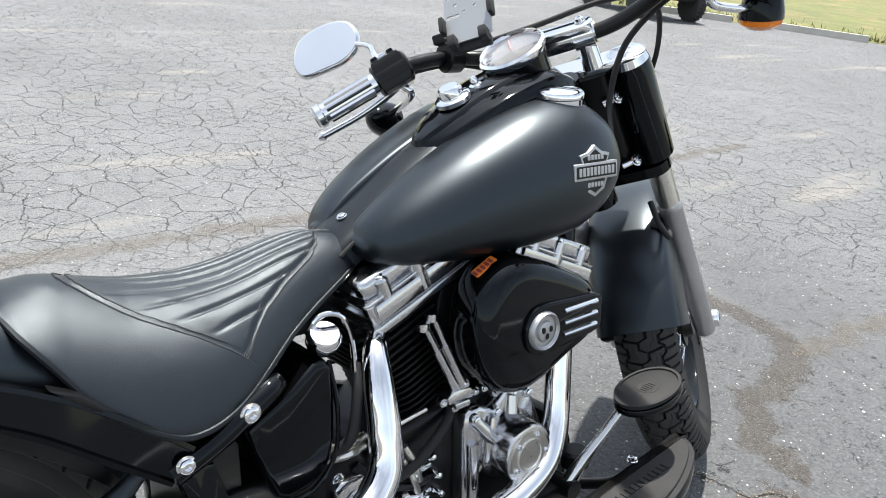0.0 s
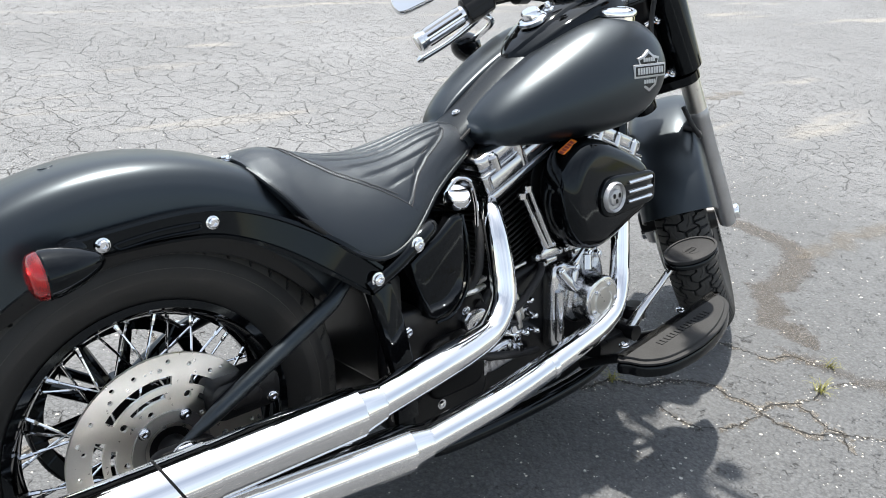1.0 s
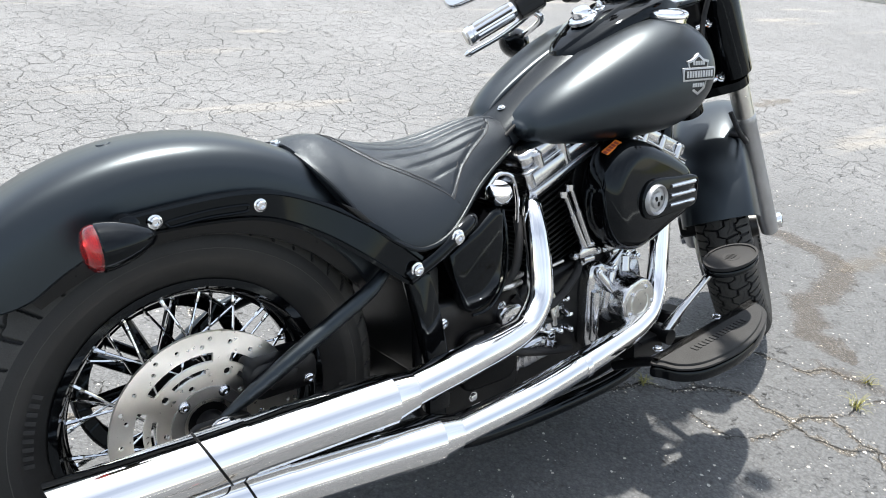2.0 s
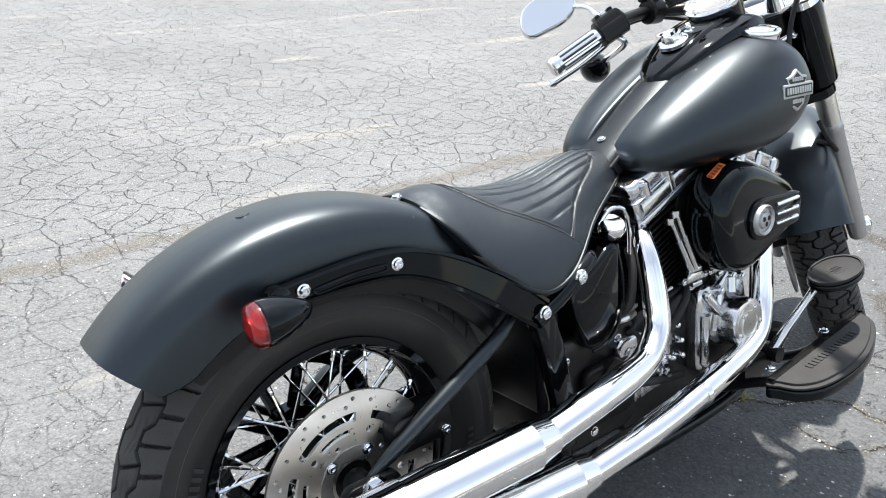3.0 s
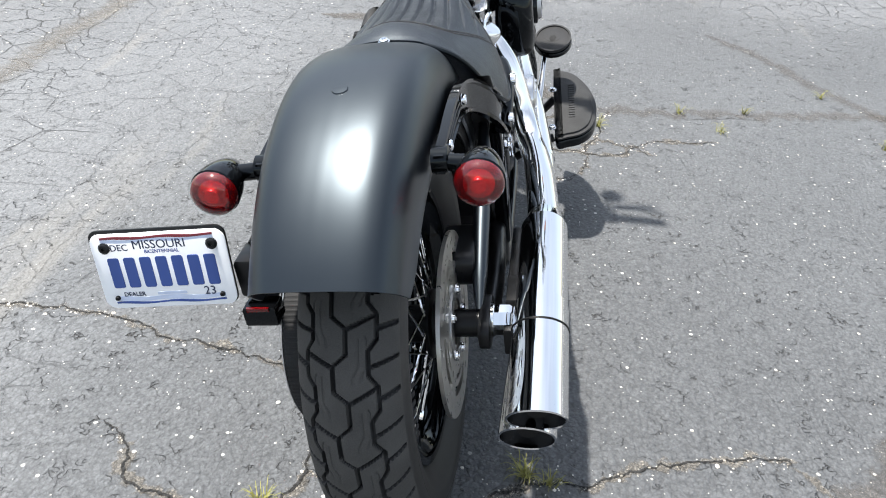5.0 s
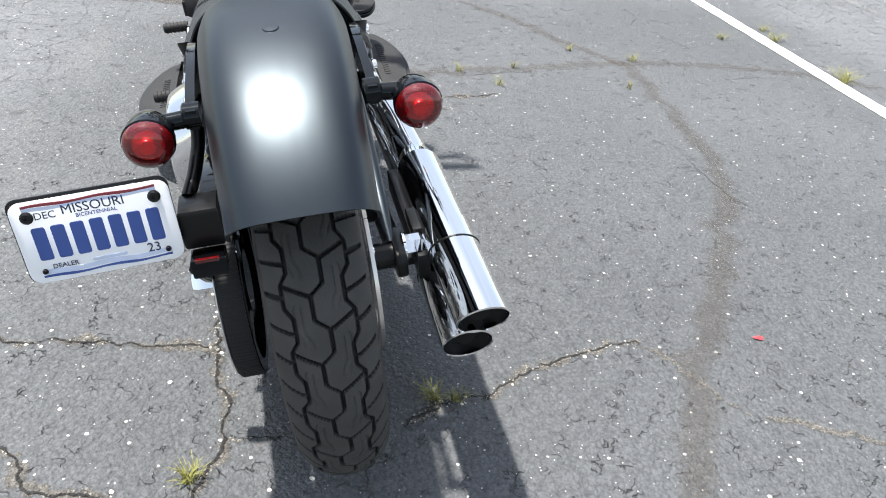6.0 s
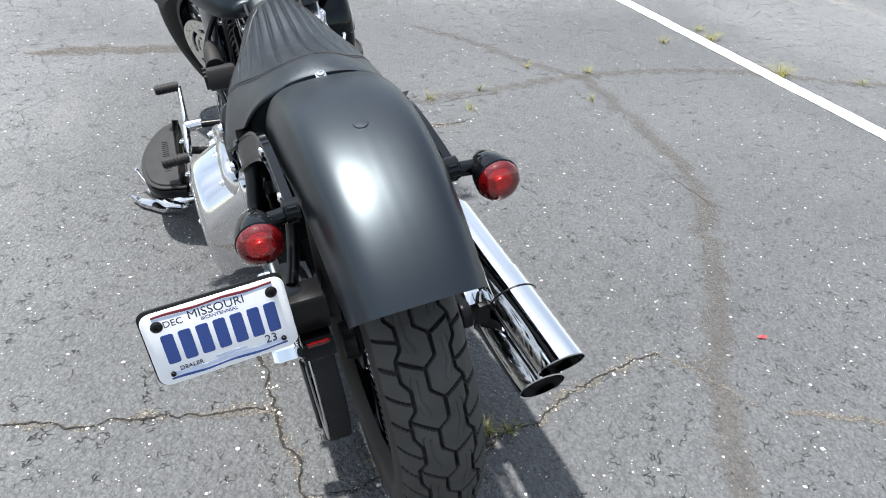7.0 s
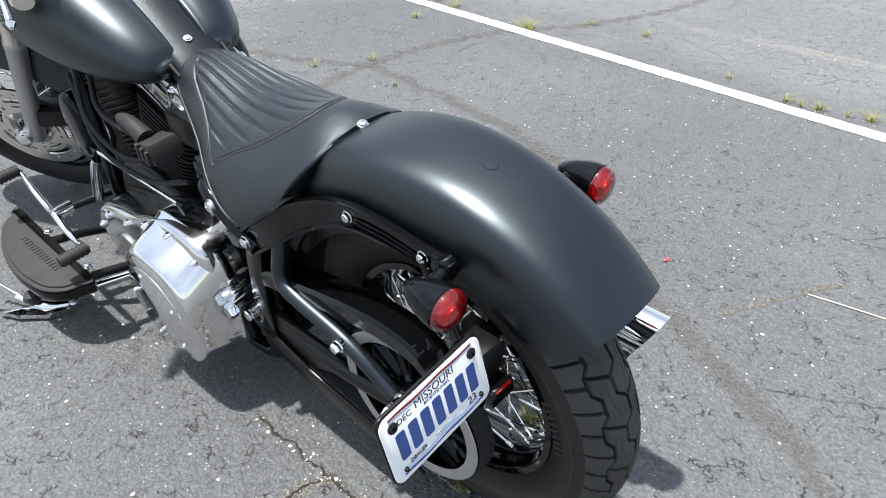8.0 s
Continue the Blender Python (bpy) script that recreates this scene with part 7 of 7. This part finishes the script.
TUFTS = ((-0.256, -0.139, 0.042, 36), (0.19, 0.008, 0.05, 40), (0.235, -0.005, 0.035, 22), (2.645, 1.885, 0.12, 64), (2.60, 1.84, 0.08, 30), (2.617, 2.434, 0.11, 44), (2.28, 2.42, 0.08, 26), (2.66, 2.62, 0.08, 26), (2.725, 0.728, 0.06, 16),
         (2.635, 0.414, 0.07, 34), (2.65, 0.268, 0.08, 40), (2.63, 0.34, 0.05, 20), (2.69, 0.065, 0.09, 44), (2.66, 0.15, 0.05, 16), (3.03, 1.37, 0.07, 22), (2.98, 1.69, 0.07, 22), (1.30, 2.11, 0.05, 18), (1.57, 2.015, 0.06, 24), (0.828, 1.66, 0.05, 18), (1.40, 1.67, 0.04, 12),
         (0.70, 1.79, 0.05, 18), (0.391, 1.594, 0.05, 26), (0.351, 1.74, 0.04, 18), (0.03, 1.157, 0.045, 22), (0.95, 1.86, 0.04, 14), (-0.05, -0.02, 0.04, 20))
for i, (x, y, r, n) in enumerate(TUFTS):
    tuft(x, y, r, n, 60 + i, 0.022 + 0.24 * r)
scrap = part("red_scrap", ([V(1.010, 0.128, 0.004), V(1.045, 0.118, 0.010), V(1.040, 0.108, 0.004), V(1.012, 0.115, 0.008), V(1.028, 0.122, 0.014)], [(0, 3, 4), (4, 3, 2), (4, 2, 1), (0, 4, 1)]), REDLEAF, None, "small red scrap lying on the asphalt", smooth=False)
scrap.matrix_world = pose(0.285, 0.036, 0) @ Matrix.Scale(0.70, 4)
tagged(scrap, "", "litter")
straw = part("straw_twig", tube([(1.14, -0.245, 0.003), (1.158, -0.345, 0.005), (1.180, -0.445, 0.003)], 0.0017, 6), STRAW, None, "dry pale twig on the asphalt")
tagged(straw, "", "twig")

# far edge: lawn, wheel stops, parked machines
LD = V(0.87, 0.49, 0).normalized()
LN = V(-LD.y, LD.x, 0)
lo = V(-7.9, 14.2, 0)
lawn_pts = [lo - LD * 60, lo + LD * 60, lo + LD * 60 + LN * 160, lo - LD * 60 + LN * 160]
lv, lf = [], []
for i in range(121):
    f = i / 120
    base = lawn_pts[0].lerp(lawn_pts[1], f)
    jag = 0.12 * noise.noise(V(i * 0.9, 5, 0))
    for d, z in ((jag, 0.002), (0.25 + jag, 0.05), (2.0, 0.10), (20, 0.5), (160, 4.0)):
        lv.append(base + LN * d + V(0, 0, z))
for i in range(120):
    for j in range(4):
        lf.append((i * 5 + j, i * 5 + 5 + j, i * 5 + 6 + j, i * 5 + 1 + j))
lawn = tagged(part("lawn", (lv, lf), LAWN, None, "rough sunlit lawn beyond the lot"), "", "", "", "structure")
rnd = random.Random(8)
gv, gf = [], []
for _ in range(5200):
    p = lo + LD * rnd.uniform(-9, 13) + LN * (0.05 + rnd.random() ** 2 * 9)
    a = rnd.uniform(0, 6.28)
    h = rnd.uniform(0.05, 0.14)
    d = V(math.cos(a), math.sin(a), 0)
    k = len(gv)
    b = p + V(0, 0, 0.02)
    gv += [b - d * 0.02, b + d * 0.02, b + d * rnd.uniform(-0.06, 0.06) + V(0, 0, h)]
    gf.append((k, k + 1, k + 2))
tagged(part("long_grass", (gv, gf), GRASS, None, "uncut yellow-green grass along the edge", smooth=False), "", "", "", "stuff")
stop_mesh = build("wheel_stop", loft([[V(-0.9, y, z) for y, z in ((-0.075, 0), (0.075, 0), (0.055, 0.12), (-0.055, 0.12))], [V(0.9, y, z) for y, z in ((-0.075, 0), (0.075, 0), (0.055, 0.12), (-0.055, 0.12))]]), CONCRETE)
yaw = math.degrees(math.atan2(LD.y, LD.x))
for k in (-3.9, -1.5, 0.95, 3.4, 5.8):
    q = lo + LD * (k + 1.0) - LN * 0.12
    ws = new("wheel_stop", stop_mesh)
    ws.matrix_world = pose(q.x, q.y, 0, 0, 0, yaw)
    tagged(ws, "pale concrete wheel stop at the edge of the lawn", "wheel stop", "wheel stops")


def buggy(x, y, yaw, label):
    """A dark open utility buggy: chassis, bodywork, roll cage, seat and four knobbly wheels."""
    root = new("utility_buggy")
    root.matrix_world = pose(x, y, 0, 0, 0, yaw)
    tagged(root, label, "vehicle", "parked vehicles")
    part("chassis", join(box((0, 0, 0.42), (1.0, 2.2, 0.14), 0.03)), BLACK, root)
    part("bodywork", join(loft([[V(-w, y, 0.45), V(w, y, 0.45), V(w, y, h), V(w - 0.1, y, h + 0.06), V(-w + 0.1, y, h + 0.06), V(-w, y, h)] for y, w, h in ((0.45, 0.55, 0.85), (0.8, 0.55, 0.86), (1.15, 0.48, 0.75), (1.3, 0.4, 0.6))]), box((0, -0.85, 0.66), (1.1, 0.75, 0.26), 0.04)), GLOSS, root, "gloss black bodywork")
    part("bench_seat", join(box((0, -0.15, 0.62), (1.0, 0.45, 0.14), 0.04), box((0, -0.38, 0.85), (1.0, 0.12, 0.42), 0.04)), LEATHER, root)
    for s in (1, -1):
        part("cage_tube", tube([(s * 0.55, 0.6, 0.86), (s * 0.52, 0.35, 1.4), (s * 0.5, 0.2, 1.75), (s * 0.5, -0.4, 1.78), (s * 0.53, -0.5, 1.3), (s * 0.55, -0.5, 0.75)], 0.025, 10, 4), BLACK, root)
        for yy in (0.85, -0.85):
            c = V(s * 0.56, yy, 0.31)
            w = part("wheel", lathe([(-0.07, 0.0), (-0.07, 0.15), (0.07, 0.15), (0.05, 0.06), (0.05, 0.0)], c, (s, 0, 0), 24), GREYSTEEL, root)
            lugs = [lathe([(-0.10, 0.16), (-0.115, 0.24), (-0.095, 0.292), (0.095, 0.292), (0.115, 0.24), (0.10, 0.16)], c, (1, 0, 0), 40)]
            for i in range(24):
                a = 2 * math.pi * i / 24
                for q in (-0.055, 0.055):
                    lugs.append(box((0, 0, 0), (0.085, 0.038, 0.024), 0.004, Matrix.Translation(c + V(q, 0.300 * math.sin(a + q), 0.300 * math.cos(a + q))) @ Matrix.Rotation(-(a + q), 4, "X")))
            part("tyre", join(*lugs), TYRE, w)
    return root


buggy(1.08, 5.95, 0, "dark utility buggy with knobbly tyres parked ahead")
buggy(-8.5, 12.6, 70, "dark utility buggy with knobbly tyres parked by the lawn")
buggy(-4.9, 18.0, 20, "dark utility buggy with knobbly tyres parked on the lawn")
